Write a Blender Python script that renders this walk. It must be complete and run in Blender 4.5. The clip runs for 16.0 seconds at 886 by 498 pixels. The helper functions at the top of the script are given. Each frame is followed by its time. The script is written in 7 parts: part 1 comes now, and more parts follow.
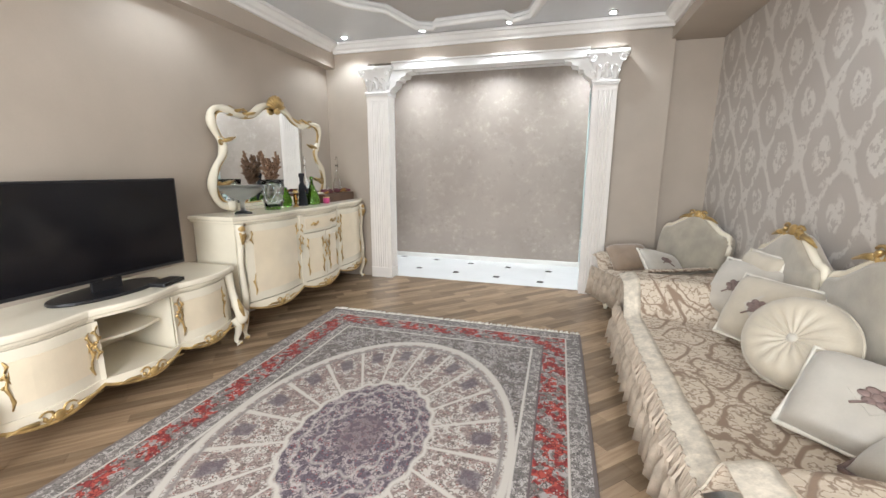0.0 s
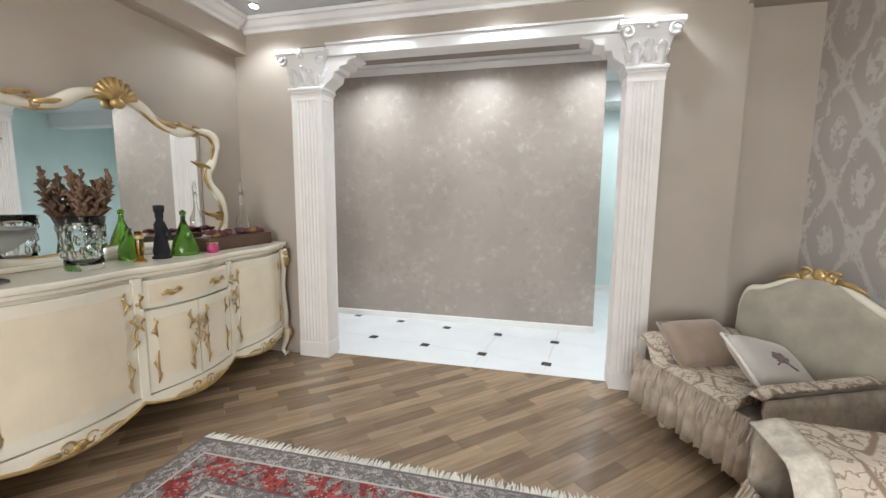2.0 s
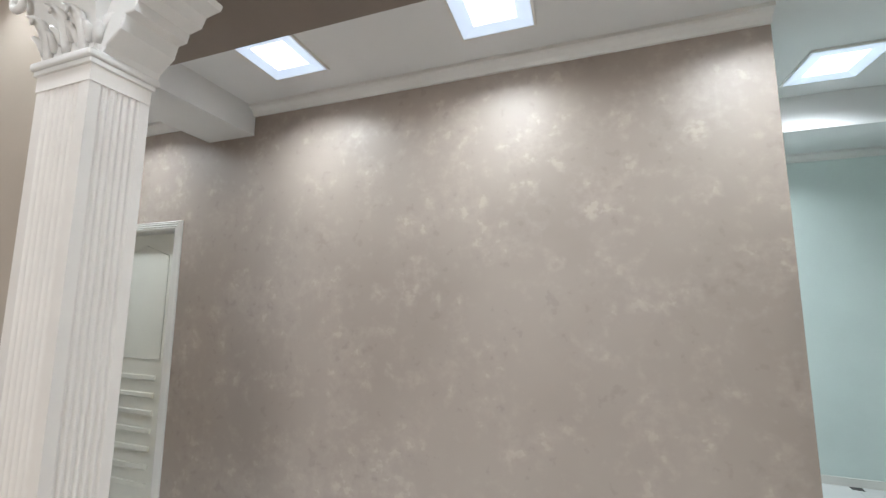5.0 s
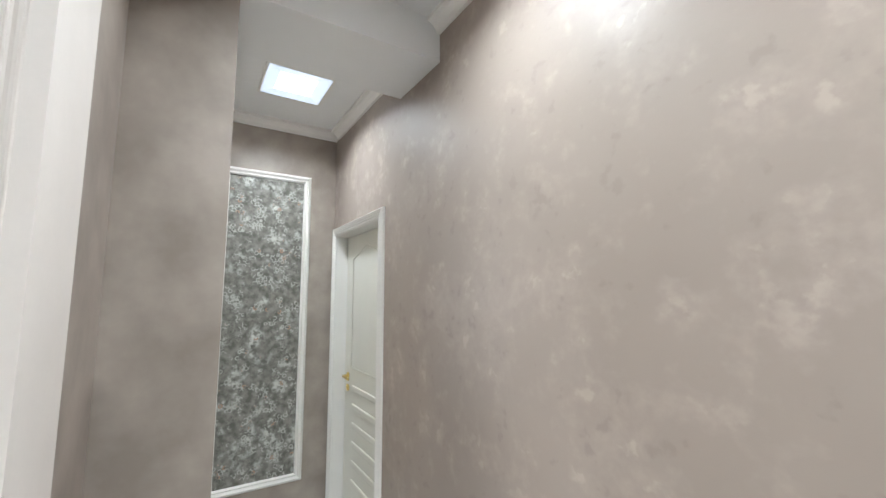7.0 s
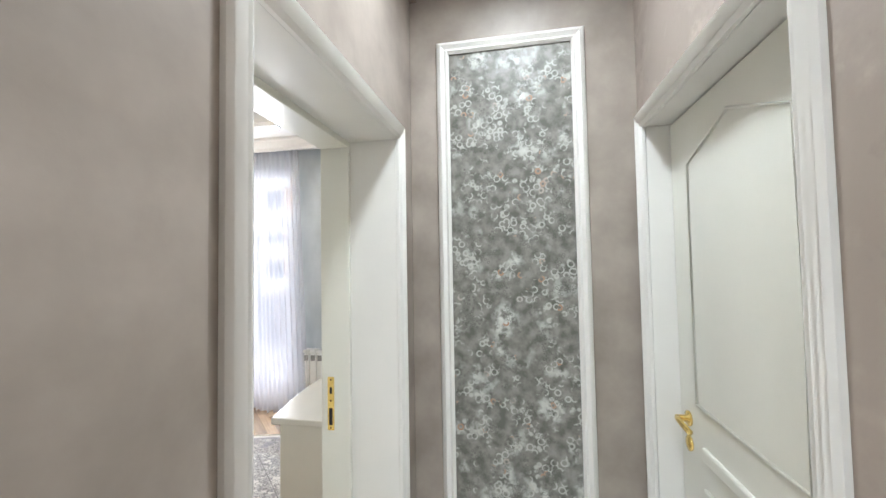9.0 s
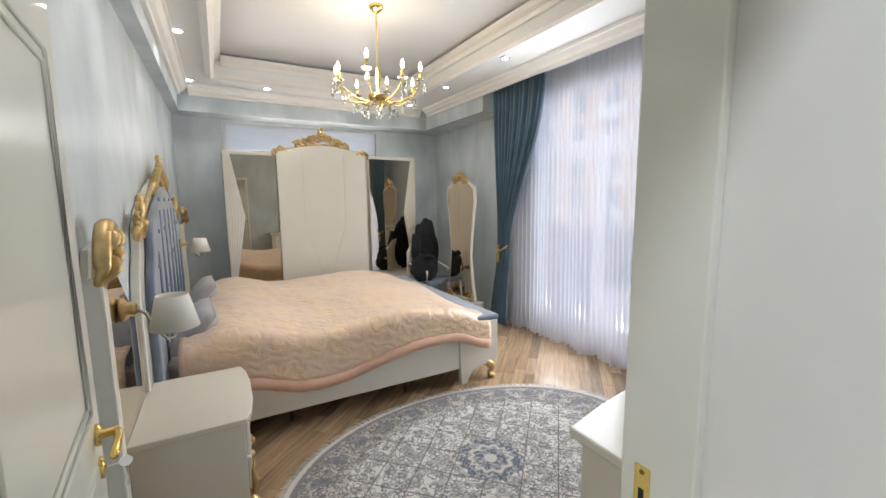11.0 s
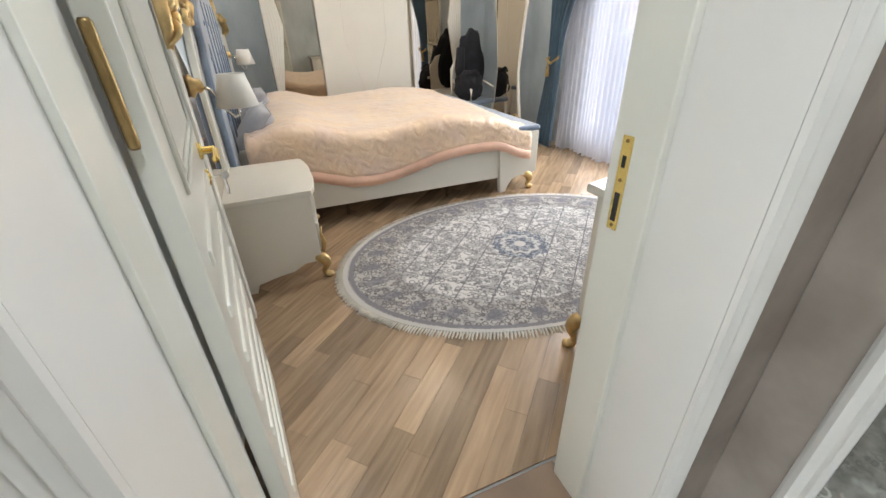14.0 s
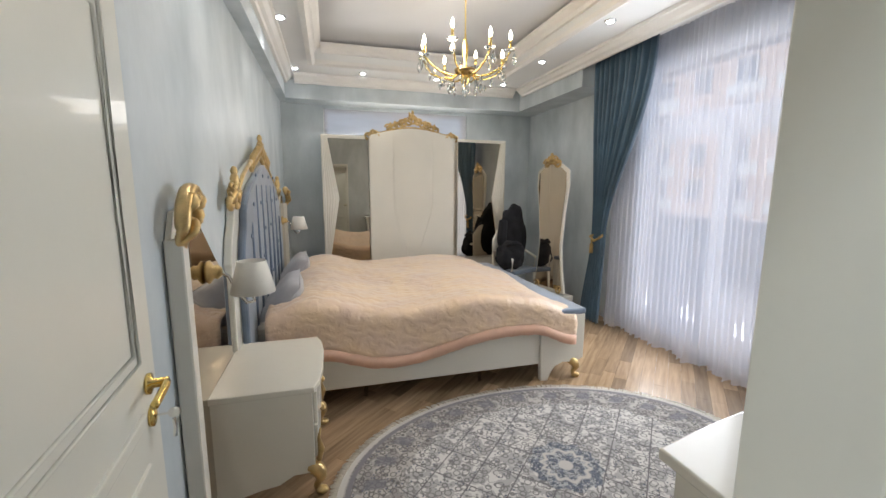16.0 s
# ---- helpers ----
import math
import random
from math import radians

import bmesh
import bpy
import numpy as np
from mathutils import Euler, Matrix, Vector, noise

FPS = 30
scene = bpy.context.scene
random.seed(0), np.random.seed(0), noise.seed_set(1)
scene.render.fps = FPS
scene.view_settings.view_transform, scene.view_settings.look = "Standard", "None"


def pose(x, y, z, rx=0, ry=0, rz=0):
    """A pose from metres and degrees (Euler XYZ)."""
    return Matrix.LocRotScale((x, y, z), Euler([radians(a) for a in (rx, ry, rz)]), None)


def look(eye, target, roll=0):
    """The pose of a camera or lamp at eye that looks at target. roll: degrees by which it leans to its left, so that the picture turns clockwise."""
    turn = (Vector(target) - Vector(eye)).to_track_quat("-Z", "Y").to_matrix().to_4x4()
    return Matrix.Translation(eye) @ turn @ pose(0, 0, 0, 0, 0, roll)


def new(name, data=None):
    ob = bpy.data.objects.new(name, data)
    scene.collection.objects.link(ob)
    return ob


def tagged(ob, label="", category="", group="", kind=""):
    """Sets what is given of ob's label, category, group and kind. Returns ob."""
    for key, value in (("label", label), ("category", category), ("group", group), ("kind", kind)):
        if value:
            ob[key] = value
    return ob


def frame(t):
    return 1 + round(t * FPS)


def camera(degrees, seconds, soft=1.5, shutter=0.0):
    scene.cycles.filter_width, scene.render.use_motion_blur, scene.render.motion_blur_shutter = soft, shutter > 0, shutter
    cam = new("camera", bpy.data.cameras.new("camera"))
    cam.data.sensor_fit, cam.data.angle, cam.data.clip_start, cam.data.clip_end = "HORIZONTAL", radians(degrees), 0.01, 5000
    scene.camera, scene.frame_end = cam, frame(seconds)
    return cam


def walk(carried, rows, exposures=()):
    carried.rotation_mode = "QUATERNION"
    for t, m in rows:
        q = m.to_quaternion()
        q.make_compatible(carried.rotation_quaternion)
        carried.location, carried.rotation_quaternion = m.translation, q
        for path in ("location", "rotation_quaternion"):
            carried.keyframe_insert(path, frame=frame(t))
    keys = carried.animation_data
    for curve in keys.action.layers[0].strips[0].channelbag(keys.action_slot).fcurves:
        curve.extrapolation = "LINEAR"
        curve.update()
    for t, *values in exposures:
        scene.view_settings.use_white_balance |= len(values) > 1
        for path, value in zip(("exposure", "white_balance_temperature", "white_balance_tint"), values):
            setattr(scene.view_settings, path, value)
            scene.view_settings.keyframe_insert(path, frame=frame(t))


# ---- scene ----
cam = camera(95.79, 16.0)
EXPOSURES = [(0.0, 0.03), (3.0, -0.2), (5.5, -0.25), (6.5, -0.05), (7.5, 0.15), (8.5, 0.45), (9.5, 0.02), (10.0, -0.22), (12.5, 0.0), (14.5, 0.2), (15.2, 0.1), (16.0, -0.3)]
PATH = [
    (0.00, pose(0.000, 0.000, 1.484, 78.65, -0.18, 16.06)),
    (0.50, pose(0.005, 0.396, 1.450, 76.25, -0.11, 15.48)),
    (1.00, pose(-0.067, 0.801, 1.434, 77.72, -0.35, 15.31)),
    (1.50, pose(-0.178, 1.233, 1.438, 80.53, -0.37, 14.71)),
    (2.00, pose(-0.281, 1.709, 1.477, 83.01, -0.42, 13.62)),
    (2.50, pose(-0.409, 2.212, 1.490, 85.09, -0.23, 12.38)),
    (3.00, pose(-0.381, 2.652, 1.553, 87.06, -0.43, 12.73)),
    (3.20, pose(-0.409, 2.811, 1.562, 88.46, -0.70, 12.42)),
    (5.30, pose(-0.640, 4.341, 1.588, 98.13, 0.39, 22.64)),
    (5.50, pose(-0.686, 4.481, 1.606, 97.89, 0.29, 26.36)),
    (6.00, pose(-0.802, 4.830, 1.652, 97.29, 0.03, 35.65)),
    (6.50, pose(-0.972, 5.125, 1.656, 96.80, -0.25, 46.57)),
    (7.00, pose(-1.262, 5.379, 1.650, 96.66, 0.22, 57.86)),
    (7.50, pose(-1.536, 5.661, 1.632, 95.59, 0.32, 69.90)),
    (8.00, pose(-1.860, 5.810, 1.588, 94.20, 0.64, 79.40)),
    (8.50, pose(-2.291, 5.837, 1.599, 93.15, 1.14, 88.94)),
    (9.00, pose(-2.741, 5.865, 1.601, 92.29, 1.00, 100.88)),
    (9.50, pose(-3.091, 5.815, 1.633, 90.35, 1.30, 114.10)),
    (10.00, pose(-3.303, 5.721, 1.635, 89.40, 1.31, 128.39)),
    (10.20, pose(-3.388, 5.683, 1.636, 89.02, 1.31, 134.11)),
    (12.30, pose(-3.763, 5.301, 1.453, 68.91, 0.64, 161.49)),
    (12.50, pose(-3.758, 5.323, 1.416, 66.57, 0.62, 161.53)),
    (13.00, pose(-3.705, 5.443, 1.357, 62.48, 1.01, 160.56)),
    (13.50, pose(-3.596, 5.613, 1.355, 60.88, 1.12, 158.46)),
    (14.00, pose(-3.570, 5.725, 1.371, 60.77, 1.43, 157.27)),
    (14.50, pose(-3.580, 5.751, 1.371, 62.09, 1.66, 157.59)),
    (15.00, pose(-3.607, 5.659, 1.378, 65.93, 1.47, 159.59)),
    (15.50, pose(-3.719, 5.476, 1.449, 72.70, 0.64, 162.47)),
    (16.00, pose(-3.789, 5.389, 1.529, 81.41, -0.20, 164.25)),
]
walk(cam, PATH, EXPOSURES)

# ---- world and light ----
world = bpy.data.worlds.new("world")
scene.world = world
world.use_nodes = True
wn = world.node_tree
sky = wn.nodes.new("ShaderNodeTexSky")
sky.sky_type = "NISHITA"
sky.sun_disc = False
sky.sun_elevation, sky.sun_rotation = radians(42), radians(250)
wn.links.new(sky.outputs[0], wn.nodes["Background"].inputs[0])
wn.nodes["Background"].inputs[1].default_value = 0.15


def area_lamp(name, m, sx, sy, power, color):
    d = bpy.data.lights.new(name, "AREA")
    d.shape, d.size, d.size_y, d.energy, d.color = "RECTANGLE", sx, sy, power, color
    ob = new(name, d)
    ob.matrix_world = m
    return ob


def spot_lamp(name, x, y, z, power, color, angle=105, blend=0.6):
    d = bpy.data.lights.new(name, "SPOT")
    d.energy, d.color, d.spot_size, d.spot_blend, d.shadow_soft_size = power, color, radians(angle), blend, 0.035
    ob = new(name, d)
    ob.location = (x, y, z)
    return ob


sun = bpy.data.lights.new("sun", "SUN")
sun.energy, sun.angle, sun.color = 5.0, radians(0.5), (1.0, 0.95, 0.87)
sun_ob = new("sun", sun)
sun_ob.matrix_world = look((0, 0, 30), (-18, 9, 0))
# daylight through the balcony door, and through the living room's window behind the start of the walk
area_lamp("window_light", look((-6.91, 2.6, 1.45), (-3, 2.6, 1.35)), 1.4, 2.5, 17, (0.82, 0.90, 1.0))
area_lamp("window_light", look((-6.68, 2.75, 1.5), (-3, 2.75, 1.2)), 1.1, 2.2, 48, (0.95, 0.97, 1.0))
area_lamp("window_light", look((-0.7, -1.66, 1.6), (-0.7, 4, 1.3)), 2.6, 1.7, 225, (0.93, 0.97, 1.0))
area_lamp("window_light", look((-4.9, -0.54, 2.38), (-4.9, 3, 1.6)), 1.8, 0.25, 7, (1.0, 0.95, 0.9))
COOL = (0.80, 0.90, 1.0)
# Four front spots; the last four are unseen, added along the sides for light.
LIVING_SPOTS = [(-2.62, 4.74), (-1.62, 4.74), (-0.62, 4.74), (0.42, 4.74), (-2.62, 2.6), (-2.62, 0.5), (0.75, 2.6), (0.75, 0.5)]
for sx, sy in LIVING_SPOTS:
    spot_lamp("living_spot", sx, sy, 2.98, 23, COOL, 130)
CEILING_PANELS = [(-2.20, 5.88), (-0.95, 5.88), (0.30, 5.88), (0.9, 7.0), (0.9, 8.1), (-3.815, 5.876)]
for sx, sy in CEILING_PANELS:
    area_lamp("panel_light", pose(sx, sy, 2.985), 0.2, 0.2, 15, (0.84, 0.925, 1.0)).data.spread = radians(145)
BED_SPOTS = [(-3.45, 1.55), (-3.45, 0.05), (-4.25, 0.05), (-5.2, 0.05), (-6.15, 0.05), (-6.15, 1.1), (-6.15, 2.25), (-3.45, 3.2), (-6.15, 3.6)]
for sx, sy in BED_SPOTS:
    spot_lamp("bedroom_spot", sx, sy, 2.92, 13, (1.0, 0.97, 0.93), 120)
lamp = bpy.data.lights.new("chandelier_light", "POINT")
lamp.energy, lamp.color, lamp.shadow_soft_size = 28, (1.0, 0.86, 0.66), 0.2
new("chandelier_light", lamp).location = (-4.75, 2.3, 2.62)

# ---- materials ----
def mat(name, color, rough=0.5, metal=0.0, vary=0.08, scale=6.0, fine=0.04, bump=0.1, bump_scale=60.0, sheen=0.0, coat=0.0, tint=None, detail=6.0, island=0.0, stretch=(1, 1, 1), piece=0.0, turn=0.0):
    """A surface with large soft variation, fine grain and a fine relief."""
    m = bpy.data.materials.new(name)
    m.use_nodes = True
    n, l = m.node_tree.nodes, m.node_tree.links
    b = n["Principled BSDF"]
    b.inputs["Roughness"].default_value, b.inputs["Metallic"].default_value = rough, metal
    b.inputs["Sheen Weight"].default_value, b.inputs["Coat Weight"].default_value = sheen, coat
    tc = n.new("ShaderNodeTexCoord")
    mp = n.new("ShaderNodeMapping")
    mp.inputs["Scale"].default_value = stretch
    rot = n.new("ShaderNodeMapping")
    rot.inputs["Rotation"].default_value = (0, 0, -radians(turn))
    l.new(tc.outputs["Object"], rot.inputs[0])
    l.new(rot.outputs[0], mp.inputs[0])
    big, small = n.new("ShaderNodeTexNoise"), n.new("ShaderNodeTexNoise")
    big.inputs["Scale"].default_value, big.inputs["Detail"].default_value = scale, detail
    small.inputs["Scale"].default_value, small.inputs["Detail"].default_value = bump_scale, 3.0
    for t in (big, small):
        l.new(mp.outputs[0], t.inputs["Vector"])
    ramp = n.new("ShaderNodeValToRGB")
    ramp.color_ramp.elements[0].position, ramp.color_ramp.elements[1].position = 0.32, 0.68
    dark = [c * (1 - vary) for c in color]
    light = tint if tint else [min(1, c * (1 + vary)) for c in color]
    ramp.color_ramp.elements[0].color, ramp.color_ramp.elements[1].color = (*dark, 1), (*light, 1)
    l.new(big.outputs[0], ramp.inputs[0])
    hsv = n.new("ShaderNodeHueSaturation")
    l.new(ramp.outputs[0], hsv.inputs["Color"])
    val = n.new("ShaderNodeMapRange")
    val.inputs["To Min"].default_value, val.inputs["To Max"].default_value = 1 - fine, 1 + fine
    l.new(small.outputs[0], val.inputs[0])
    last = val.outputs[0]
    if piece:
        oi = n.new("ShaderNodeNewGeometry" if island else "ShaderNodeObjectInfo")
        mr = n.new("ShaderNodeMapRange")
        mr.inputs["To Min"].default_value, mr.inputs["To Max"].default_value = 1 - piece, 1 + piece
        l.new(oi.outputs["Random Per Island" if island else "Random"], mr.inputs[0])
        mu = n.new("ShaderNodeMath")
        mu.operation = "MULTIPLY"
        l.new(last, mu.inputs[0]), l.new(mr.outputs[0], mu.inputs[1])
        last = mu.outputs[0]
    l.new(last, hsv.inputs["Value"])
    l.new(hsv.outputs[0], b.inputs["Base Color"])
    if bump:
        bp = n.new("ShaderNodeBump")
        bp.inputs["Strength"].default_value, bp.inputs["Distance"].default_value = bump, 0.004
        l.new(small.outputs[0], bp.inputs["Height"])
        l.new(bp.outputs[0], b.inputs["Normal"])
    return m


def glow(name, color, power):
    m = bpy.data.materials.new(name)
    m.use_nodes = True
    b = m.node_tree.nodes["Principled BSDF"]
    b.inputs["Base Color"].default_value = (*color, 1)
    b.inputs["Emission Color"].default_value, b.inputs["Emission Strength"].default_value = (*color, 1), power
    return m


def glass(name, color=(1, 1, 1), rough=0.0, weight=1.0, ior=1.45):
    m = bpy.data.materials.new(name)
    m.use_nodes = True
    b = m.node_tree.nodes["Principled BSDF"]
    b.inputs["Base Color"].default_value = (*color, 1)
    b.inputs["Roughness"].default_value, b.inputs["Transmission Weight"].default_value, b.inputs["IOR"].default_value = rough, weight, ior
    return m


TAUPE = mat("taupe_plaster", (0.33, 0.28, 0.24), 0.45, 0, 0.13, 4.5, 0.03, 0.12, 45, tint=(0.43, 0.375, 0.325), detail=9)
TAUPE_PLAIN = mat("taupe_paint", (0.43, 0.365, 0.30), 0.5, 0, 0.05, 2.2, 0.02, 0.08, 60)
# About a third darker than the taupe plaster, even over each beam.
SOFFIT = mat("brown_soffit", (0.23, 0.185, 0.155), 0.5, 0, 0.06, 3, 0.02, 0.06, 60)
BLUE_WALL = mat("pale_blue_plaster", (0.50, 0.565, 0.60), 0.4, 0, 0.10, 3.5, 0.03, 0.12, 40, tint=(0.62, 0.67, 0.70), detail=9, stretch=(1, 1, 0.5))
MINT = mat("mint_paint", (0.66, 0.74, 0.71), 0.5, 0, 0.04, 2, 0.02, 0.05, 60)
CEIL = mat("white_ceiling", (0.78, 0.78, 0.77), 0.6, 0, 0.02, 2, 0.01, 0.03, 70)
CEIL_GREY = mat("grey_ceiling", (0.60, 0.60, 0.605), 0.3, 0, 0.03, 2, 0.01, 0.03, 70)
STUCCO = mat("white_moulding", (0.80, 0.78, 0.75), 0.45, 0, 0.03, 5, 0.02, 0.05, 80)
PINKISH = mat("ivory_stucco", (0.80, 0.75, 0.70), 0.5, 0, 0.03, 5, 0.02, 0.06, 90)
DOOR_WHITE = mat("ivory_lacquer", (0.77, 0.765, 0.69), 0.28, 0, 0.02, 4, 0.01, 0.02, 90, coat=0.3)
TRIM_WHITE = mat("white_lacquer", (0.80, 0.785, 0.745), 0.32, 0, 0.02, 4, 0.01, 0.02, 90, coat=0.2)
CREAM = mat("cream_lacquer", (0.78, 0.71, 0.57), 0.27, 0, 0.04, 4, 0.02, 0.03, 70, coat=0.4)
CREAM_PANEL = mat("warm_cream_lacquer", (0.76, 0.65, 0.48), 0.3, 0, 0.05, 5, 0.02, 0.03, 70, coat=0.4)
GOLD = mat("antique_gold", (0.60, 0.43, 0.20), 0.34, 0.85, 0.22, 18, 0.1, 0.2, 120)
GOLD_PALE = mat("rubbed_gilding", (0.50, 0.34, 0.14), 0.36, 0.6, 0.3, 14, 0.1, 0.2, 110)
BRASS = mat("polished_brass", (0.83, 0.62, 0.22), 0.2, 1.0, 0.05, 9, 0.03, 0.03, 90)
OLD_BRASS = mat("aged_brass", (0.36, 0.25, 0.11), 0.35, 1.0, 0.2, 20, 0.1, 0.1, 90)
CHROME = mat("chrome", (0.75, 0.75, 0.75), 0.12, 1.0, 0.02, 9, 0.02, 0.0)
MIRROR = mat("mirror_glass", (0.90, 0.92, 0.92), 0.01, 1.0, 0.0, 3, 0.0, 0.0)
BRONZE_MIRROR = mat("bronze_mirror_glass", (0.52, 0.46, 0.38), 0.02, 1.0, 0.0, 3, 0.0, 0.0)
BLACK = mat("black_plastic", (0.012, 0.012, 0.014), 0.3, 0, 0.1, 8, 0.05, 0.02, 90)
SCREEN = mat("tv_screen", (0.006, 0.006, 0.008), 0.12, 0, 0.1, 8, 0.02, 0.0)
BLACK_CLOTH = mat("black_cloth", (0.012, 0.012, 0.015), 0.95, 0, 0.3, 9, 0.2, 0.5, 140)
WHITE_TILE = mat("white_porcelain_tile", (0.80, 0.80, 0.79), 0.12, 0, 0.03, 3, 0.01, 0.01, 40, piece=0.015, detail=8)
BLACK_TILE = mat("black_tile", (0.03, 0.03, 0.032), 0.15, 0, 0.1, 9, 0.03, 0.02, 60)
GROUT = mat("grey_grout", (0.5, 0.5, 0.49), 0.9, 0, 0.1, 9, 0.05, 0.2, 120)
PLANK_TURN = 44
OAK, OAK_FLOOR, OAK2, OAK2_FLOOR = [mat("oak_plank", c, 0.24, 0, 0.10, 2.2, 0.10, 0.06, 50, piece=0.36, stretch=(1.4, 16, 1), tint=c2, detail=10, island=i, turn=PLANK_TURN) for c, c2 in (((0.25, 0.165, 0.10), (0.33, 0.23, 0.145)), ((0.30, 0.20, 0.12), (0.41, 0.285, 0.175))) for i in (0, 1)]
PEACH = mat("peach_satin", (0.86, 0.60, 0.44), 0.32, 0, 0.06, 5, 0.04, 0.25, 55, sheen=0.3)
NAVY_VELVET = mat("blue_grey_velvet", (0.115, 0.155, 0.22), 0.6, 0, 0.2, 8, 0.08, 0.15, 120, sheen=0.6)
CURTAIN = mat("teal_blue_satin", (0.060, 0.115, 0.170), 0.38, 0, 0.16, 4, 0.05, 0.1, 160, sheen=0.4)
VELVET = mat("beige_grey_velvet", (0.36, 0.315, 0.245), 0.65, 0, 0.16, 7, 0.06, 0.2, 120, sheen=0.5)
CUSHION = mat("cream_satin", (0.47, 0.41, 0.32), 0.45, 0, 0.10, 7, 0.05, 0.2, 120, sheen=0.3)
WHITE_SATIN = mat("ivory_satin", (0.46, 0.42, 0.36), 0.42, 0, 0.08, 7, 0.04, 0.2, 120, sheen=0.3)
FRINGE = mat("taupe_fringe", (0.44, 0.36, 0.28), 0.8, 0, 0.22, 14, 0.15, 0.3, 160)
WHITE_FRINGE = mat("cream_fringe", (0.74, 0.70, 0.62), 0.85, 0, 0.12, 14, 0.1, 0.2, 160)
SHADE = mat("lamp_shade_cloth", (0.80, 0.78, 0.72), 0.8, 0, 0.03, 8, 0.03, 0.1, 150)
WHITE_PLASTIC = mat("white_plastic", (0.82, 0.83, 0.83), 0.35, 0, 0.02, 5, 0.01, 0.02, 80)
CLEAR = glass("clear_glass")
CRYSTAL = glass("cut_crystal", (0.95, 0.97, 0.97), 0.03)
FROST = glass("frosted_glass", (0.92, 0.95, 0.95), 0.35)
GREEN_GLASS = glass("green_glass", (0.16, 0.40, 0.05), 0.02)
DARK_GLASS = glass("dark_glass", (0.02, 0.03, 0.02), 0.03)
AMBER_GLASS = glass("amber_glass", (0.55, 0.24, 0.04), 0.03)
LED = glow("led_glow", (0.92, 0.96, 1.0), 22.0)
PANEL_GLOW = glow("panel_glow", (0.95, 0.97, 1.0), 5.0)
BULB_GLOW = glow("bulb_glow", (1.0, 0.90, 0.70), 16.0)
PINK_BLOCK = mat("salmon_facade", (0.66, 0.50, 0.41), 0.85, 0, 0.1, 0.8, 0.05, 0.2, 12)


class Sum:
    """A number or a socket in a node tree, with arithmetic."""
    tree = None

    def __init__(self, socket):
        self.s = socket

    @staticmethod
    def op(kind, *args):
        nd = Sum.tree.nodes.new("ShaderNodeMath")
        nd.operation = kind
        for i, a in enumerate(args):
            if isinstance(a, Sum):
                Sum.tree.links.new(a.s, nd.inputs[i])
            else:
                nd.inputs[i].default_value = a
        return Sum(nd.outputs[0])

    def __add__(self, o): return Sum.op("ADD", self, o)
    def __radd__(self, o): return Sum.op("ADD", o, self)
    def __sub__(self, o): return Sum.op("SUBTRACT", self, o)
    def __rsub__(self, o): return Sum.op("SUBTRACT", o, self)
    def __mul__(self, o): return Sum.op("MULTIPLY", self, o)
    def __rmul__(self, o): return Sum.op("MULTIPLY", o, self)
    def __truediv__(self, o): return Sum.op("DIVIDE", self, o)


def sine(a): return Sum.op("SINE", a)
def size_of(a): return Sum.op("ABSOLUTE", a)
def least(a, b): return Sum.op("MINIMUM", a, b)
def most(a, b): return Sum.op("MAXIMUM", a, b)


def step_up(a, lo, hi):
    nd = Sum.tree.nodes.new("ShaderNodeMapRange")
    Sum.tree.links.new(a.s, nd.inputs[0])
    nd.inputs[1].default_value, nd.inputs[2].default_value = lo, hi
    return Sum(nd.outputs[0])


def band(a, at, half, soft=0.01):
    return 1 - step_up(size_of(a - at), half - soft, half + soft)


def blend(fac, a, b):
    nd = Sum.tree.nodes.new("ShaderNodeMix")
    nd.data_type = "RGBA"
    if isinstance(fac, Sum):
        Sum.tree.links.new(fac.s, nd.inputs[0])
    else:
        nd.inputs[0].default_value = fac
    for i, c in ((6, a), (7, b)):
        if isinstance(c, tuple):
            nd.inputs[i].default_value = (*c, 1)
        else:
            Sum.tree.links.new(c, nd.inputs[i])
    return nd.outputs[2]


def pattern(name, rough=0.8, bump=0.3, fine=220.0):
    """A new material, made ready for a drawn pattern: material, shader, x, y and z in metres."""
    m = bpy.data.materials.new(name)
    m.use_nodes = True
    Sum.tree = m.node_tree
    b = m.node_tree.nodes["Principled BSDF"]
    b.inputs["Roughness"].default_value = rough
    tc = m.node_tree.nodes.new("ShaderNodeTexCoord")
    sp = m.node_tree.nodes.new("ShaderNodeSeparateXYZ")
    m.node_tree.links.new(tc.outputs["Object"], sp.inputs[0])
    if bump:
        t = m.node_tree.nodes.new("ShaderNodeTexNoise")
        t.inputs["Scale"].default_value = fine
        m.node_tree.links.new(tc.outputs["Object"], t.inputs["Vector"])
        bp = m.node_tree.nodes.new("ShaderNodeBump")
        bp.inputs["Strength"].default_value, bp.inputs["Distance"].default_value = bump, 0.004
        m.node_tree.links.new(t.outputs[0], bp.inputs["Height"])
        m.node_tree.links.new(bp.outputs[0], b.inputs["Normal"])
    return m, b, Sum(sp.outputs[0]), Sum(sp.outputs[1]), Sum(sp.outputs[2])


def cloud(scale, detail=4.0):
    t, tc = Sum.tree.nodes.new("ShaderNodeTexNoise"), Sum.tree.nodes.new("ShaderNodeTexCoord")
    t.inputs["Scale"].default_value, t.inputs["Detail"].default_value = scale, detail
    Sum.tree.links.new(tc.outputs["Object"], t.inputs["Vector"])
    return Sum(t.outputs[0])


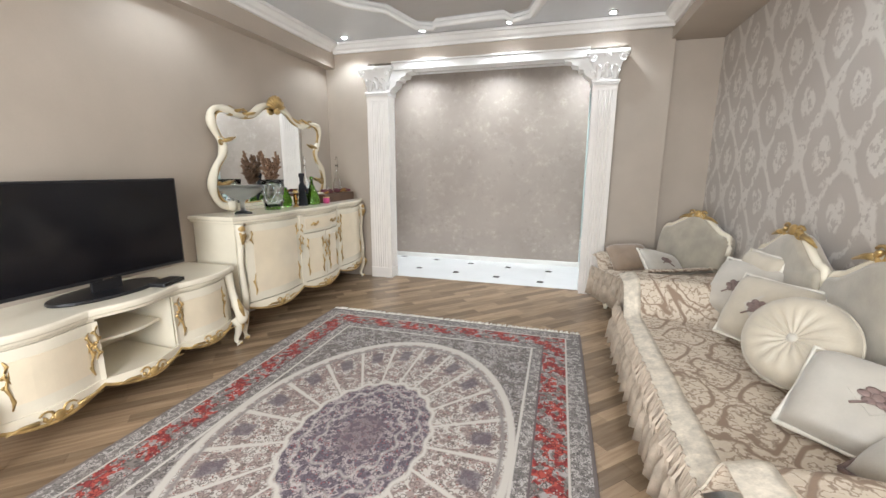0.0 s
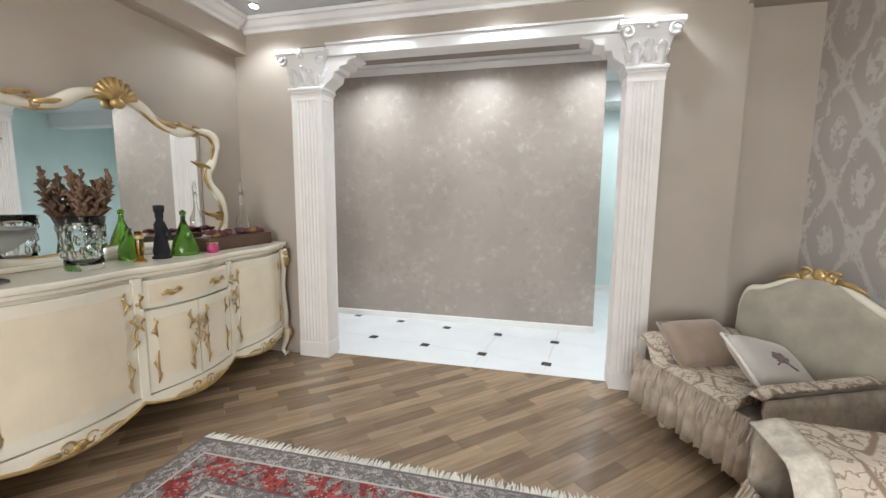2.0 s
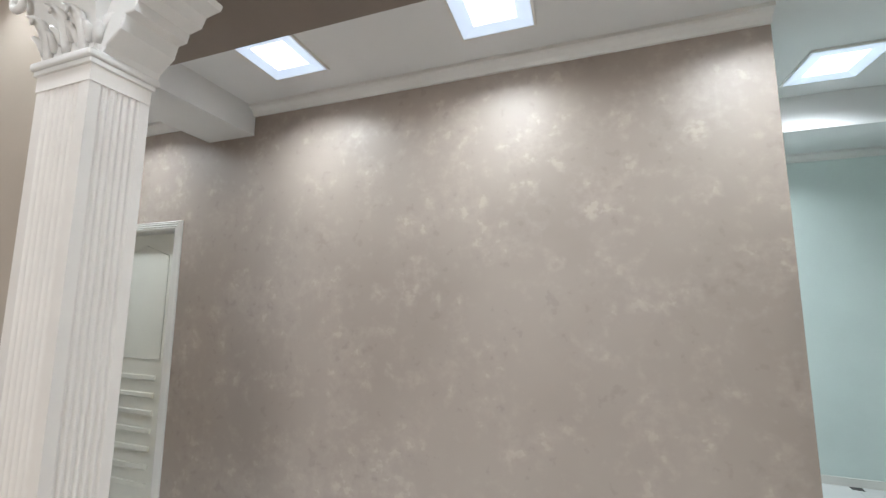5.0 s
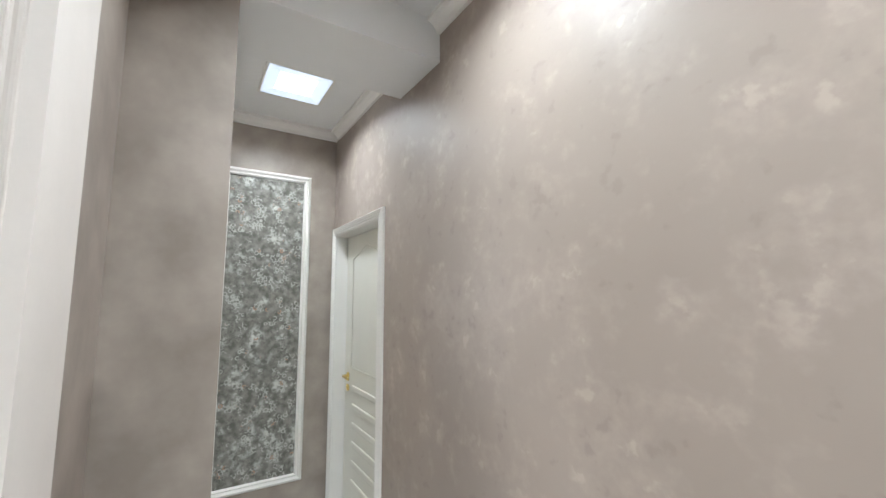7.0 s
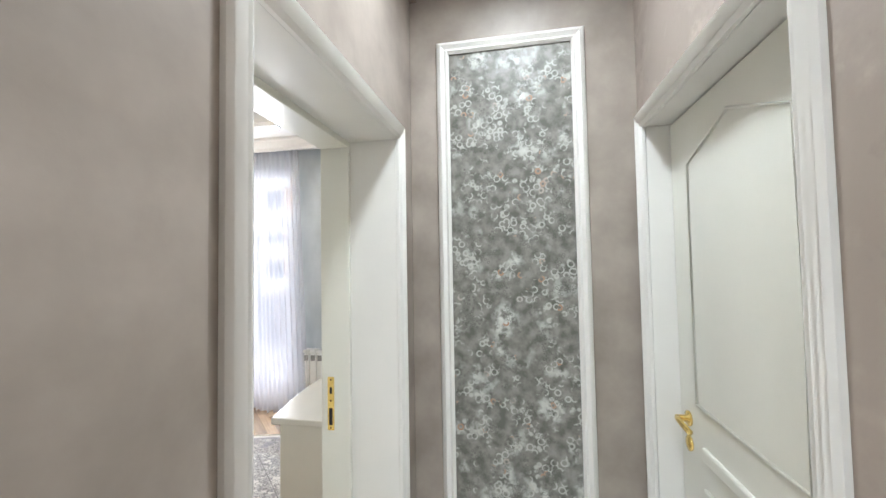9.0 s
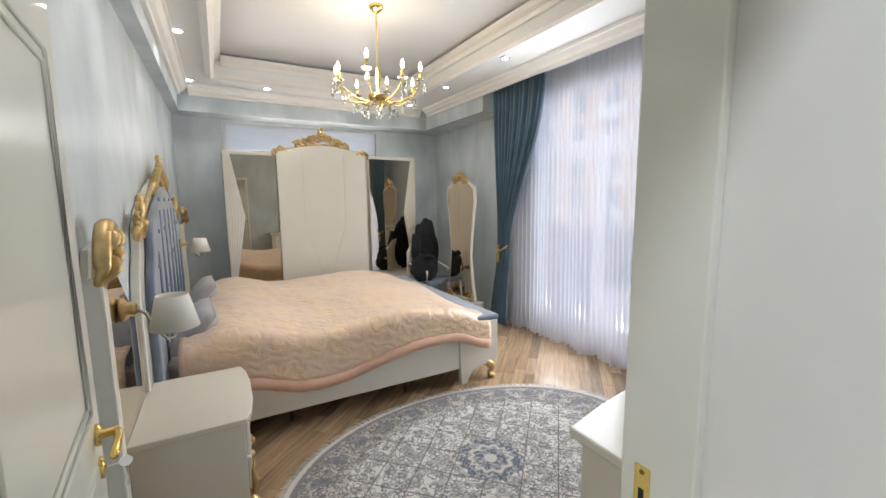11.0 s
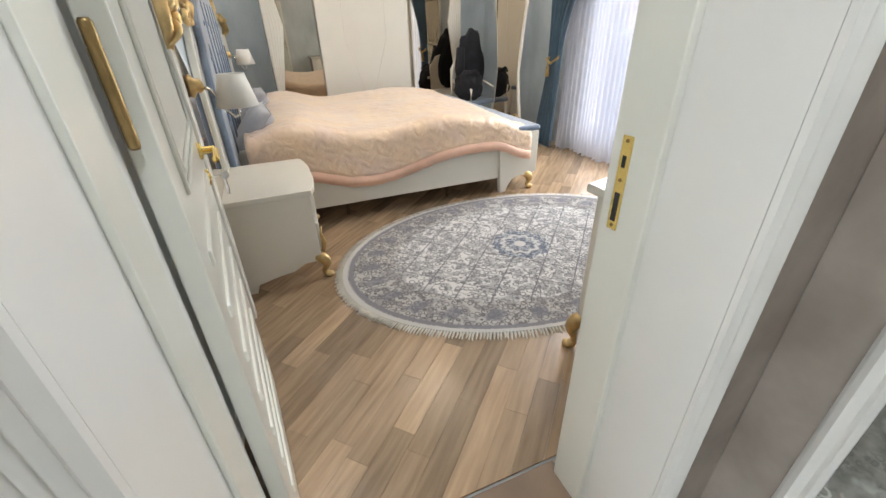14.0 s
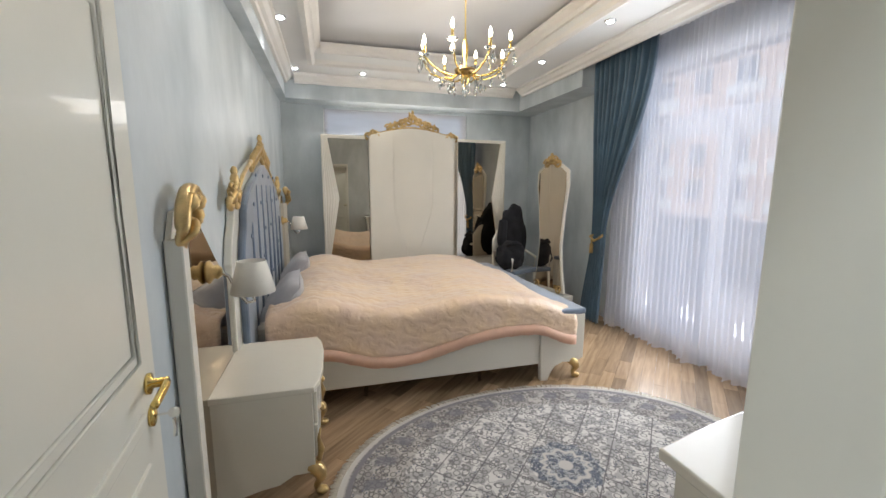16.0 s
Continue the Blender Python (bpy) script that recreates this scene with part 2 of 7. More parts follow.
def cells(scale):
    t, tc = Sum.tree.nodes.new("ShaderNodeTexVoronoi"), Sum.tree.nodes.new("ShaderNodeTexCoord")
    t.inputs["Scale"].default_value = scale
    Sum.tree.links.new(tc.outputs["Object"], t.inputs["Vector"])
    sp = Sum.tree.nodes.new("ShaderNodeSeparateXYZ")
    Sum.tree.links.new(t.outputs["Color"], sp.inputs[0])
    return Sum(t.outputs["Distance"]), Sum(sp.outputs[0])


def use(m, b, color):
    m.node_tree.links.new(color, b.inputs["Base Color"])
    return m


def damask_paper():
    m, b, x, y, z = pattern("damask_wallpaper", 0.45, 0.1, 90)
    w = (cloud(9.0, 3) - 0.5) * 1.5
    u, v = y * (2 * math.pi / 0.50) + w, z * (2 * math.pi / 0.70) + w
    s = sine(u) + sine(v)
    leaf = cloud(26.0, 4)
    line = band(s, 0.0, 0.30, 0.1) * step_up(leaf, 0.36, 0.44)
    heart = step_up(s, 1.35, 1.5) * step_up(leaf, 0.42, 0.5)
    heart_2 = step_up(0 - s, 1.5, 1.65) * step_up(leaf, 0.42, 0.5)
    fac = most(line, most(heart, heart_2))
    ground = blend(cloud(3.0), (0.41, 0.365, 0.325), (0.49, 0.44, 0.40))
    return use(m, b, blend(fac * 0.8, ground, (0.64, 0.60, 0.55)))


def silver_paper():
    m, b, x, y, z = pattern("silver_scroll_wallpaper", 0.4, 0.1, 90)
    big = cloud(8.0, 3)
    d, c = cells(36.0)
    d2, c2 = cells(70.0)
    ring = band(d, 0.46, 0.10, 0.05) * step_up(cloud(14.0, 3), 0.50, 0.58)
    ring_2 = band(d2, 0.4, 0.1, 0.06) * step_up(cloud(13.0, 3), 0.52, 0.6)
    ground = blend(step_up(cloud(24.0, 7), 0.36, 0.64), (0.125, 0.122, 0.105), (0.275, 0.268, 0.24))
    ground = blend(step_up(big, 0.53, 0.72) * step_up(cloud(30.0, 4), 0.42, 0.55), ground, (0.66, 0.67, 0.63))
    ground = blend(ring * 0.75, ground, (0.58, 0.58, 0.54))
    ground = blend(ring_2 * 0.5, ground, (0.07, 0.07, 0.06))
    return use(m, b, blend(step_up(c, 0.93, 0.95) * ring, ground, (0.40, 0.22, 0.14)))


def corridor_plaster():
    m, b, x, y, z = pattern("pearly_taupe_plaster", 0.55, 0.1, 40)
    a, c, e, g = cloud(1.3, 3), cloud(4.5, 8), cloud(13.0, 7), cloud(30.0, 4)
    col = blend(step_up(a, 0.35, 0.65), (0.315, 0.262, 0.225), (0.365, 0.308, 0.265))
    flake = step_up(c + (e - 0.5) * 0.9, 0.47, 0.62)
    col = blend(flake * step_up(g, 0.3, 0.65) * 0.30, col, (0.475, 0.40, 0.345))
    col = blend(step_up(e, 0.60, 0.66) * step_up(c, 0.46, 0.58) * 0.28, col, (0.58, 0.50, 0.43))
    col = blend(step_up(e, 0.36, 0.30) * 0.35, col, (0.25, 0.205, 0.18))
    m.node_tree.links.new((0.52 - flake * 0.05).s, b.inputs["Roughness"])
    return use(m, b, col)


def brocade():
    m, b, x, y, z = pattern("brocade_throw", 0.7, 0.35, 160)
    w = (cloud(7.0, 2) - 0.5) * 3.2
    u, v = (x + z) * (2 * math.pi / 0.34) + w, y * (2 * math.pi / 0.46) + w
    s = sine(u) + sine(v)
    leaf = cloud(19.0, 3)
    fac = most(band(s, 0.55, 0.20, 0.06), band(s, -0.65, 0.17, 0.06))
    fac = most(fac, band(leaf, 0.5, 0.025, 0.012) * 0.9)
    ground = blend(cloud(60.0, 2), (0.50, 0.41, 0.31), (0.64, 0.55, 0.44))
    return use(m, b, blend(fac, ground, (0.265, 0.185, 0.13)))


def floral_cells(light, dark, accent, scale):
    """Small curling flowers and stems."""
    d, c = cells(scale)
    d2, c2 = cells(scale * 2.3)
    col = blend(step_up(c, 0.45, 0.55), light, dark)
    col = blend(band(d, 0.42, 0.06, 0.03), col, tuple(0.45 * q for q in dark))
    col = blend(step_up(c2, 0.80, 0.82) * (1 - step_up(d2, 0.3, 0.4)), col, accent)
    return blend(band(cloud(scale * 0.5, 2), 0.5, 0.014, 0.01), col, tuple(0.5 * q for q in dark))


def persian_rug():
    m, b, x, y, z = pattern("persian_rug_pile", 0.85, 0.4, 260)
    ex, ey = 1.26 - size_of(x), 1.81 - size_of(y)
    edge = least(ex, ey)
    cream, grey, red = (0.52, 0.475, 0.42), (0.235, 0.205, 0.19), (0.30, 0.045, 0.035)
    field = floral_cells((0.33, 0.295, 0.275), (0.195, 0.165, 0.15), (0.42, 0.36, 0.32), 26.0)
    petals = floral_cells((0.50, 0.45, 0.40), (0.30, 0.23, 0.205), (0.24, 0.07, 0.06), 34.0)
    core = floral_cells((0.36, 0.30, 0.29), (0.14, 0.11, 0.13), (0.26, 0.05, 0.05), 40.0)
    qx, qy = x / 0.86, y / 1.26
    r = Sum.op("SQRT", qx * qx + qy * qy)
    ang = Sum.op("ARCTAN2", qy, qx)
    spoke = size_of(sine(ang * 10.0))
    petal = blend(1 - step_up(spoke, 0.10, 0.2), petals, cream)
    bud = (1 - step_up(size_of(r - 0.78), 0.05, 0.085)) * step_up(spoke, 0.80, 0.9)
    petal = blend(bud * 0.8, petal, (0.11, 0.085, 0.10))
    petal = blend(band(r, 0.97, 0.025), petal, cream)
    petal = blend(band(r, 0.915, 0.012), petal, grey)
    col = blend(1 - step_up(r, 0.995, 1.0), field, petal)
    centre = blend((1 - step_up(r, 0.12, 0.16)) * 0.6, core, (0.13, 0.09, 0.10))
    centre = blend(band(sine(ang * 12.0) * 0.02 + r, 0.25, 0.006) * 0.7, centre, cream)
    centre = blend(band(sine(ang * 16.0) * 0.015 + r, 0.36, 0.006) * 0.7, centre, cream)
    col = blend(1 - step_up(r, 0.43, 0.435), col, centre)
    col = blend(band(r + sine(ang * 20.0) * 0.012, 0.445, 0.014), col, cream)
    side = most(step_up(ex - ey, -0.01, 0.01) * x, (1 - step_up(ex - ey, -0.01, 0.01)) * y)
    runs = sine((x + y) * 21.0) * 0.5 + (cloud(22.0, 3) - 0.5) * 6.0
    border = blend(step_up(runs, -0.1, 0.15), floral_cells((0.36, 0.32, 0.30), (0.20, 0.17, 0.155), (0.30, 0.05, 0.04), 30.0), floral_cells((0.40, 0.07, 0.05), (0.25, 0.03, 0.028), (0.45, 0.40, 0.36), 30.0))
    guard = floral_cells((0.42, 0.38, 0.35), (0.21, 0.185, 0.17), (0.15, 0.12, 0.12), 46.0)
    col = blend(1 - step_up(edge, 0.405, 0.41), col, guard)
    col = blend(band(edge, 0.405, 0.008, 0.003), col, cream)
    col = blend(1 - step_up(edge, 0.315, 0.32), col, border)
    col = blend(band(edge, 0.318, 0.006, 0.003), col, (0.12, 0.09, 0.09))
    col = blend(1 - step_up(edge, 0.13, 0.135), col, guard)
    col = blend(band(edge, 0.132, 0.006, 0.003), col, cream)
    return use(m, b, blend(1 - step_up(edge, 0.018, 0.022), col, (0.15, 0.12, 0.11)))


def oval_rug():
    m, b, x, y, z = pattern("oval_rug_pile", 0.85, 0.4, 260)
    qx, qy = x / 1.24, y / 0.86
    r = Sum.op("SQRT", qx * qx + qy * qy)
    ang = Sum.op("ARCTAN2", qy, qx)
    cream, slate = (0.56, 0.535, 0.51), (0.13, 0.145, 0.19)
    field = floral_cells((0.66, 0.64, 0.62), (0.43, 0.415, 0.415), slate, 24.0)
    lat = most(band(size_of(sine((x + y) * 11.0)), 0.0, 0.055, 0.025), band(size_of(sine((x - y) * 11.0)), 0.0, 0.055, 0.025))
    field = blend(lat * 0.9, field, (0.14, 0.13, 0.14))
    border = floral_cells((0.47, 0.44, 0.42), (0.31, 0.29, 0.285), slate, 26.0)
    bud = (1 - step_up(size_of(r - 0.85), 0.035, 0.06)) * step_up(sine(ang * 26.0), 0.2, 0.5)
    border = blend(bud * 0.7, border, (0.17, 0.17, 0.20))
    col = blend(step_up(r + sine(ang * 26.0) * 0.012, 0.715, 0.725), field, border)
    col = blend(band(r, 0.955, 0.012, 0.004), col, (0.22, 0.21, 0.23))
    col = blend(step_up(r, 0.97, 0.975), col, cream)
    rr = Sum.op("SQRT", x * x + y * y)
    star = sine(ang * 12.0) * 0.012 + rr
    col = blend(1 - step_up(star, 0.19, 0.2), col, floral_cells((0.42, 0.43, 0.45), (0.17, 0.19, 0.24), cream, 45.0))
    col = blend(band(star, 0.12, 0.012, 0.006), col, cream)
    return use(m, b, blend(1 - step_up(rr, 0.035, 0.045), col, cream))


def sheer_cloth():
    m = bpy.data.materials.new("white_sheer")
    m.use_nodes = True
    n, l = m.node_tree.nodes, m.node_tree.links
    b = n["Principled BSDF"]
    b.inputs["Base Color"].default_value, b.inputs["Roughness"].default_value = (0.90, 0.90, 0.95, 1), 0.9
    tl, tr, mx, mz = n.new("ShaderNodeBsdfTranslucent"), n.new("ShaderNodeBsdfTransparent"), n.new("ShaderNodeMixShader"), n.new("ShaderNodeMixShader")
    tl.inputs[0].default_value = (0.88, 0.88, 0.96, 1)
    l.new(b.outputs[0], mx.inputs[1]), l.new(tl.outputs[0], mx.inputs[2])
    mx.inputs[0].default_value = 0.6
    no = n.new("ShaderNodeTexNoise")
    no.inputs["Scale"].default_value = 5.0
    mr = n.new("ShaderNodeMapRange")
    mr.inputs[3].default_value, mr.inputs[4].default_value = 0.38, 0.52
    l.new(no.outputs[0], mr.inputs[0]), l.new(mr.outputs[0], mz.inputs[0])
    l.new(mx.outputs[0], mz.inputs[1]), l.new(tr.outputs[0], mz.inputs[2])
    l.new(mz.outputs[0], n["Material Output"].inputs[0])
    return m


DAMASK, SILVER_PAPER, PEARL, BROCADE, PERSIAN, OVAL, SHEER = damask_paper(), silver_paper(), corridor_plaster(), brocade(), persian_rug(), oval_rug(), sheer_cloth()


# ---- mesh helpers ----
def finish(bm, smooth=False):
    bmesh.ops.recalc_face_normals(bm, faces=bm.faces)
    me = bpy.data.meshes.new("mesh")
    bm.to_mesh(me)
    bm.free()
    if smooth:
        for p in me.polygons:
            p.use_smooth = True
    return me


def part(name, bm, material, parent=None, label="", smooth=False, kind=""):
    me = bm if isinstance(bm, bpy.types.Mesh) else finish(bm, smooth)
    if not me.materials:
        me.materials.append(material)
    ob = new(name, me)
    if parent:
        ob.parent = parent
    return tagged(ob, label, kind=kind)


def thing(name, label, category, m=None, group="", kind=""):
    ob = new(name)
    ob.empty_display_size = 0.1
    if m:
        ob.matrix_world = m
    return tagged(ob, label, category, group, kind)


def solid(name, bm, material, label="", category="", kind="structure", smooth=False):
    return tagged(part(name, bm, material, smooth=smooth), label, category, kind=kind)


def box(x0, x1, y0, y1, z0, z1, bevel=0.0, seg=2, bm=None):
    own = bmesh.new()
    bmesh.ops.create_cube(own, size=1.0)
    for v in own.verts:
        v.co = Vector((x0 + (v.co.x + 0.5) * (x1 - x0), y0 + (v.co.y + 0.5) * (y1 - y0), z0 + (v.co.z + 0.5) * (z1 - z0)))
    if bevel:
        bmesh.ops.bevel(own, geom=own.edges[:], offset=bevel, segments=seg, profile=0.5, affect="EDGES")
    return merge(bm, own) if bm else own


def merge(bm, *others):
    for o in others:
        me = bpy.data.meshes.new("tmp")
        o.to_mesh(me)
        o.free()
        bm.from_mesh(me)
        bpy.data.meshes.remove(me)
    return bm


def moved(bm, m):
    bmesh.ops.transform(bm, matrix=m, verts=bm.verts)
    return bm


def lathe(profile, n=20, angle=0.0):
    """Turn (radius, height) pairs round the z axis."""
    bm = bmesh.new()
    rings = []
    for r, z in profile:
        rings.append([bm.verts.new((max(r, 1e-4) * math.cos(angle + 2 * math.pi * i / n), max(r, 1e-4) * math.sin(angle + 2 * math.pi * i / n), z)) for i in range(n)])
    for a, b in zip(rings, rings[1:]):
        for i in range(n):
            bm.faces.new((a[i], a[(i + 1) % n], b[(i + 1) % n], b[i]))
    bm.faces.new(rings[0][::-1])
    bm.faces.new(rings[-1])
    return bm


def prism(outline, depth, bevel=0.0, seg=2):
    """An outline in x and z, given a thickness from y = 0 to y = depth."""
    bm = bmesh.new()
    a = [bm.verts.new((x, 0, z)) for x, z in outline]
    b = [bm.verts.new((x, depth, z)) for x, z in outline]
    n = len(a)
    front, back = bm.faces.new(a), bm.faces.new(b[::-1])
    for i in range(n):
        bm.faces.new((a[i], b[i], b[(i + 1) % n], a[(i + 1) % n]))
    bm.normal_update()
    if bevel:
        edges = [e for e in bm.edges if front in e.link_faces or back in e.link_faces]
        bmesh.ops.bevel(bm, geom=edges, offset=bevel, segments=seg, profile=0.5, affect="EDGES")
    return bm


def plan_prism(outline, z0, z1, bevel=0.0, seg=2):
    """An outline in x and y, given a height."""
    bm = prism([(x, y) for x, y in outline], z1 - z0, bevel, seg)
    for v in bm.verts:
        v.co = Vector((v.co.x, v.co.z, z0 + v.co.y))
    return bm


def tube(points, radii, n=8, squash=1.0, caps=True):
    """A round bar through points, its radius changing on the way."""
    bm = bmesh.new()
    pts = [Vector(p) for p in points]
    if not hasattr(radii, "__len__"):
        radii = [radii] * len(pts)
    rings = []
    up = Vector((0.13, 0.21, 0.97))
    for i, p in enumerate(pts):
        d = (pts[min(i + 1, len(pts) - 1)] - pts[max(i - 1, 0)]).normalized()
        a = d.cross(up)
        if a.length < 0.05:
            a = d.cross(Vector((1, 0, 0)))
        a.normalize()
        b = d.cross(a).normalized()
        rings.append([bm.verts.new(p + radii[i] * (math.cos(2 * math.pi * k / n) * a + squash * math.sin(2 * math.pi * k / n) * b)) for k in range(n)])
    for r, s in zip(rings, rings[1:]):
        for k in range(n):
            bm.faces.new((r[k], r[(k + 1) % n], s[(k + 1) % n], s[k]))
    if caps:
        bm.faces.new(rings[0][::-1])
        bm.faces.new(rings[-1])
    return bm


def spline(points, steps=6):
    """Points of a smooth line through the given ones."""
    p = [Vector(q) for q in points]
    p = [2 * p[0] - p[1]] + p + [2 * p[-1] - p[-2]]
    out = []
    for i in range(1, len(p) - 2):
        for k in range(steps):
            t = k / steps
            out.append(0.5 * (2 * p[i] + (p[i + 1] - p[i - 1]) * t + (2 * p[i - 1] - 5 * p[i] + 4 * p[i + 1] - p[i + 2]) * t * t + (3 * p[i] - p[i - 1] - 3 * p[i + 1] + p[i + 2]) * t ** 3))
    return out + [p[-2]]


def loft(sections, closed=True, caps=True):
    """A skin through rings of equally many points."""
    bm = bmesh.new()
    rings = [[bm.verts.new(p) for p in s] for s in sections]
    n = len(rings[0])
    for a, b in zip(rings, rings[1:]):
        for i in range(n if closed else n - 1):
            bm.faces.new((a[i], a[(i + 1) % n], b[(i + 1) % n], b[i]))
    if caps and closed:
        bm.faces.new(rings[0][::-1])
        bm.faces.new(rings[-1])
    return bm


def ball(x, y, z, rx, ry=None, rz=None, n=10):
    bm = bmesh.new()
    bmesh.ops.create_uvsphere(bm, u_segments=n, v_segments=max(5, n // 2 + 1), radius=1.0)
    return moved(bm, Matrix.Translation((x, y, z)) @ Matrix.Diagonal((rx, ry or rx, rz or rx, 1)))


def moulding(profile, a, b, out):
    """A profile of (outward, up) pairs run from a to b; out: the way it stands proud."""
    a, b, out = Vector(a), Vector(b), Vector(out)
    return loft([[p + o * out + Vector((0, 0, u)) for o, u in profile] for p in (a, b)])


def leaf_scroll(r=0.05, turns=1.2, thick=0.012, lean=0.0, flip=1):
    """A carved scroll in the x and z plane."""
    pts, rad = [], []
    for i in range(15):
        t = i / 14
        a = turns * 2 * math.pi * t + lean
        q = r * (1 - 0.8 * t)
        pts.append((flip * (q * math.cos(a)), 0.006 * t, q * math.sin(a)))
        rad.append(thick * (0.55 + 0.7 * t))
    return tube(pts, rad, 7)


# ---- large structure ----
WX0, WX1 = -3.05, 1.56      # living room's side walls
YB = 5.17                   # back of the living room's end wall
YC = 6.35                   # corridor's far wall
XP = -4.472                 # corridor's end wall
XE = -3.20                  # bedroom's headboard wall
XW = -6.92                  # bedroom's window wall
YS, YN = -0.60, 5.03        # bedroom's far wall and door wall
H = 3.0

# floors (planks and tiles come last in the file)
solid("floor_base", box(-7.3, 4.2, -2.2, 9.2, -0.2, -0.012), GROUT, "grey screed floor under the finishes", "floor")

# living room walls
wall_w = solid("wall_west", box(-3.19, WX0, -1.8, 5.0, 0, 3.2), TAUPE_PLAIN, "taupe painted plaster wall behind the sideboard", "wall")
solid("wall_end", box(-3.19, -2.45, 5.0, 5.108, 0, 3.2), TAUPE_PLAIN, "taupe painted end wall beside the column", "wall")
solid("wall_end_2", box(0.548, 1.09, 5.05, 5.3, 0, 3.2), TAUPE_PLAIN, "taupe painted end wall beside the column", "wall")
solid("wall_end_3", box(1.09, 1.7, 5.13, 5.3, 0, 3.2), TAUPE_PLAIN, "taupe painted recessed end wall", "wall")
solid("wall_lintel", box(-2.45, 0.62, 5.0, 5.131, 2.786, 3.2), TAUPE_PLAIN, "taupe painted beam over the column opening", "wall")
solid("wall_inner_beam", box(-2.826, 0.62, 5.133, 5.474, 2.76, 3.2), SOFFIT, "dark brown beam on the corridor side", "wall")
# living room: back wall with its window opening
bw = box(-3.19, -2.1, -1.9, -1.7, 0, 3.2)
for b in ((0.7, 1.7, -1.9, -1.7, 0, 3.2), (-2.1, 0.7, -1.9, -1.7, 0, 0.7), (-2.1, 0.7, -1.9, -1.7, 2.5, 3.2)):
    box(*b, bm=bw)
solid("wall_back", bw, TAUPE_PLAIN, "taupe painted wall with the window", "wall")
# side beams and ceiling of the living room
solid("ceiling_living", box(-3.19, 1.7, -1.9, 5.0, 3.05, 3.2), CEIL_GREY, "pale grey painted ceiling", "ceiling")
solid("wall_side_beam", box(WX0, -2.92, -1.7, 5.0, 2.76, 3.05), TAUPE_PLAIN, "taupe beam along the wall", "wall")
solid("wall_side_beam_2", box(1.05, 1.56, -1.7, 5.13, 2.83, 3.05), TAUPE_PLAIN, "taupe beam along the papered wall", "wall")
solid("wall_papered", box(WX1, 1.7, -1.9, 5.13, 0, 3.2), DAMASK, "taupe wall papered with a silvery damask pattern", "wall")
CORNICE = [(0, 0), (0.03, 0), (0.04, 0.025), (0.07, 0.04), (0.10, 0.075), (0.12, 0.08), (0.12, 0.11), (0, 0.11)]
SMALL = [(0, 0), (0.018, 0), (0.026, 0.02), (0.05, 0.045), (0.07, 0.05), (0.07, 0.07), (0, 0.07)]


def run(name, prof, a, b, out, material=STUCCO, label="white moulded plaster cornice under the ceiling"):
    return solid(name, moulding(prof, a, b, out), material, label, "cornice")


run("trim_cornice", CORNICE, (-2.92, 5.0, 2.935), (1.05, 5.0, 2.935), (0, -1, 0))
run("trim_cornice_2", CORNICE, (-2.92, -1.7, 2.935), (-2.92, 4.88, 2.935), (1, 0, 0))
run("trim_cornice_3", CORNICE, (1.05, -1.7, 2.935), (1.05, 4.88, 2.935), (-1, 0, 0))
# raised tray with a shaped moulding, hung under the living room's ceiling
tray = [(-2.25, 0.2), (-2.25, 3.3), (-2.05, 3.75), (-1.75, 4.0), (-1.62, 4.52), (-1.44, 4.6), (-1.38, 4.5), (-0.62, 4.45), (-0.56, 4.6), (-0.36, 4.5), (-0.2, 4.05), (0.15, 3.75), (0.4, 3.3), (0.4, 0.2)]
rim = tray + [tray[0]]
bm = bmesh.new()
for (r, dz, off) in ((0.05, 3.035, 0.0), (0.028, 2.99, 0.05)):
    pts = []
    for px, py in rim:
        d = Vector((px + 0.92, py - 2.3))
        d = d * (1 - off / max(d.length, 0.1))
        pts.append((d.x - 0.92, d.y + 2.3, dz))
    merge(bm, tube(pts, r, 8))
solid("ceiling_moulding", bm, STUCCO, "curved white plaster moulding on the ceiling", "moulding", smooth=True)
inner = [((px + 0.92) * 0.93 - 0.92, (py - 2.3) * 0.95 + 2.3) for px, py in tray]
solid("ceiling_tray", plan_prism(inner, 3.035, 3.049), mat("taupe_tray_paint", (0.37, 0.335, 0.30), 0.35, 0, 0.05, 2, 0.02, 0.03, 60), "taupe painted panel inside the ceiling moulding", "ceiling")


def spot_light(x, y, z, label):
    t = thing("ceiling_spotlight", label, "ceiling light", pose(x, y, z), "ceiling spotlights")
    part("rim", lathe([(0.034, 0), (0.048, 0), (0.05, -0.006), (0.036, -0.012), (0.034, -0.004)], 20), CHROME, t, "chrome ring", smooth=True)
    part("bulb", lathe([(0.0, -0.001), (0.03, -0.002), (0.033, -0.008), (0.026, -0.018), (0.0, -0.022)], 16), LED, t, "glowing white lamp", smooth=True)
    return t


for sx, sy in LIVING_SPOTS:
    spot_light(sx, sy, 3.05, "round recessed ceiling spotlight glowing cool white")
for sx, sy in BED_SPOTS:
    spot_light(sx, sy, 2.95, "round recessed bedroom spotlight glowing white")


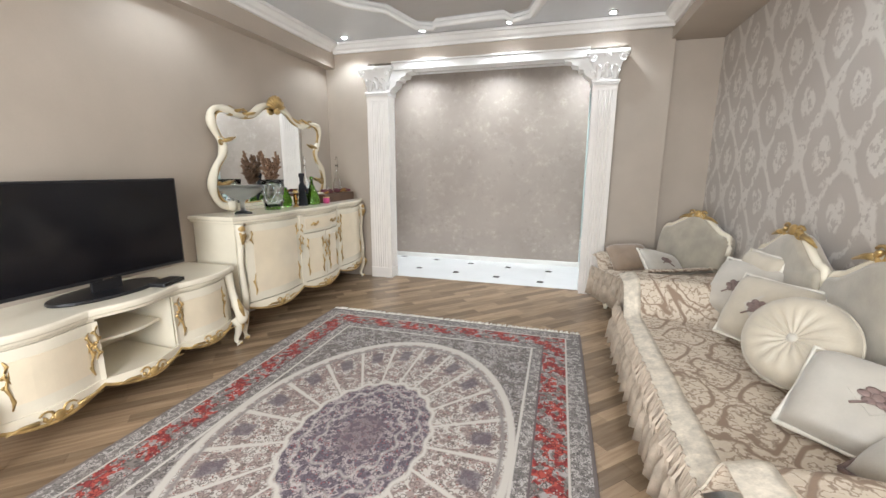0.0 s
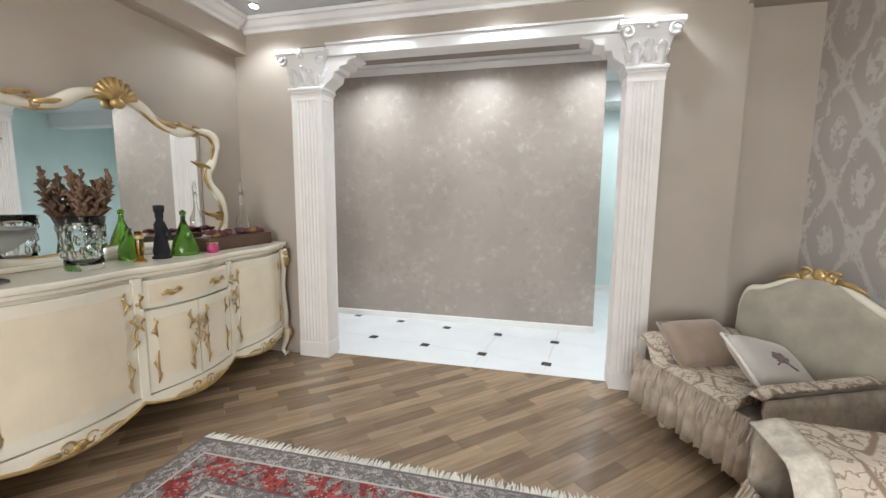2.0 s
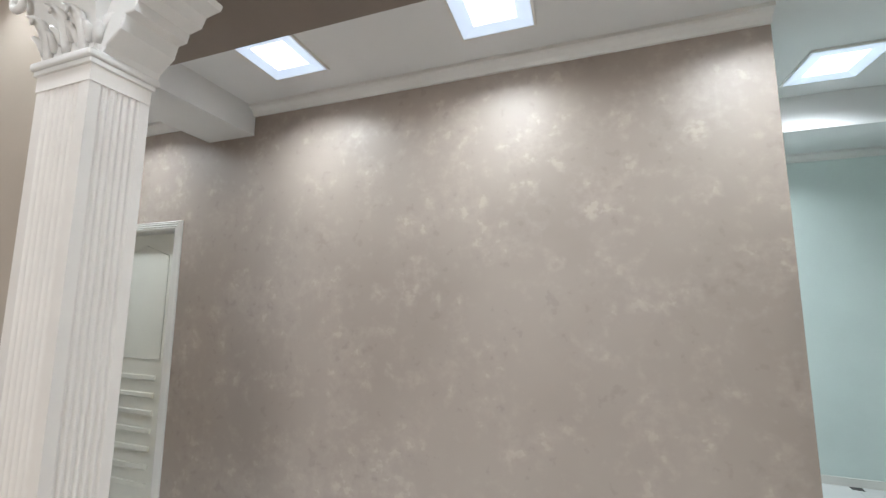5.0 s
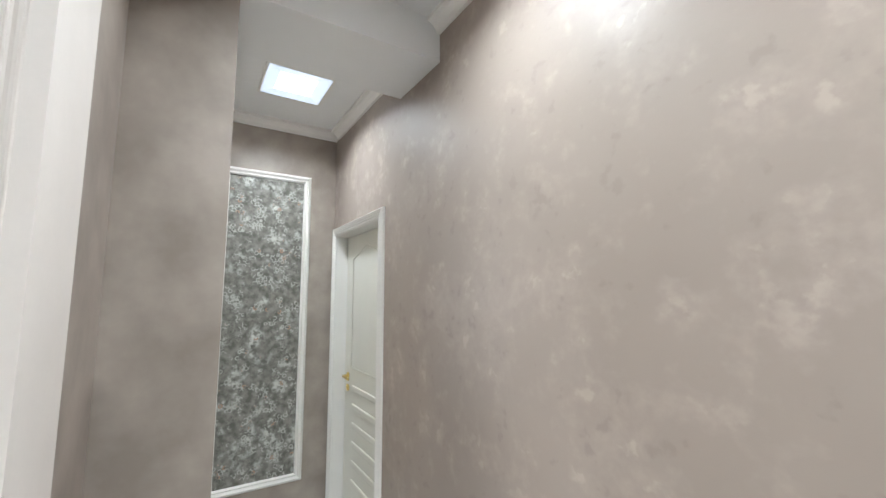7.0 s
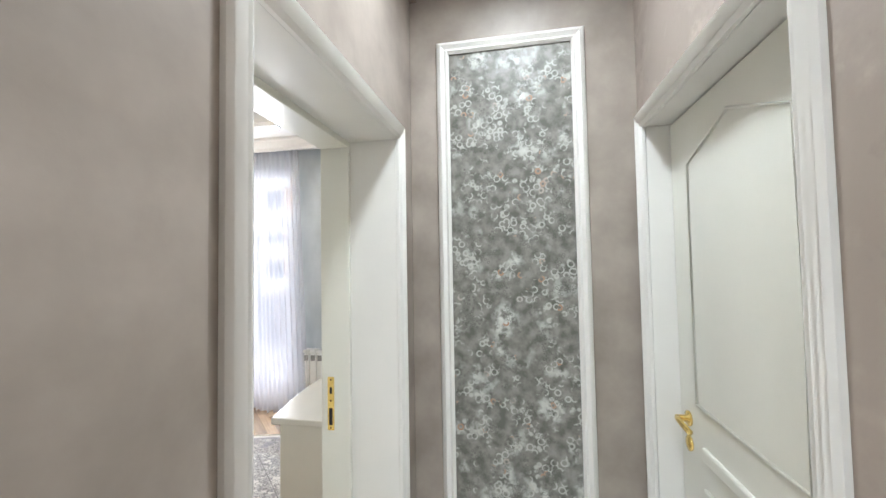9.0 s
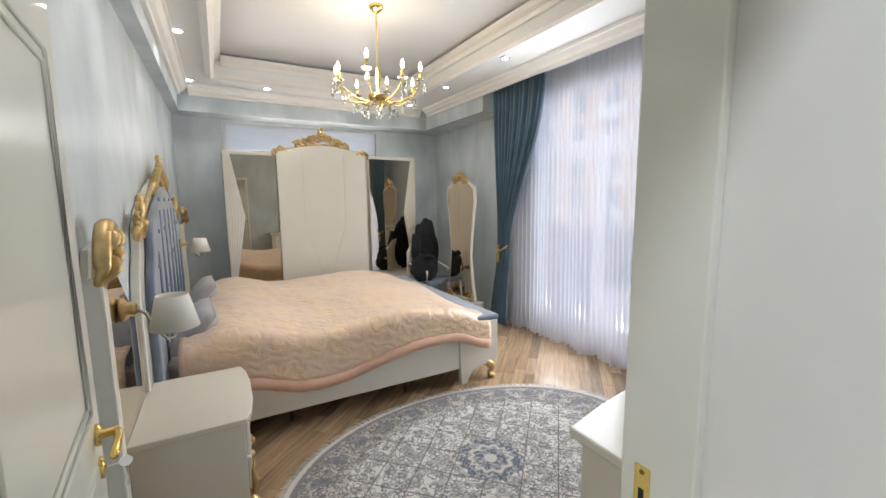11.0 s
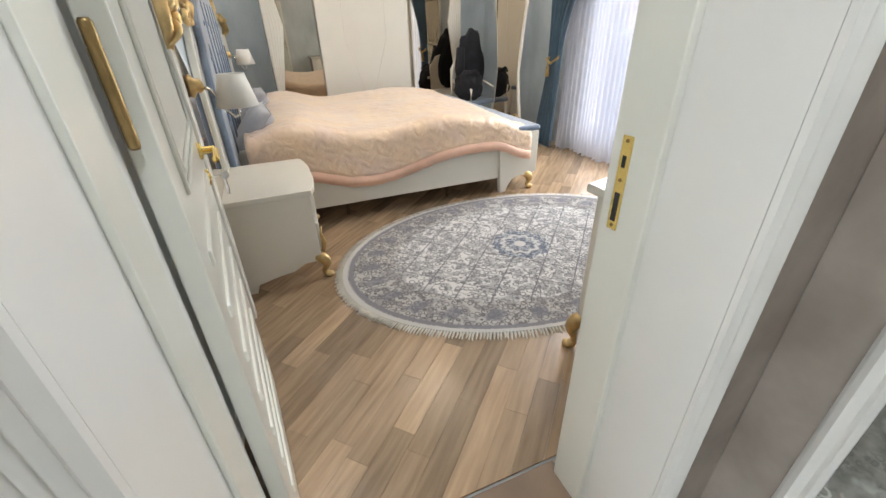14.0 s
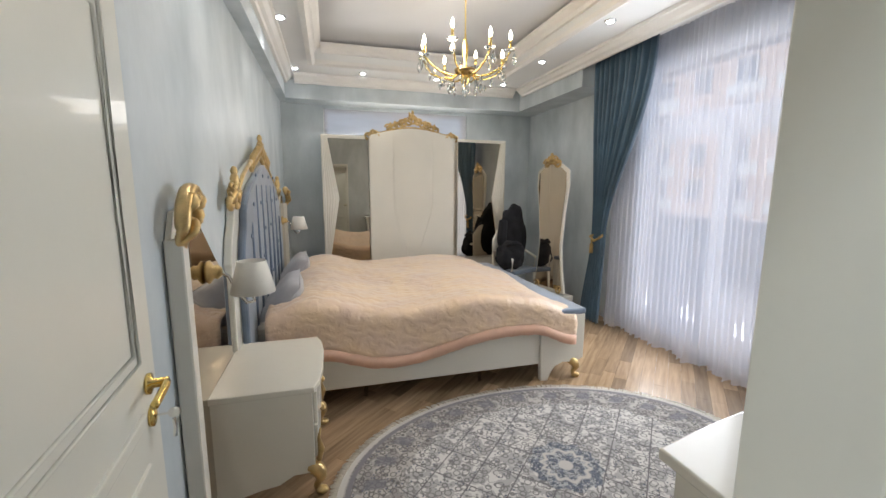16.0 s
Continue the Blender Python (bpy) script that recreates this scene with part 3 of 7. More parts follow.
# ---- columns ----
def fluted(x0, x1, y0, y1, z0, z1, n, side, m):
    """A square shaft with flutes on its front and on one side (-1: west, 1: east)."""
    def groove(a, b):
        pts, a, b = [], Vector(a), Vector(b)
        d = b - a
        nrm = Vector((-d.y, d.x)).normalized()
        margin = 0.16
        for i in range(n):
            s0 = margin + (1 - 2 * margin) * i / n
            w = (1 - 2 * margin) / n
            for k in (0.1, 0.3, 0.5, 0.7, 0.9):
                h = 0.006 * math.sin(math.pi * (k - 0.1) / 0.8)
                pts.append(a + d * (s0 + w * k) + nrm * h)
        return [a] + pts
    c = [Vector((x0, y0)), Vector((x1, y0)), Vector((x1, y1)), Vector((x0, y1))]
    line = groove(c[0], c[1]) + (groove(c[1], c[2]) if side > 0 else [c[1]]) + [c[2]] + (groove(c[3], c[0]) if side < 0 else [c[3]])
    return plan_prism([(p.x, p.y) for p in line], z0, z1)


def column(x0, x1, side):
    t = thing("column", "square fluted white plaster column with leafy capital", "column", group="columns of the opening")
    y0, y1, zc = 4.955, 5.158, 2.41
    part("base", box(x0 - 0.004, x1 + 0.004, y0 - 0.004, y1, 0, 0.14, 0.004), PINKISH, t)
    part("shaft", fluted(x0, x1, y0, y1, 0.14, zc - 0.08, 6, side, PINKISH), PINKISH, t)
    part("neck", box(x0 - 0.003, x1 + 0.003, y0 - 0.003, y1, zc - 0.08, zc), PINKISH, t)
    part("astragal", merge(box(x0 - 0.022, x1 + 0.022, y0 - 0.022, y1 + 0.02, zc, zc + 0.03, 0.01, 3), box(x0 - 0.012, x1 + 0.012, y0 - 0.012, y1 + 0.01, zc - 0.02, zc, 0.004)), STUCCO, t, "moulded ring")
    cx, w = (x0 + x1) / 2, (x1 - x0) / 2
    secs = []
    for i in range(8):
        k = i / 7
        g = 0.0 + 0.07 * k ** 2.2
        secs.append([(x0 - g, y0 - g, zc + 0.03 + 0.25 * k), (x1 + g, y0 - g, zc + 0.03 + 0.25 * k), (x1 + g, y1, zc + 0.03 + 0.25 * k), (x0 - g, y1, zc + 0.03 + 0.25 * k)])
    cap = part("capital", loft(secs), STUCCO, t, "flared leafy capital")
    part("abacus", box(x0 - 0.09, x1 + 0.09, y0 - 0.09, y1, zc + 0.28, zc + 0.32, 0.008), STUCCO, t)
    for face in range(2):
        for i in range(3):
            lf = bmesh.new()
            merge(lf, tube(spline([(0, 0, 0), (0, -0.012, 0.07), (0, -0.03, 0.12), (0, -0.06, 0.135), (0, -0.062, 0.112)], 4), [0.03] * 8 + [0.034, 0.03, 0.026, 0.022, 0.02, 0.018, 0.014, 0.012, 0.01][:9], 8, 0.5))
            for q in (-1, 1):
                merge(lf, tube([(q * 0.026, 0, 0.03), (q * 0.036, -0.014, 0.075), (q * 0.045, -0.034, 0.09)], [0.014, 0.016, 0.008], 6))
            px = x0 + (i + 0.5) * (x1 - x0) / 3
            if face == 0:
                m = Matrix.Translation((px, y0, zc + 0.03 + (0.02 if i == 1 else 0)))
            else:
                py = y0 + (i + 0.5) * (y1 - y0) / 3
                xx = x1 if side > 0 else x0
                m = Matrix.Translation((xx, py, zc + 0.03)) @ Matrix.Rotation(radians(90 if side > 0 else -90), 4, "Z")
            part("leaf", moved(lf, m), STUCCO, cap, "curled acanthus leaf", smooth=True)
    for q in (-1, 1):
        sc = moved(leaf_scroll(0.05, 1.3, 0.015, 0.4, q), Matrix.Translation((cx + q * (w + 0.03), y0 - 0.075, zc + 0.235)))
        part("volute", sc, STUCCO, cap, "spiral volute", smooth=True)
    part("rosette", merge(ball(cx, y0 - 0.085, zc + 0.285, 0.03, 0.02, 0.03), *[ball(cx + 0.03 * math.cos(a), y0 - 0.08, zc + 0.285 + 0.03 * math.sin(a), 0.016, 0.012, 0.016, 8) for a in (0.5, 1.7, 3.0, 4.2, 5.4)]), STUCCO, cap, "small rosette", smooth=True)
    # curved bracket that carries the beam
    xe, s = (x1, 1) if side > 0 else (x0, -1)
    out = [(0.0, 0.0), (0.03, 0.05), (0.10, 0.10), (0.115, 0.15), (0.16, 0.155), (0.17, 0.19), (0.23, 0.20), (0.25, 0.24), (0.32, 0.25), (0.33, 0.27), (0, 0.27)]
    part("bracket", moved(prism([(s * a, b) for a, b in out], 0.20, 0.006), Matrix.Translation((xe, 4.97, zc))), STUCCO, t, "stepped curved bracket")
    return t


column(-2.45, -2.155, 1)
column(0.295, 0.545, -1)
solid("trim_lintel", box(-2.10, 0.24, 4.945, 5.131, 2.682, 2.765, 0.006), STUCCO, "white plaster beam between the columns", "moulding")
solid("trim_lintel_2", box(-2.10, 0.24, 4.925, 4.998, 2.766, 2.784, 0.005), STUCCO, "narrow white lip along the beam", "moulding")

# ---- corridor ----
cw = box(-3.512, 0.34, YC, 6.5, 0, 3.0)
for b in ((-4.70, -4.402, YC, 6.5, 0, 3.0), (-4.402, -3.512, YC, 6.5, 2.138, 3.0)):
    box(*b, bm=cw)
solid("wall_corridor", cw, PEARL, "pearly mottled taupe plaster corridor wall", "wall")
solid("wall_corridor_end", box(-4.70, XP, 5.396, YC, 0, 3.0), TAUPE, "taupe plaster wall with a framed paper panel", "wall")
sw = box(-3.338, -3.19, 5.06, 5.395, 0, 3.0)
for b in ((-4.70, -4.26, 5.10, 5.395, 0, 3.0), (-4.26, -3.338, 5.06, 5.395, 2.12, 3.0), (-3.19, -3.187, 5.11, 5.40, 0, 3.0)):
    box(*b, bm=sw)
solid("wall_corridor_south", sw, TAUPE, "taupe plaster wall round the bedroom door", "wall")
solid("wall_pier", merge(box(-3.187, -2.826, 5.11, 5.474, 0, 2.786), box(-2.826, -2.452, 5.11, 5.155, 0, 2.758)), TAUPE, "taupe plaster pier and wall under the beam", "wall")
solid("wall_cross_beam", box(-3.263, -2.828, 5.476, YC, 2.787, 3.0), CEIL, "white painted beam across the corridor", "beam")
solid("ceiling_corridor", box(-4.70, 4.2, 5.19, 9.2, 3.0, 3.2), CEIL, "white painted corridor ceiling", "ceiling")
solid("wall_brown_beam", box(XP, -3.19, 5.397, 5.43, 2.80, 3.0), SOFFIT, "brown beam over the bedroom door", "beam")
run("trim_cornice_4", SMALL, (-2.828, YC, 2.93), (0.34, YC, 2.93), (0, -1, 0))
run("trim_cornice_5", SMALL, (-4.402, YC, 2.93), (-3.263, YC, 2.93), (0, -1, 0))
run("trim_cornice_6", SMALL, (XP, 5.43, 2.93), (XP, YC, 2.93), (1, 0, 0))
run("trim_cornice_7", SMALL, (-2.828, 5.474, 2.93), (0.62, 5.474, 2.93), (0, 1, 0))
run("baseboard", [(0, 0), (0.014, 0), (0.014, 0.06), (0.006, 0.075), (0, 0.075)], (-3.46, YC, 0), (0.34, YC, 0), (0, -1, 0), TRIM_WHITE, "white skirting board along the corridor wall")
run("baseboard_2", [(0, 0), (0.014, 0), (0.014, 0.06), (0.006, 0.075), (0, 0.075)], (0.34, YC, 0), (0.34, 6.5, 0), (1, 0, 0), TRIM_WHITE, "white skirting board at the wall's end")


def ceiling_panel(x, y):
    t = thing("ceiling_panel", "square glowing ceiling light in a deep white frame", "ceiling light", pose(x, y, 3.0), "ceiling panel lights")
    fr = bmesh.new()
    for a, b, c, d in ((-0.2, 0.2, -0.2, -0.185), (-0.2, 0.2, 0.185, 0.2), (-0.2, -0.185, -0.185, 0.185), (0.185, 0.2, -0.185, 0.185)):
        box(a, b, c, d, -0.014, 0, bm=fr)
    part("frame", fr, TRIM_WHITE, t)
    # The reflector emits weakly itself, in place of light caught from the diffuser.
    part("reflector", loft([[(-0.185, -0.185, -0.012), (0.185, -0.185, -0.012), (0.185, 0.185, -0.012), (-0.185, 0.185, -0.012)], [(-0.11, -0.11, -0.003), (0.11, -0.11, -0.003), (0.11, 0.11, -0.003), (-0.11, 0.11, -0.003)]], caps=False), glow("pale_blue_border_glow", (0.62, 0.74, 0.92), 0.9), t, "pale blue border with a weak glow")
    part("diffuser", box(-0.11, 0.11, -0.11, 0.11, -0.006, -0.002), PANEL_GLOW, t, "glowing white square")


for sx, sy in CEILING_PANELS:
    ceiling_panel(sx, sy)

# hall beyond the corridor
solid("wall_hall", box(0.20, 3.4, 8.8, 9.0, 0, 3.0), MINT, "pale mint painted hall wall", "wall")
solid("wall_hall_2", box(3.2, 3.4, 5.3, 8.8, 0, 3.0), MINT, "pale mint painted hall wall", "wall")
solid("wall_hall_3", box(0.20, 0.34, 6.5, 8.8, 0, 3.0), MINT, "pale mint painted hall wall", "wall")
solid("wall_hall_4", box(1.7, 3.4, 5.13, 5.3, 0, 3.0), MINT, "pale mint painted hall wall", "wall")
solid("wall_hall_beam", box(0.34, 3.2, 7.4, 7.65, 2.75, 3.0), CEIL, "white beam across the hall ceiling", "beam")
run("trim_cornice_8", SMALL, (0.34, 8.8, 2.93), (3.2, 8.8, 2.93), (0, -1, 0))
run("baseboard_3", [(0, 0), (0.014, 0), (0.014, 0.07), (0, 0.07)], (0.34, 8.8, 0), (3.2, 8.8, 0), (0, -1, 0), TRIM_WHITE, "white skirting board in the hall")
t = thing("light_switch", "small black wall switch on the mint wall", "switch")
part("plate", box(2.1, 2.24, 8.785, 8.8, 1.25, 1.36, 0.004), BLACK, t)
part("rocker", box(2.12, 2.16, 8.779, 8.787, 1.27, 1.34, 0.003), BLACK, t)


# ---- doors ----
CASING = [(0.7 * a, b) for a, b in ((0, 0), (0.10, 0), (0.10, 0.012), (0.088, 0.022), (0.08, 0.012), (0.068, 0.024), (0.056, 0.012), (0.044, 0.024), (0.032, 0.012), (0.02, 0.02), (0.0, 0.012))]


def casing(t, x0, x1, z1, y, way):
    """Fluted boards round an opening; way: the side on which they stand proud."""
    for s, xx in ((-1, x0), (1, x1)):
        bm = loft([[(xx + s * a, y + way * b, z * (z1 + a)) for a, b in CASING] for z in (0, 1)])
        part("casing_side", bm, TRIM_WHITE, t, "fluted white casing board")
    bm = loft([[(xx + (0.10 if xx == x1 else -0.10) * 0.0 + (a if xx == x1 else -a), y + way * b, z1 + a) for a, b in CASING] for xx in (x0, x1)])
    part("casing_head", bm, TRIM_WHITE, t, "fluted white casing board")


def lever(t, x, y, z, way, along, key=False):
    """A brass lever on a plate, fixed to a face that looks along y (way) ; along: lever's side in x."""
    h = part("door_handle", merge(lathe([(0.0, 0), (0.026, 0), (0.026, 0.008), (0.012, 0.012), (0.011, 0.045), (0.0, 0.047)], 16), tube(spline([(0, 0, 0.04), (0.03, 0.004, 0.046), (0.075, 0.0, 0.046), (0.115, -0.006, 0.043)], 4), 0.0095, 8)), BRASS, t, "polished brass lever handle", smooth=True)
    h.matrix_local = Matrix.Translation((x, y, z)) @ Matrix.Rotation(radians(90 if way < 0 else -90), 4, "X") @ Matrix.Diagonal((along, 1, 1, 1))
    k = part("lock_plate", lathe([(0.0, 0), (0.026, 0), (0.026, 0.008), (0.01, 0.011), (0.0, 0.014)], 16), BRASS, t, "brass keyhole rose", smooth=True)
    k.matrix_local = Matrix.Translation((x, y, z - 0.085)) @ Matrix.Rotation(radians(90 if way < 0 else -90), 4, "X")
    return h


def leaf_panels(t, w, y, way, flip=1):
    """Raised panels on one face: a tall upper one and slanting bars below."""
    def bead(pts):
        return tube([(px, y + way * 0.002, pz) for px, pz in pts], 0.006, 6)
    a, b = 0.11 * w / 0.8, w - 0.11 * w / 0.8
    part("panel_bead", bead([(a, 1.92), (b, 1.92), (b, 1.12), (a, 1.12), (a, 1.92)]), DOOR_WHITE, t, smooth=True)
    part("panel_bead", bead([(a + .03, 1.89), (b - .03, 1.89), (b - .03, 1.15), (a + .03, 1.15), (a + .03, 1.89)]), DOOR_WHITE, t, smooth=True)
    for i in range(7):
        z = 0.98 - 0.13 * i
        part("bar", box(a, b, y - 0.007, y + 0.007, z - 0.018, z + 0.018, 0.006), DOOR_WHITE, t)


# closed door in the corridor's far wall
t = thing("door_1", "closed white panelled door with brass handle", "door", kind="structure")
casing(t, -4.382, -3.532, 2.118, YC, -1)
part("lining", merge(box(-4.402, -4.382, YC + 0.002, 6.5, 0, 2.138), box(-3.532, -3.512, YC + 0.002, 6.5, 0, 2.138), box(-4.382, -3.532, YC + 0.002, 6.5, 2.118, 2.138)), TRIM_WHITE, t)
leaf = part("leaf", box(-4.377, -3.537, 6.435, 6.475, 0.008, 2.113, 0.003), DOOR_WHITE, t, "ivory white door leaf")
for i in range(7):
    z = 0.98 - 0.13 * i
    part("bar", box(-4.19, -3.72, 6.424, 6.44, z - 0.02, z + 0.02, 0.007), DOOR_WHITE, leaf)
part("panel_bead", tube([(-4.23, 6.434, 1.12), (-4.23, 6.434, 1.93), (-3.957, 6.434, 2.02), (-3.69, 6.434, 1.93), (-3.69, 6.434, 1.12), (-4.23, 6.434, 1.12)], 0.006, 6), DOOR_WHITE, leaf, smooth=True)
lever(t, -4.30, 6.435, 1.05, -1, 1)

# bedroom doorway
t = thing("door_2", "wide white fluted doorway into the bedroom", "door frame", kind="structure")
casing(t, -4.24, -3.368, 2.10, 5.395, 1)
part("lining", merge(box(-4.26, -4.24, 5.085, 5.394, 0, 2.12), box(-3.368, -3.338, 5.05, 5.394, 0, 2.12), box(-4.24, -3.368, 5.05, 5.394, 2.10, 2.12)), TRIM_WHITE, t, "white door lining")
part("stop", merge(box(-4.24, -4.218, 5.085, 5.205, 0, 2.10, 0.003), box(-3.380, -3.368, 5.11, 5.205, 0, 2.10, 0.003), box(-4.218, -3.380, 5.085, 5.205, 2.075, 2.10, 0.003)), DOOR_WHITE, t, "ivory door stop")
pl = part("strike_plate", box(-4.219, -4.2155, 5.112, 5.139, 0.965, 1.17, 0.001), BRASS, t, "brass strike plate with screws")
# Thin black boxes stand for the shade inside the latch holes.
part("latch_hole_shade", box(-4.216, -4.2145, 5.119, 5.132, 0.985, 1.05), BLACK, pl)
part("latch_hole_shade", box(-4.216, -4.2145, 5.121, 5.130, 1.105, 1.13), BLACK, pl)
for z in (0.975, 1.078, 1.16):
    part("screw", moved(lathe([(0, 0), (0.0045, 0), (0.004, 0.0015), (0, 0.002)], 10), Matrix.Translation((-4.2157, 5.1255, z)) @ Matrix.Rotation(radians(90), 4, "Y")), OLD_BRASS, pl)
part("threshold", box(-4.24, -3.368, 5.05, 5.39, -0.004, 0.006, 0.003), mat("brown_threshold", (0.22, 0.15, 0.10), 0.4, 0, 0.1, 8), t, "brown metal threshold strip")
for z in (0.25, 1.86, 1.31):
    hg = part("hinge", lathe([(0.0, -0.08), (0.006, -0.08), (0.0085, -0.075), (0.0085, -0.05), (0.0075, -0.048), (0.0085, -0.046), (0.0085, 0.046), (0.0075, 0.048), (0.0085, 0.05), (0.0085, 0.075), (0.006, 0.08), (0.0, 0.08)], 12), OLD_BRASS, t, "aged brass hinge barrel", smooth=True)
    hg.matrix_local = Matrix.Translation((-3.386, 5.046, z))
    hp = part("hinge_plate", moved(prism([(-0.027, -0.032), (-0.018, -0.045), (-0.006, -0.045), (0.0, -0.03), (0.0, 0.03), (-0.006, 0.045), (-0.018, 0.045), (-0.027, 0.032)], 0.003), Matrix.Translation((-3.386, 5.0385, z))), OLD_BRASS, hg, "aged brass hinge plate")
    hp.matrix_parent_inverse = Matrix.Identity(4)
    hp.matrix_local = hg.matrix_local.inverted()
# open leaf
t = thing("door_3", "open ivory white panelled door with brass lever and key", "door", pose(-3.372, 5.035, 0, 0, 0, -84.4), kind="structure")
leaf = part("leaf", box(0, 0.80, -0.04, 0.0, 0.008, 2.05, 0.003), DOOR_WHITE, t)
leaf_panels(leaf, 0.8, -0.04, -1)
leaf_panels(leaf, 0.8, 0.0, 1)
lever(t, 0.735, -0.04, 1.05, -1, -1)
lever(t, 0.735, 0.0, 1.05, 1, -1)
ky = part("key", merge(tube([(0.735, -0.05, 0.965), (0.735, -0.08, 0.965)], 0.003, 6), moved(lathe([(0.0, -0.002), (0.014, -0.002), (0.014, 0.002), (0.0, 0.002)], 12), Matrix.Translation((0.735, -0.09, 0.965)) @ Matrix.Rotation(radians(90), 4, "Y")), tube([(0.735, -0.088, 0.95), (0.738, -0.089, 0.92), (0.735, -0.087, 0.90)], 0.005, 6)), CHROME, t, "steel key in the lock")

# framed paper panel on the corridor's end wall
t = thing("wall_panel", "tall white framed panel of silver scrolled wallpaper", "wall panel")
y0, y1, z0, z1 = 5.521, 6.151, 0.314, 2.59
part("paper", box(XP, XP + 0.006, y0 + 0.03, y1 - 0.03, z0 + 0.03, z1 - 0.03), SILVER_PAPER, t, "silver grey scroll patterned wallpaper")
FR = [(0, 0), (0.055, 0), (0.055, 0.014), (0.045, 0.024), (0.035, 0.018), (0.02, 0.03), (0.008, 0.022), (0, 0.012)]
def frame_bar(p, q, inward):
    p, q, inward = Vector(p), Vector(q), Vector(inward)
    d = (q - p).normalized()
    return loft([[c + a * inward + Vector((b, 0, 0)) + (a * d if c == p else -a * d) for a, b in FR] for c in (p, q)])
for p, q, i in (((XP, y0, z0), (XP, y1, z0), (0, 0, 1)), ((XP, y0, z1), (XP, y1, z1), (0, 0, -1)), ((XP, y0, z0), (XP, y0, z1), (0, 1, 0)), ((XP, y1, z0), (XP, y1, z1), (0, -1, 0))):
    part("frame_bar", frame_bar(p, q, i), TRIM_WHITE, t, "white moulded frame bar")

# ---- bedroom shell ----
solid("wall_bedroom_east", box(XE, -3.192, YS, 5.06, 0, 3.2), BLUE_WALL, "pale blue pearly plaster wall behind the bed", "wall")
bs = box(XW - 0.2, -5.85, YS - 0.15, YS, 0, 3.2)
for b in ((-3.75, XE, YS - 0.15, YS, 0, 3.2), (-5.85, -3.75, YS - 0.15, YS, 0, 2.2), (-5.85, -3.75, YS - 0.15, YS, 2.62, 3.2)):
    box(*b, bm=bs)
solid("wall_bedroom_south", bs, BLUE_WALL, "pale blue plaster wall with a high window", "wall")
bw = box(XW - 0.2, XW, YS, 1.85, 0, 3.2)
for b in ((XW - 0.2, XW, 3.35, 5.26, 0, 3.2), (XW - 0.2, XW, 1.85, 3.35, 2.75, 3.2)):
    box(*b, bm=bw)
solid("wall_bedroom_west", bw, BLUE_WALL, "pale blue plaster wall with the balcony door", "wall")
solid("wall_bedroom_north", box(XW, -4.26, 5.087, 5.26, 0, 3.2), BLUE_WALL, "pale blue plaster wall beside the doorway", "wall")
solid("wall_bedroom_north_2", box(-3.338, XE, 5.044, 5.058, 0, 3.2), BLUE_WALL, "pale blue plaster wall beside the doorway", "wall")
solid("wall_bedroom_north_3", box(-4.26, -3.338, 5.044, 5.058, 2.12, 3.2), BLUE_WALL, "pale blue plaster wall over the doorway", "wall")
# ceiling with a sunk field
cb = bmesh.new()
for a, b, c, d in ((XW, -5.95, YS, 5.04), (-3.66, XE, YS, 5.04), (-5.95, -3.66, YS, 0.42), (-5.95, -3.66, 4.55, 5.04)):
    box(a, b, c, d, 2.95, 3.14, bm=cb)
solid("ceiling_bedroom", cb, CEIL, "white lowered ceiling band with spotlights", "ceiling")
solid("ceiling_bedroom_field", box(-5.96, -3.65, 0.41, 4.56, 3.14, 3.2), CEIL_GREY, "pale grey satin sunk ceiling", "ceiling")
for i, (a, b, o) in enumerate((((-5.95, 0.42, 3.03), (-5.95, 4.55, 3.03), (1, 0, 0)), ((-3.66, 0.42, 3.03), (-3.66, 4.55, 3.03), (-1, 0, 0)), ((-5.85, 0.42, 3.03), (-3.76, 0.42, 3.03), (0, 1, 0)), ((-5.85, 4.55, 3.03), (-3.76, 4.55, 3.03), (0, -1, 0)))):
    run("ceiling_trim", [(0, 0), (0.03, 0), (0.045, 0.03), (0.08, 0.05), (0.10, 0.07), (0.10, 0.09), (0, 0.09)], a, b, o)
for a, b, o in (((-5.95, 0.42, 2.91), (-5.95, 4.55, 2.91), (-1, 0, 0)), ((-3.66, 0.42, 2.91), (-3.66, 4.55, 2.91), (1, 0, 0)), ((-6.0, 0.42, 2.91), (-3.61, 0.42, 2.91), (0, -1, 0))):
    run("ceiling_trim", [(-0.03, 0.0), (0.0, -0.02), (0.05, 0.0), (0.05, 0.039), (-0.03, 0.039)], a, b, o)
solid("wall_bedroom_beam", box(XE - 0.10, XE, YS, 5.04, 2.68, 2.95), BLUE_WALL, "pale blue beam along the wall", "beam")
solid("wall_bedroom_beam_2", box(XW, XE - 0.1, YS, -0.25, 2.66, 2.95), BLUE_WALL, "pale blue beam over the wardrobe", "beam")
solid("wall_bedroom_beam_3", box(XW, -6.55, -0.25, 1.3, 2.66, 2.95), BLUE_WALL, "pale blue beam along the wall", "beam")
run("trim_cornice_9", CORNICE, (XE - 0.1, YS + 0.3, 2.84), (XE - 0.1, 5.04, 2.84), (-1, 0, 0))
run("trim_cornice_10", CORNICE, (-6.43, -0.25, 2.84), (XE - 0.22, -0.25, 2.84), (0, 1, 0))
run("trim_cornice_11", CORNICE, (-6.55, -0.13, 2.84), (-6.55, 5.04, 2.84), (1, 0, 0))
run("baseboard_4", [(0, 0), (0.016, 0), (0.016, 0.07), (0, 0.08)], (XE, 3.55, 0), (XE, 5.04, 0), (-1, 0, 0), TRIM_WHITE, "white skirting board under the blue wall")
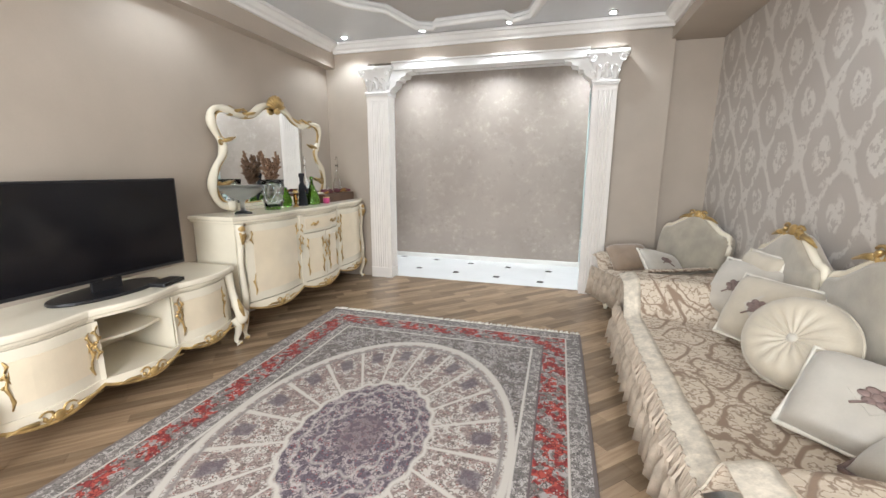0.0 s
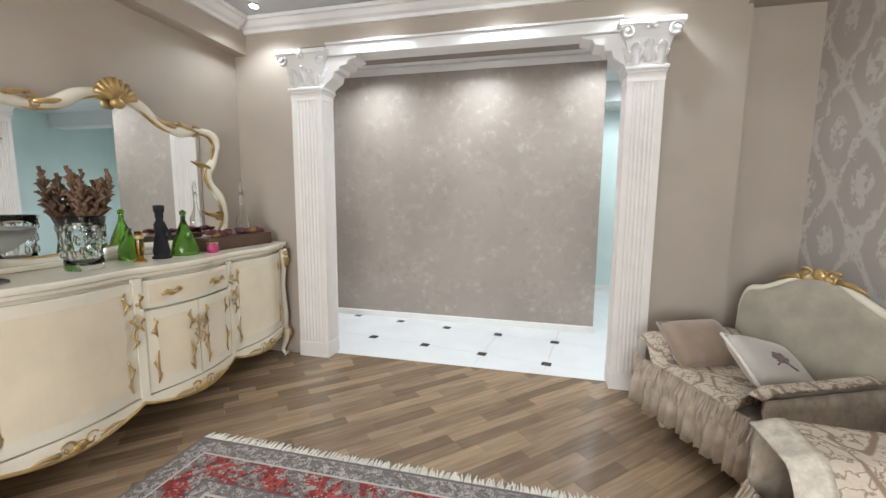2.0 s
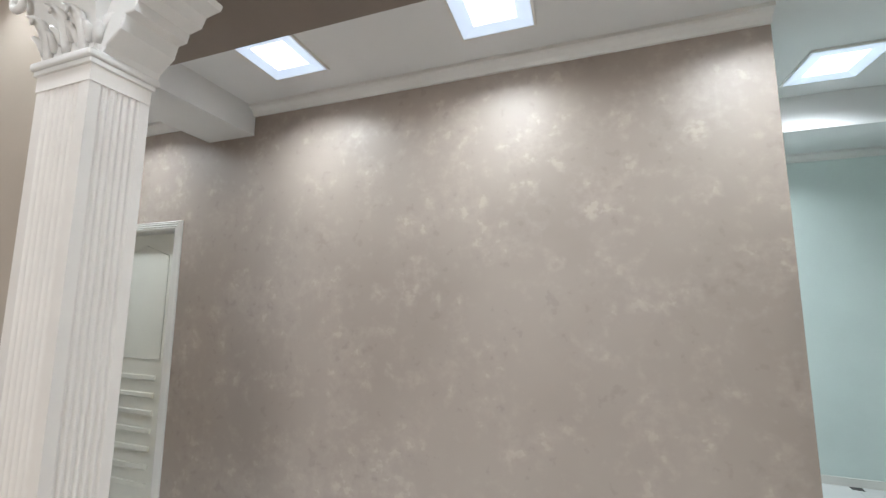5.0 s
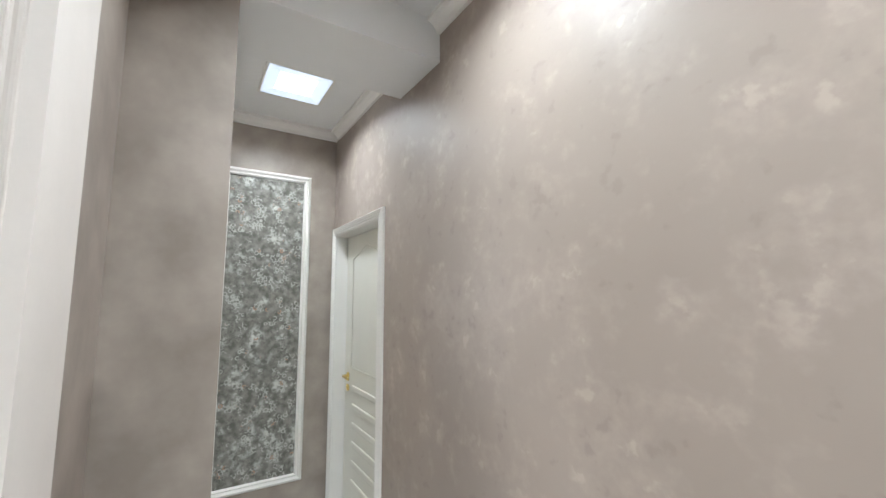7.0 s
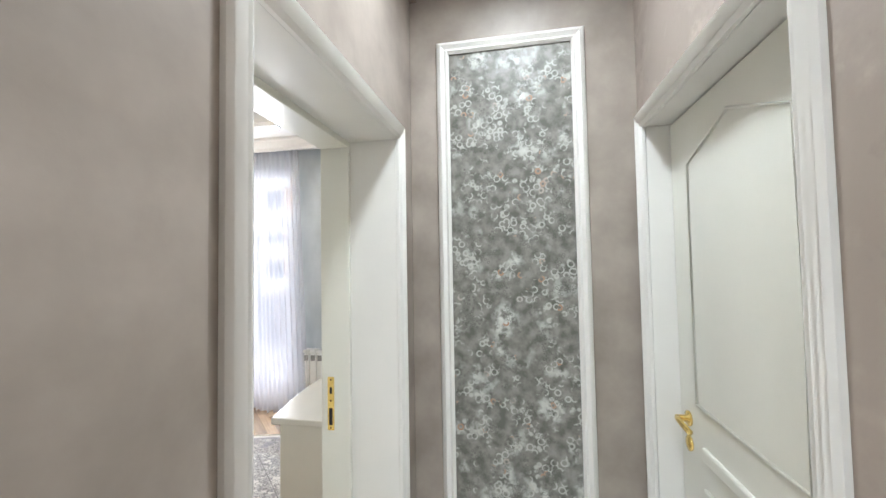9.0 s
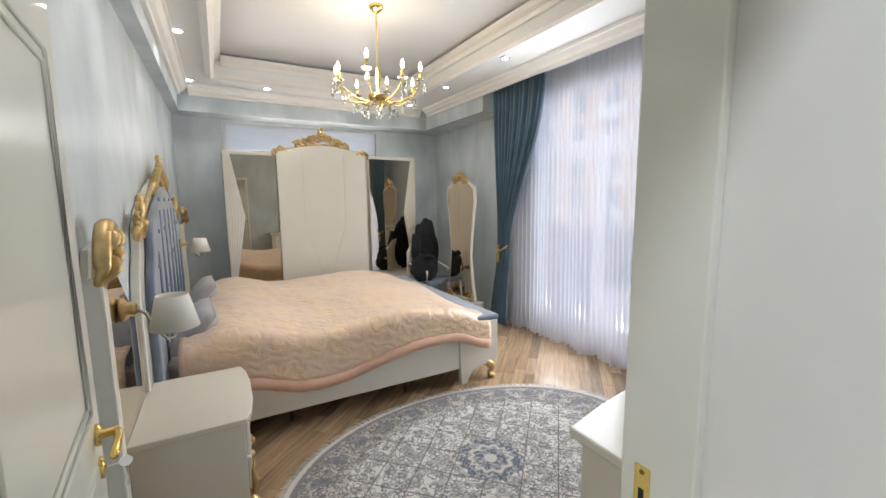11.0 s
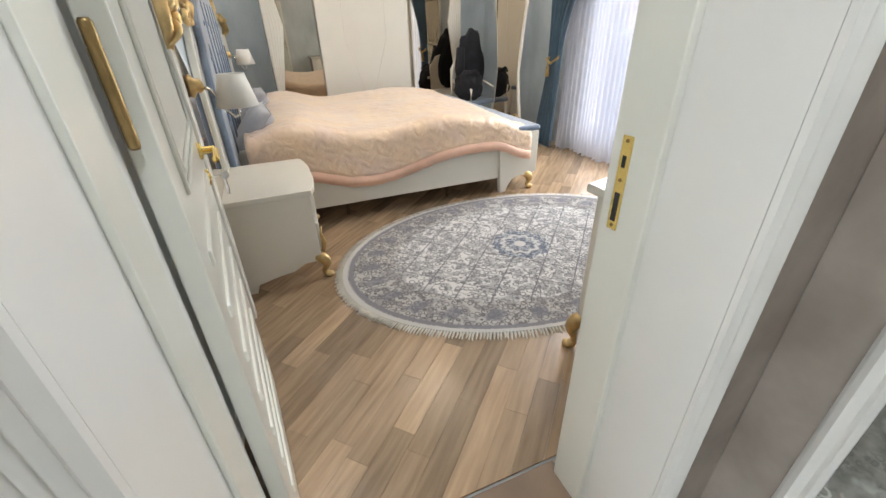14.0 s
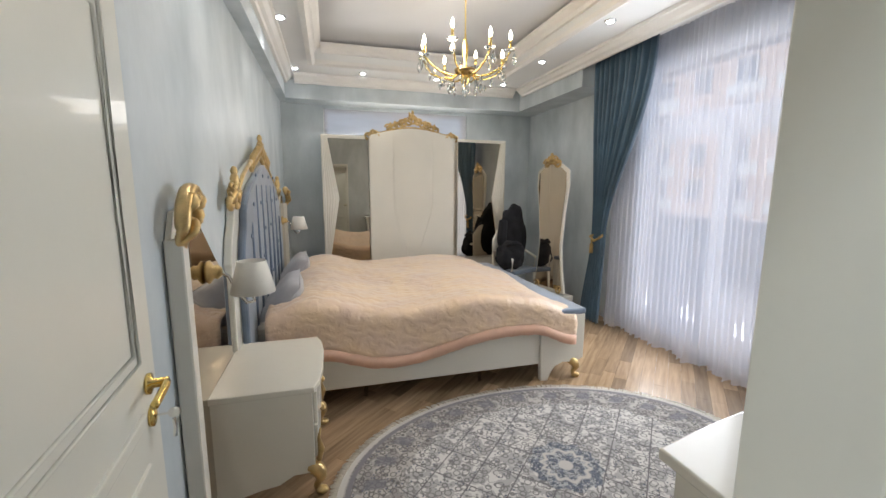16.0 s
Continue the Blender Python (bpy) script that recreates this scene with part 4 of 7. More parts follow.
run("baseboard_5", [(0, 0), (0.016, 0), (0.016, 0.07), (0, 0.08)], (XW, 3.35, 0), (XW, 5.04, 0), (1, 0, 0), TRIM_WHITE, "white skirting board under the blue wall")


# ---- living room furniture ----
def serpentine(y0, y1, depth, swell, lobe, n=48):
    """Front line of a bowed cabinet: pairs of y and depth."""
    out = []
    for i in range(n + 1):
        u = i / n
        out.append((y0 + u * (y1 - y0), depth + swell * math.sin(math.pi * u) + lobe * abs(math.sin(3 * math.pi * u)) ** 1.3))
    return out


def front_at(line, y):
    for (a, da), (b, db) in zip(line, line[1:]):
        if a <= y <= b:
            return da + (db - da) * (y - a) / (b - a)
    return line[0][1] if y < line[0][0] else line[-1][1]


def bowed_slab(line, back, z0, z1, grow=0.0, bevel=0.0):
    y0, y1 = line[0][0], line[-1][0]
    pts = [(back, y0 - grow), *[(back + d + grow, y0 - grow + (y - y0) * (y1 - y0 + 2 * grow) / (y1 - y0)) for y, d in line], (back, y1 + grow)]
    return plan_prism(pts, z0, z1, bevel, 3)


def bowed_panel(line, back, y0, y1, z0, z1, off=0.0, thick=0.014, low=None, n=18):
    """A curved board on the front; low: the lower edge as a function of 0..1."""
    secs = []
    for i in range(n + 1):
        u = i / n
        y = y0 + u * (y1 - y0)
        x = back + front_at(line, y) + off
        zb = low(u) if low else z0
        secs.append([(x, y, zb), (x + thick, y, zb), (x + thick, y, z1), (x, y, z1)])
    return loft(secs)


def bead(points, r=0.006, n=6):
    return tube(points, r, n)


def gilt_spray(line, back, y, z, off, h=0.09, flip=1, up=1):
    """A small carved leaf on a bowed front."""
    x = back + front_at(line, y) + off
    bm = bmesh.new()
    pts = spline([(0, 0), (0.012, 0.3), (-0.006, 0.6), (0.014, 0.85), (0.004, 1.0)], 4)if False else [(0.0, 0.0), (0.012, 0.2), (0.004, 0.42), (-0.008, 0.62), (0.006, 0.82), (0.016, 1.0)]
    merge(bm, tube([(x, y + flip * a, z + up * b * h) for a, b in pts], [0.004, 0.009, 0.006, 0.010, 0.006, 0.003], 7))
    merge(bm, ball(x, y + flip * 0.016, z + up * 0.25 * h, 0.006, 0.012, 0.010, 8))
    merge(bm, ball(x, y - flip * 0.014, z + up * 0.66 * h, 0.006, 0.012, 0.010, 8))
    return bm


def cabriole(x, y, z1, sx, sy, material, parent, gold=None):
    """A curved carved leg; sx, sy: the way its knee points."""
    pts = spline([(x, y, z1), (x + 0.035 * sx, y + 0.03 * sy, z1 * 0.78), (x + 0.03 * sx, y + 0.025 * sy, z1 * 0.5), (x + 0.005 * sx, y + 0.005 * sy, z1 * 0.22), (x + 0.02 * sx, y + 0.015 * sy, 0.03), (x + 0.035 * sx, y + 0.025 * sy, 0.014)], 5)
    rad = [0.045 + (0.016 - 0.045) * min(1, i / 17) + (0.012 if i > 22 else 0) for i in range(len(pts))]
    leg = part("leg", tube(pts, rad, 10), material, parent, "curved cabriole leg", smooth=True)
    if gold:
        part("leg_carving", tube([(x + 0.045 * sx, y + 0.045 * sy, z1 * 0.95), (x + 0.072 * sx, y + 0.06 * sy, z1 * 0.75), (x + 0.062 * sx, y + 0.052 * sy, z1 * 0.5)], [0.01, 0.02, 0.006], 7), gold, leg, "gilded carving", smooth=True)
        part("toe_scroll", ball(x + 0.038 * sx, y + 0.03 * sy, 0.022, 0.026, 0.022, 0.016), gold, leg, "gilded toe", smooth=True)
    return leg


def post(t, x, y, z0, z1, label="carved corner post with gilded head"):
    h = z1 - z0
    p = part("corner_post", tube([(x, y, z0), (x + 0.015, y, z0 + 0.2 * h), (x + 0.0, y, z0 + 0.55 * h), (x + 0.012, y, z0 + 0.8 * h), (x + 0.02, y, z0 + 0.92 * h), (x + 0.015, y, z1)], [0.035, 0.03, 0.022, 0.03, 0.042, 0.036], 12), CREAM, t, label, smooth=True)
    part("post_head", merge(ball(x + 0.04, y, z1 - 0.04, 0.026, 0.036, 0.032), *[tube([(x + 0.035, y + q, z1 - 0.05), (x + 0.055, y + q, z1 - 0.1), (x + 0.042, y + q * 0.4, z1 - 0.17)], [0.008, 0.014, 0.004], 6) for q in (-0.022, 0, 0.022)]), GOLD_PALE, p, "gilded acanthus head", smooth=True)
    return p


def cabinet_door(t, line, back, y0, y1, z0, z1, handle_side, off=0.002):
    d = part("door", bowed_panel(line, back, y0, y1, z0, z1, off, 0.014), CREAM, t, "bowed cream lacquered door")
    part("door_panel", bowed_panel(line, back, y0 + 0.07, y1 - 0.07, z0 + 0.07, z1 - 0.06, off + 0.012, 0.006), CREAM_PANEL, d, "warm cream inset panel")
    for yy, f in ((y0 + 0.055, 1), (y1 - 0.055, -1)):
        part("gilt_leaf", gilt_spray(line, back, yy, z1 - 0.05, off + 0.02, 0.12, f, -1), GOLD_PALE, d, "rubbed gilt leaf", smooth=True)
        part("gilt_leaf", gilt_spray(line, back, yy, z0 + 0.05, off + 0.02, 0.20, f, 1), GOLD_PALE, d, "rubbed gilt leaf", smooth=True)
    yh = y0 + 0.025 if handle_side < 0 else y1 - 0.025
    part("handle", merge(gilt_spray(line, back, yh, (z0 + z1) / 2 + 0.06, off + 0.03, 0.10, 1, 1), gilt_spray(line, back, yh, (z0 + z1) / 2 + 0.06, off + 0.03, 0.10, -1, -1), tube([(back + front_at(line, yh), yh, (z0 + z1) / 2 + 0.06), (back + front_at(line, yh) + 0.035, yh, (z0 + z1) / 2 + 0.06)], 0.006, 6)), GOLD_PALE, d, "leafy gilt handle", smooth=True)
    return d


def apron(t, line, back, y0, y1, zt, waves, deep):
    low = lambda u: zt - 0.035 - deep * abs(math.sin(waves * math.pi * u)) ** 0.8
    a = part("apron", bowed_panel(line, back, y0, y1, 0, zt, 0.0, 0.02, low, 60), CREAM, t, "scalloped carved apron")
    pts = []
    for i in range(61):
        u = i / 60
        y = y0 + u * (y1 - y0)
        pts.append((back + front_at(line, y) + 0.018, y, low(u) + 0.006))
    part("gilt_edge", tube(pts, 0.011, 7), GOLD_PALE, a, "gilded edge", smooth=True)
    for w in range(waves):
        u = (w + 0.5) / waves
        y = y0 + u * (y1 - y0)
        x = back + front_at(line, y) + 0.022
        sc = bmesh.new()
        for f in (-1, 1):
            s = moved(leaf_scroll(0.04, 1.0, 0.009, 0.5, f), Matrix.Translation((x, y + f * 0.05, low(u) + 0.045)) @ Matrix.Rotation(radians(90), 4, "Z"))
            merge(sc, s, tube([(x, y + f * 0.09, low(u) + 0.04), (x, y + f * 0.16, low(u) + 0.055), (x, y + f * 0.22, low(u) + 0.05)], [0.012, 0.008, 0.003], 6))
        merge(sc, ball(x, y, low(u) + 0.035, 0.014, 0.03, 0.028))
        part("apron_carving", sc, GOLD_PALE, a, "gilded scroll carving", smooth=True)


def sideboard():
    y0, y1, back = 2.71, 4.93, WX0 + 0.005
    t = thing("sideboard", "cream lacquered bow-front sideboard with gilded carving", "sideboard")
    line = serpentine(y0, y1, 0.44, 0.10, 0.05)
    part("body", bowed_slab(line, back, 0.27, 1.03, -0.012), CREAM, t, "cream lacquered carcass")
    part("top", bowed_slab(line, back, 1.045, 1.082, 0.035, 0.012), CREAM, t, "moulded cream marbled top")
    part("top_moulding", bowed_slab(line, back, 1.022, 1.046, 0.018, 0.006), CREAM, t)
    w = y1 - y0
    cabinet_door(t, line, back, y0 + 0.07, y0 + 0.335 * w, 0.32, 1.0, 1)
    cabinet_door(t, line, back, y0 + 0.665 * w, y1 - 0.07, 0.32, 1.0, -1)
    ya, yb = y0 + 0.35 * w, y0 + 0.65 * w
    ym = (ya + yb) / 2
    cabinet_door(t, line, back, ya, ym - 0.004, 0.32, 0.82, 1)
    cabinet_door(t, line, back, ym + 0.004, yb, 0.32, 0.82, -1)
    dr = part("drawer", bowed_panel(line, back, ya, yb, 0.835, 1.0, 0.002, 0.016), CREAM, t, "bowed cream drawer front")
    part("drawer_panel", bowed_panel(line, back, ya + 0.04, yb - 0.04, 0.86, 0.975, 0.016, 0.005), CREAM_PANEL, dr)
    for yy in (ya + 0.16, yb - 0.16):
        x = back + front_at(line, yy) + 0.026
        part("handle", merge(tube([(x, yy - 0.07, 0.905), (x + 0.012, yy - 0.04, 0.925), (x + 0.02, yy, 0.908), (x + 0.012, yy + 0.04, 0.93), (x, yy + 0.07, 0.912)], [0.006, 0.011, 0.009, 0.011, 0.005], 7), ball(x, yy, 0.905, 0.012, 0.022, 0.016)), GOLD_PALE, dr, "leafy gilt drawer handle", smooth=True)
    for yy in (y0 + 0.342 * w, y0 + 0.658 * w):
        st = part("stile", bowed_panel(line, back, yy - 0.022, yy + 0.022, 0.3, 1.02, 0.0, 0.024), CREAM, t)
        for zz in (0.93, 0.80):
            part("gilt_leaf", gilt_spray(line, back, yy, zz, 0.028, 0.09, 1, -1), GOLD_PALE, st, "rubbed gilt leaf", smooth=True)
    apron(t, line, back, y0 + 0.04, y1 - 0.04, 0.31, 3, 0.07)
    for yy, f in ((y0 + 0.02, -1), (y1 - 0.02, 1)):
        post(t, back + 0.46, yy, 0.26, 1.02)
        cabriole(back + 0.43, yy, 0.30, 1, f * 0.6, CREAM, t, GOLD_PALE)
        cabriole(back + 0.07, yy, 0.30, 0.3, f * 0.4, CREAM, t)
    return t


def tv_stand():
    y0, y1, back = 0.98, 2.60, WX0 + 0.005
    t = thing("tv_stand", "low cream lacquered serpentine television cabinet with gilding", "tv stand")
    line = serpentine(y0, y1, 0.44, 0.06, 0.055)
    w = y1 - y0
    ya, yb = y0 + 0.36 * w, y0 + 0.64 * w
    for name, a, b in (("body_left", y0, ya), ("body_right", yb, y1)):
        sub = [(y, d - 0.01) for y, d in line if a <= y <= b]
        part("body", plan_prism([(back, a), *[(back + d, y) for y, d in sub], (back, b)], 0.22, 0.63), CREAM, t, "cream lacquered carcass")
    mid = [(y, d - 0.015) for y, d in line if ya <= y <= yb]
    for z in (0.22, 0.44):
        part("shelf", plan_prism([(back, ya), *[(back + d - (0.08 if z > 0.3 else 0), y) for y, d in mid], (back, yb)], z, z + 0.02, 0.004), CREAM, t, "open cream shelf")
    part("back_panel", box(back, back + 0.012, ya, yb, 0.24, 0.63), CREAM, t)
    part("top", bowed_slab(line, back, 0.645, 0.69, 0.035, 0.014), CREAM, t, "moulded cream marbled top")
    part("top_moulding", bowed_slab(line, back, 0.625, 0.646, 0.016, 0.006), CREAM, t)
    cabinet_door(t, line, back, y0 + 0.09, ya - 0.01, 0.25, 0.61, 1, 0.0)
    cabinet_door(t, line, back, yb + 0.01, y1 - 0.09, 0.25, 0.61, -1, 0.0)
    apron(t, line, back, y0 + 0.05, y1 - 0.05, 0.25, 3, 0.06)
    for yy, f in ((y0 + 0.02, -1), (y1 - 0.02, 1)):
        pts = [(back + 0.46, yy, 0.63), (back + 0.475, yy, 0.52), (back + 0.50, yy + 0.01 * f, 0.38), (back + 0.53, yy + 0.03 * f, 0.27), (back + 0.52, yy + 0.03 * f, 0.20)]
        p = part("corner_post", tube(spline(pts, 4), [0.035, 0.034, 0.033, 0.032, 0.03, 0.03, 0.031, 0.033, 0.036, 0.04, 0.044, 0.047, 0.05, 0.05, 0.046, 0.04, 0.03], 10), CREAM, t, "curved carved corner post", smooth=True)
        part("gilt_leaf", tube([(back + 0.535, yy, 0.42), (back + 0.56, yy, 0.34), (back + 0.575, yy + 0.01 * f, 0.27)], [0.006, 0.02, 0.008], 7), GOLD_PALE, p, "rubbed gilt leaf", smooth=True)
        cabriole(back + 0.47, yy, 0.24, 0.8, f * 0.5, CREAM, t, GOLD_PALE)
        cabriole(back + 0.07, yy, 0.24, 0.3, f * 0.3, CREAM, t)
    return t


def television():
    t = thing("television", "black flat screen television on its stand", "television", pose(-2.76, 1.79, 0.69, 0, 0, -3))
    part("bezel", box(-0.03, 0.012, -0.535, 0.535, 0.09, 0.72, 0.006), BLACK, t, "black plastic housing")
    part("screen", box(0.0125, 0.014, -0.52, 0.52, 0.112, 0.706), SCREEN, t, "dark glossy screen")
    part("neck", box(-0.02, 0.0, -0.09, 0.09, 0.02, 0.13, 0.006), BLACK, t)
    part("foot", plan_prism([(0.17 * math.cos(a) - 0.01, 0.32 * math.sin(a)) for a in [2 * math.pi * i / 36 for i in range(36)]], 0.0, 0.022, 0.007), BLACK, t, "glossy black oval foot")
    part("logo_bar", box(0.0142, 0.0148, -0.03, 0.03, 0.097, 0.103), CHROME, t)
    r = thing("set_top_box", "small black receiver box lying on the cabinet", "receiver", pose(-2.60, 2.06, 0.69, 0, 0, 12))
    part("case", box(-0.06, 0.06, -0.1, 0.1, 0.0, 0.028, 0.006), BLACK, r)
    part("front_panel", box(0.06, 0.0615, -0.09, 0.09, 0.006, 0.022), SCREEN, r)


def ornate_mirror():
    yc = 3.80
    t = thing("ornate_mirror", "large cream mirror with gilded carved rococo frame", "mirror")
    half = [(0.0, 1.13), (0.40, 1.12), (0.66, 1.125), (0.79, 1.17), (0.845, 1.30), (0.80, 1.46), (0.71, 1.58), (0.69, 1.68), (0.75, 1.77), (0.79, 1.88), (0.75, 1.97), (0.62, 1.985), (0.46, 1.95), (0.31, 1.98), (0.17, 2.07), (0.0, 2.11)]
    half = [(a * 1.06, 1.12 + (z - 1.12) * 1.03) for a, z in half]
    loop = [(0, yc + a, z) for a, z in half] + [(0, yc - a, z) for a, z in half[-2:0:-1]]
    pts = spline(loop + [loop[0]], 5)
    x = WX0 + 0.07
    fr = part("frame", tube([(x, p.y, p.z) for p in pts], [0.034 + 0.007 * math.sin(i * 0.55) for i in range(len(pts))], 10, 1.0), CREAM, t, "cream carved frame", smooth=True)
    part("inner_edge", tube([(x + 0.012, yc + (p.y - yc) * 0.955, 1.6 + (p.z - 1.6) * 0.945) for p in pts], 0.008, 6), GOLD_PALE, fr, "gilded inner edge", smooth=True)
    gl = prism([(p.y, p.z) for p in pts[:-1]], 0.012)
    for v in gl.verts:
        v.co = Vector((x + 0.004 - v.co.y, v.co.x, v.co.z))
    part("glass", gl, MIRROR, t, "clear mirror glass")
    part("base", box(WX0 + 0.03, WX0 + 0.13, yc - 0.72, yc + 0.72, 1.083, 1.115, 0.01), CREAM, t, "cream mirror foot rail")
    for f in (-1, 1):
        part("scroll_foot", merge(moved(lathe([(0.0, -0.04), (0.045, -0.04), (0.05, 0), (0.045, 0.04), (0, 0.04)], 16), Matrix.Translation((x + 0.02, yc + f * 0.72, 1.135)) @ Matrix.Rotation(radians(90), 4, "Y"))), CREAM, t, "rolled scroll foot", smooth=True)
        for yy, zz, s in ((0.62, 1.995, 0.05), (0.44, 1.99, 0.045), (0.76, 1.72, 0.045), (0.83, 1.32, 0.04)):
            sc = moved(leaf_scroll(s, 1.1, 0.013, 0.8, f), Matrix.Translation((x + 0.02, yc + f * yy, zz)) @ Matrix.Rotation(radians(90), 4, "Z"))
            merge(sc, tube([(x + 0.02, yc + f * yy, zz), (x + 0.03, yc + f * (yy - 0.09), zz + 0.02), (x + 0.025, yc + f * (yy - 0.17), zz + 0.05)], [0.014, 0.016, 0.004], 7))
            part("scroll", sc, GOLD_PALE, fr, "gilded scroll", smooth=True)
    sh = bmesh.new()
    for i in range(9):
        a = radians(-72 + 18 * i)
        merge(sh, tube([(x + 0.03, yc, 2.085), (x + 0.05, yc + 0.07 * math.sin(a), 2.09 + 0.075 * math.cos(a)), (x + 0.035, yc + 0.135 * math.sin(a), 2.09 + 0.14 * math.cos(a))], [0.008, 0.018, 0.02], 7))
    merge(sh, ball(x + 0.045, yc, 2.075, 0.03, 0.045, 0.035))
    part("shell", sh, GOLD_PALE, fr, "gilded shell crest", smooth=True)
    return t


sideboard()
tv_stand()
television()
ornate_mirror()


# ---- persian rug and its fringe ----
t = thing("persian_rug", "grey and red patterned persian rug with fringed ends", "rug", pose(-1.0, 1.81, 0.0))
part("carpet", box(-1.26, 1.26, -1.81, 1.81, 0.0, 0.010, 0.003), PERSIAN, t, "dense patterned wool pile")
fr = bmesh.new()
for e in (-1, 1):
    for i in range(220):
        fx = -1.25 + 2.5 * i / 219
        ln = 0.05 + 0.03 * random.random()
        j = random.uniform(-0.02, 0.02)
        merge(fr, tube([(fx, e * 1.805, 0.007), (fx + j * 0.5, e * (1.805 + 0.5 * ln), 0.008), (fx + j, e * (1.805 + ln), 0.003)], [0.005, 0.006, 0.003], 4))
part("fringe", fr, WHITE_FRINGE, t, "knotted cream fringe", kind="stuff")


# ---- sofa with throw and cushions ----
def gather(xf, y0, y1, zt, zb, n=90):
    """A gathered skirt hanging along y, swinging out towards minus x."""
    secs = []
    for i in range(n + 1):
        y = y0 + (y1 - y0) * i / n
        w = math.sin(i * 1.9) * 0.5 + math.sin(i * 0.83 + 1) * 0.5
        k = 0.022 * w
        secs.append([(xf, y, zt), (xf - 0.02 - 0.3 * k, y, zt - 0.06), (xf - 0.045 + k, y + 0.3 * k, (zt + zb) / 2), (xf - 0.055 + 1.5 * k, y, zb + 0.012 * math.sin(i * 2.7)), (xf - 0.047 + 1.5 * k, y, zb + 0.012 * math.sin(i * 2.7)), (xf + 0.01, y, zt - 0.05)])
    return loft(secs)


def strands(xf, y0, y1, zt, length, n):
    bm = bmesh.new()
    for i in range(n):
        y = y0 + (y1 - y0) * (i + random.random() * 0.6) / n
        j, k = random.uniform(-0.02, 0.012), random.uniform(-0.02, 0.02)
        z = zt + random.uniform(-0.01, 0.01)
        merge(bm, tube([(xf, y, z), (xf - 0.016 + j, y + k * 0.4, z - 0.5 * length), (xf - 0.01 + j, y + k, z - length * random.uniform(0.85, 1.1))], [0.005, 0.010, 0.004], 4))
    return bm


def throw_sheet(x0, x1, y0, y1, height, nx, ny, thick=0.012):
    bm = bmesh.new()
    grid = [[bm.verts.new((x0 + (x1 - x0) * i / nx, y0 + (y1 - y0) * j / ny, height(x0 + (x1 - x0) * i / nx, y0 + (y1 - y0) * j / ny))) for j in range(ny + 1)] for i in range(nx + 1)]
    for i in range(nx):
        for j in range(ny):
            bm.faces.new((grid[i][j], grid[i + 1][j], grid[i + 1][j + 1], grid[i][j + 1]))
    r = bmesh.ops.extrude_face_region(bm, geom=bm.faces[:])
    for v in r["geom"]:
        if isinstance(v, bmesh.types.BMVert):
            v.co.z -= thick
    return bm


def carved_back(t, y0, y1, x, z0, z1, lean=0.06):
    """An upholstered back with a shaped top in a cream and gilt frame."""
    yc, h = (y0 + y1) / 2, (y1 - y0) / 2
    half = [(0.92, 0.0), (0.96, 0.3), (1.0, 0.58), (0.93, 0.76), (0.72, 0.80), (0.48, 0.88), (0.22, 0.97), (0, 1.0)]
    top = [(yc + h * a, z0 + (z1 - z0) * b) for a, b in half] + [(yc - h * a, z0 + (z1 - z0) * b) for a, b in half[-2::-1]]
    line = spline([(0, a, b) for a, b in top], 4)
    pts = [(p.y, p.z) for p in line]
    bm = prism(pts, 0.13, 0.03, 3)
    for v in bm.verts:
        k = lean * (v.co.z - z0) / (z1 - z0)
        v.co = Vector((x + k + v.co.y, v.co.x, v.co.z))
    b = part("backrest", bm, VELVET, t, "beige velvet shaped back", smooth=True)
    crest = [p for p in line if p.z > z0 + 0.5 * (z1 - z0)]
    part("back_frame", tube([(x + 0.05 + lean * (p.z - z0) / (z1 - z0), p.y, p.z + 0.012) for p in crest], 0.024, 8), CREAM, b, "cream carved frame", smooth=True)
    orn = bmesh.new()
    xx = x + 0.03 + lean
    for f in (-1, 1):
        merge(orn, moved(leaf_scroll(0.05, 1.2, 0.015, 0.6, f), Matrix.Translation((xx, yc + f * 0.07, z1 + 0.01)) @ Matrix.Rotation(radians(90), 4, "Z")), tube([(xx, yc + f * 0.1, z1), (xx, yc + f * 0.17, z1 - 0.01), (xx, yc + f * 0.25, z1 - 0.04)], [0.02, 0.016, 0.005], 7))
    merge(orn, ball(xx, yc, z1 + 0.02, 0.025, 0.04, 0.04))
    part("crest", orn, GOLD_PALE, b, "gilded carved crest", smooth=True)
    return b


def smooth_step(a, b, v):
    k = max(0.0, min(1.0, (v - a) / (b - a)))
    return k * k * (3 - 2 * k)


t = thing("sofa", "long beige velvet sofa with carved cream and gilt backs", "sofa")
part("seat", box(0.60, 1.50, 0.97, 3.28, 0.12, 0.46, 0.05, 3), VELVET, t, "beige velvet seat base")
part("armrest", box(0.62, 1.45, 3.08, 3.28, 0.2, 0.68, 0.07, 3), VELVET, t, "rounded velvet armrest")
part("armrest", box(0.62, 1.45, 0.97, 1.19, 0.2, 0.68, 0.07, 3), VELVET, t, "rounded velvet armrest")
for a, b in ((2.53, 3.30), (1.75, 2.51), (0.97, 1.73)):
    carved_back(t, a, b, 1.30, 0.40, 1.10)
for yy in (1.06, 3.18):
    for xx in (0.68, 1.40):
        part("leg", lathe([(0.0, 0), (0.02, 0), (0.03, 0.05), (0.025, 0.09), (0.04, 0.13), (0, 0.13)], 12), CREAM, t, "turned cream foot", smooth=True).location = (xx, yy, 0)


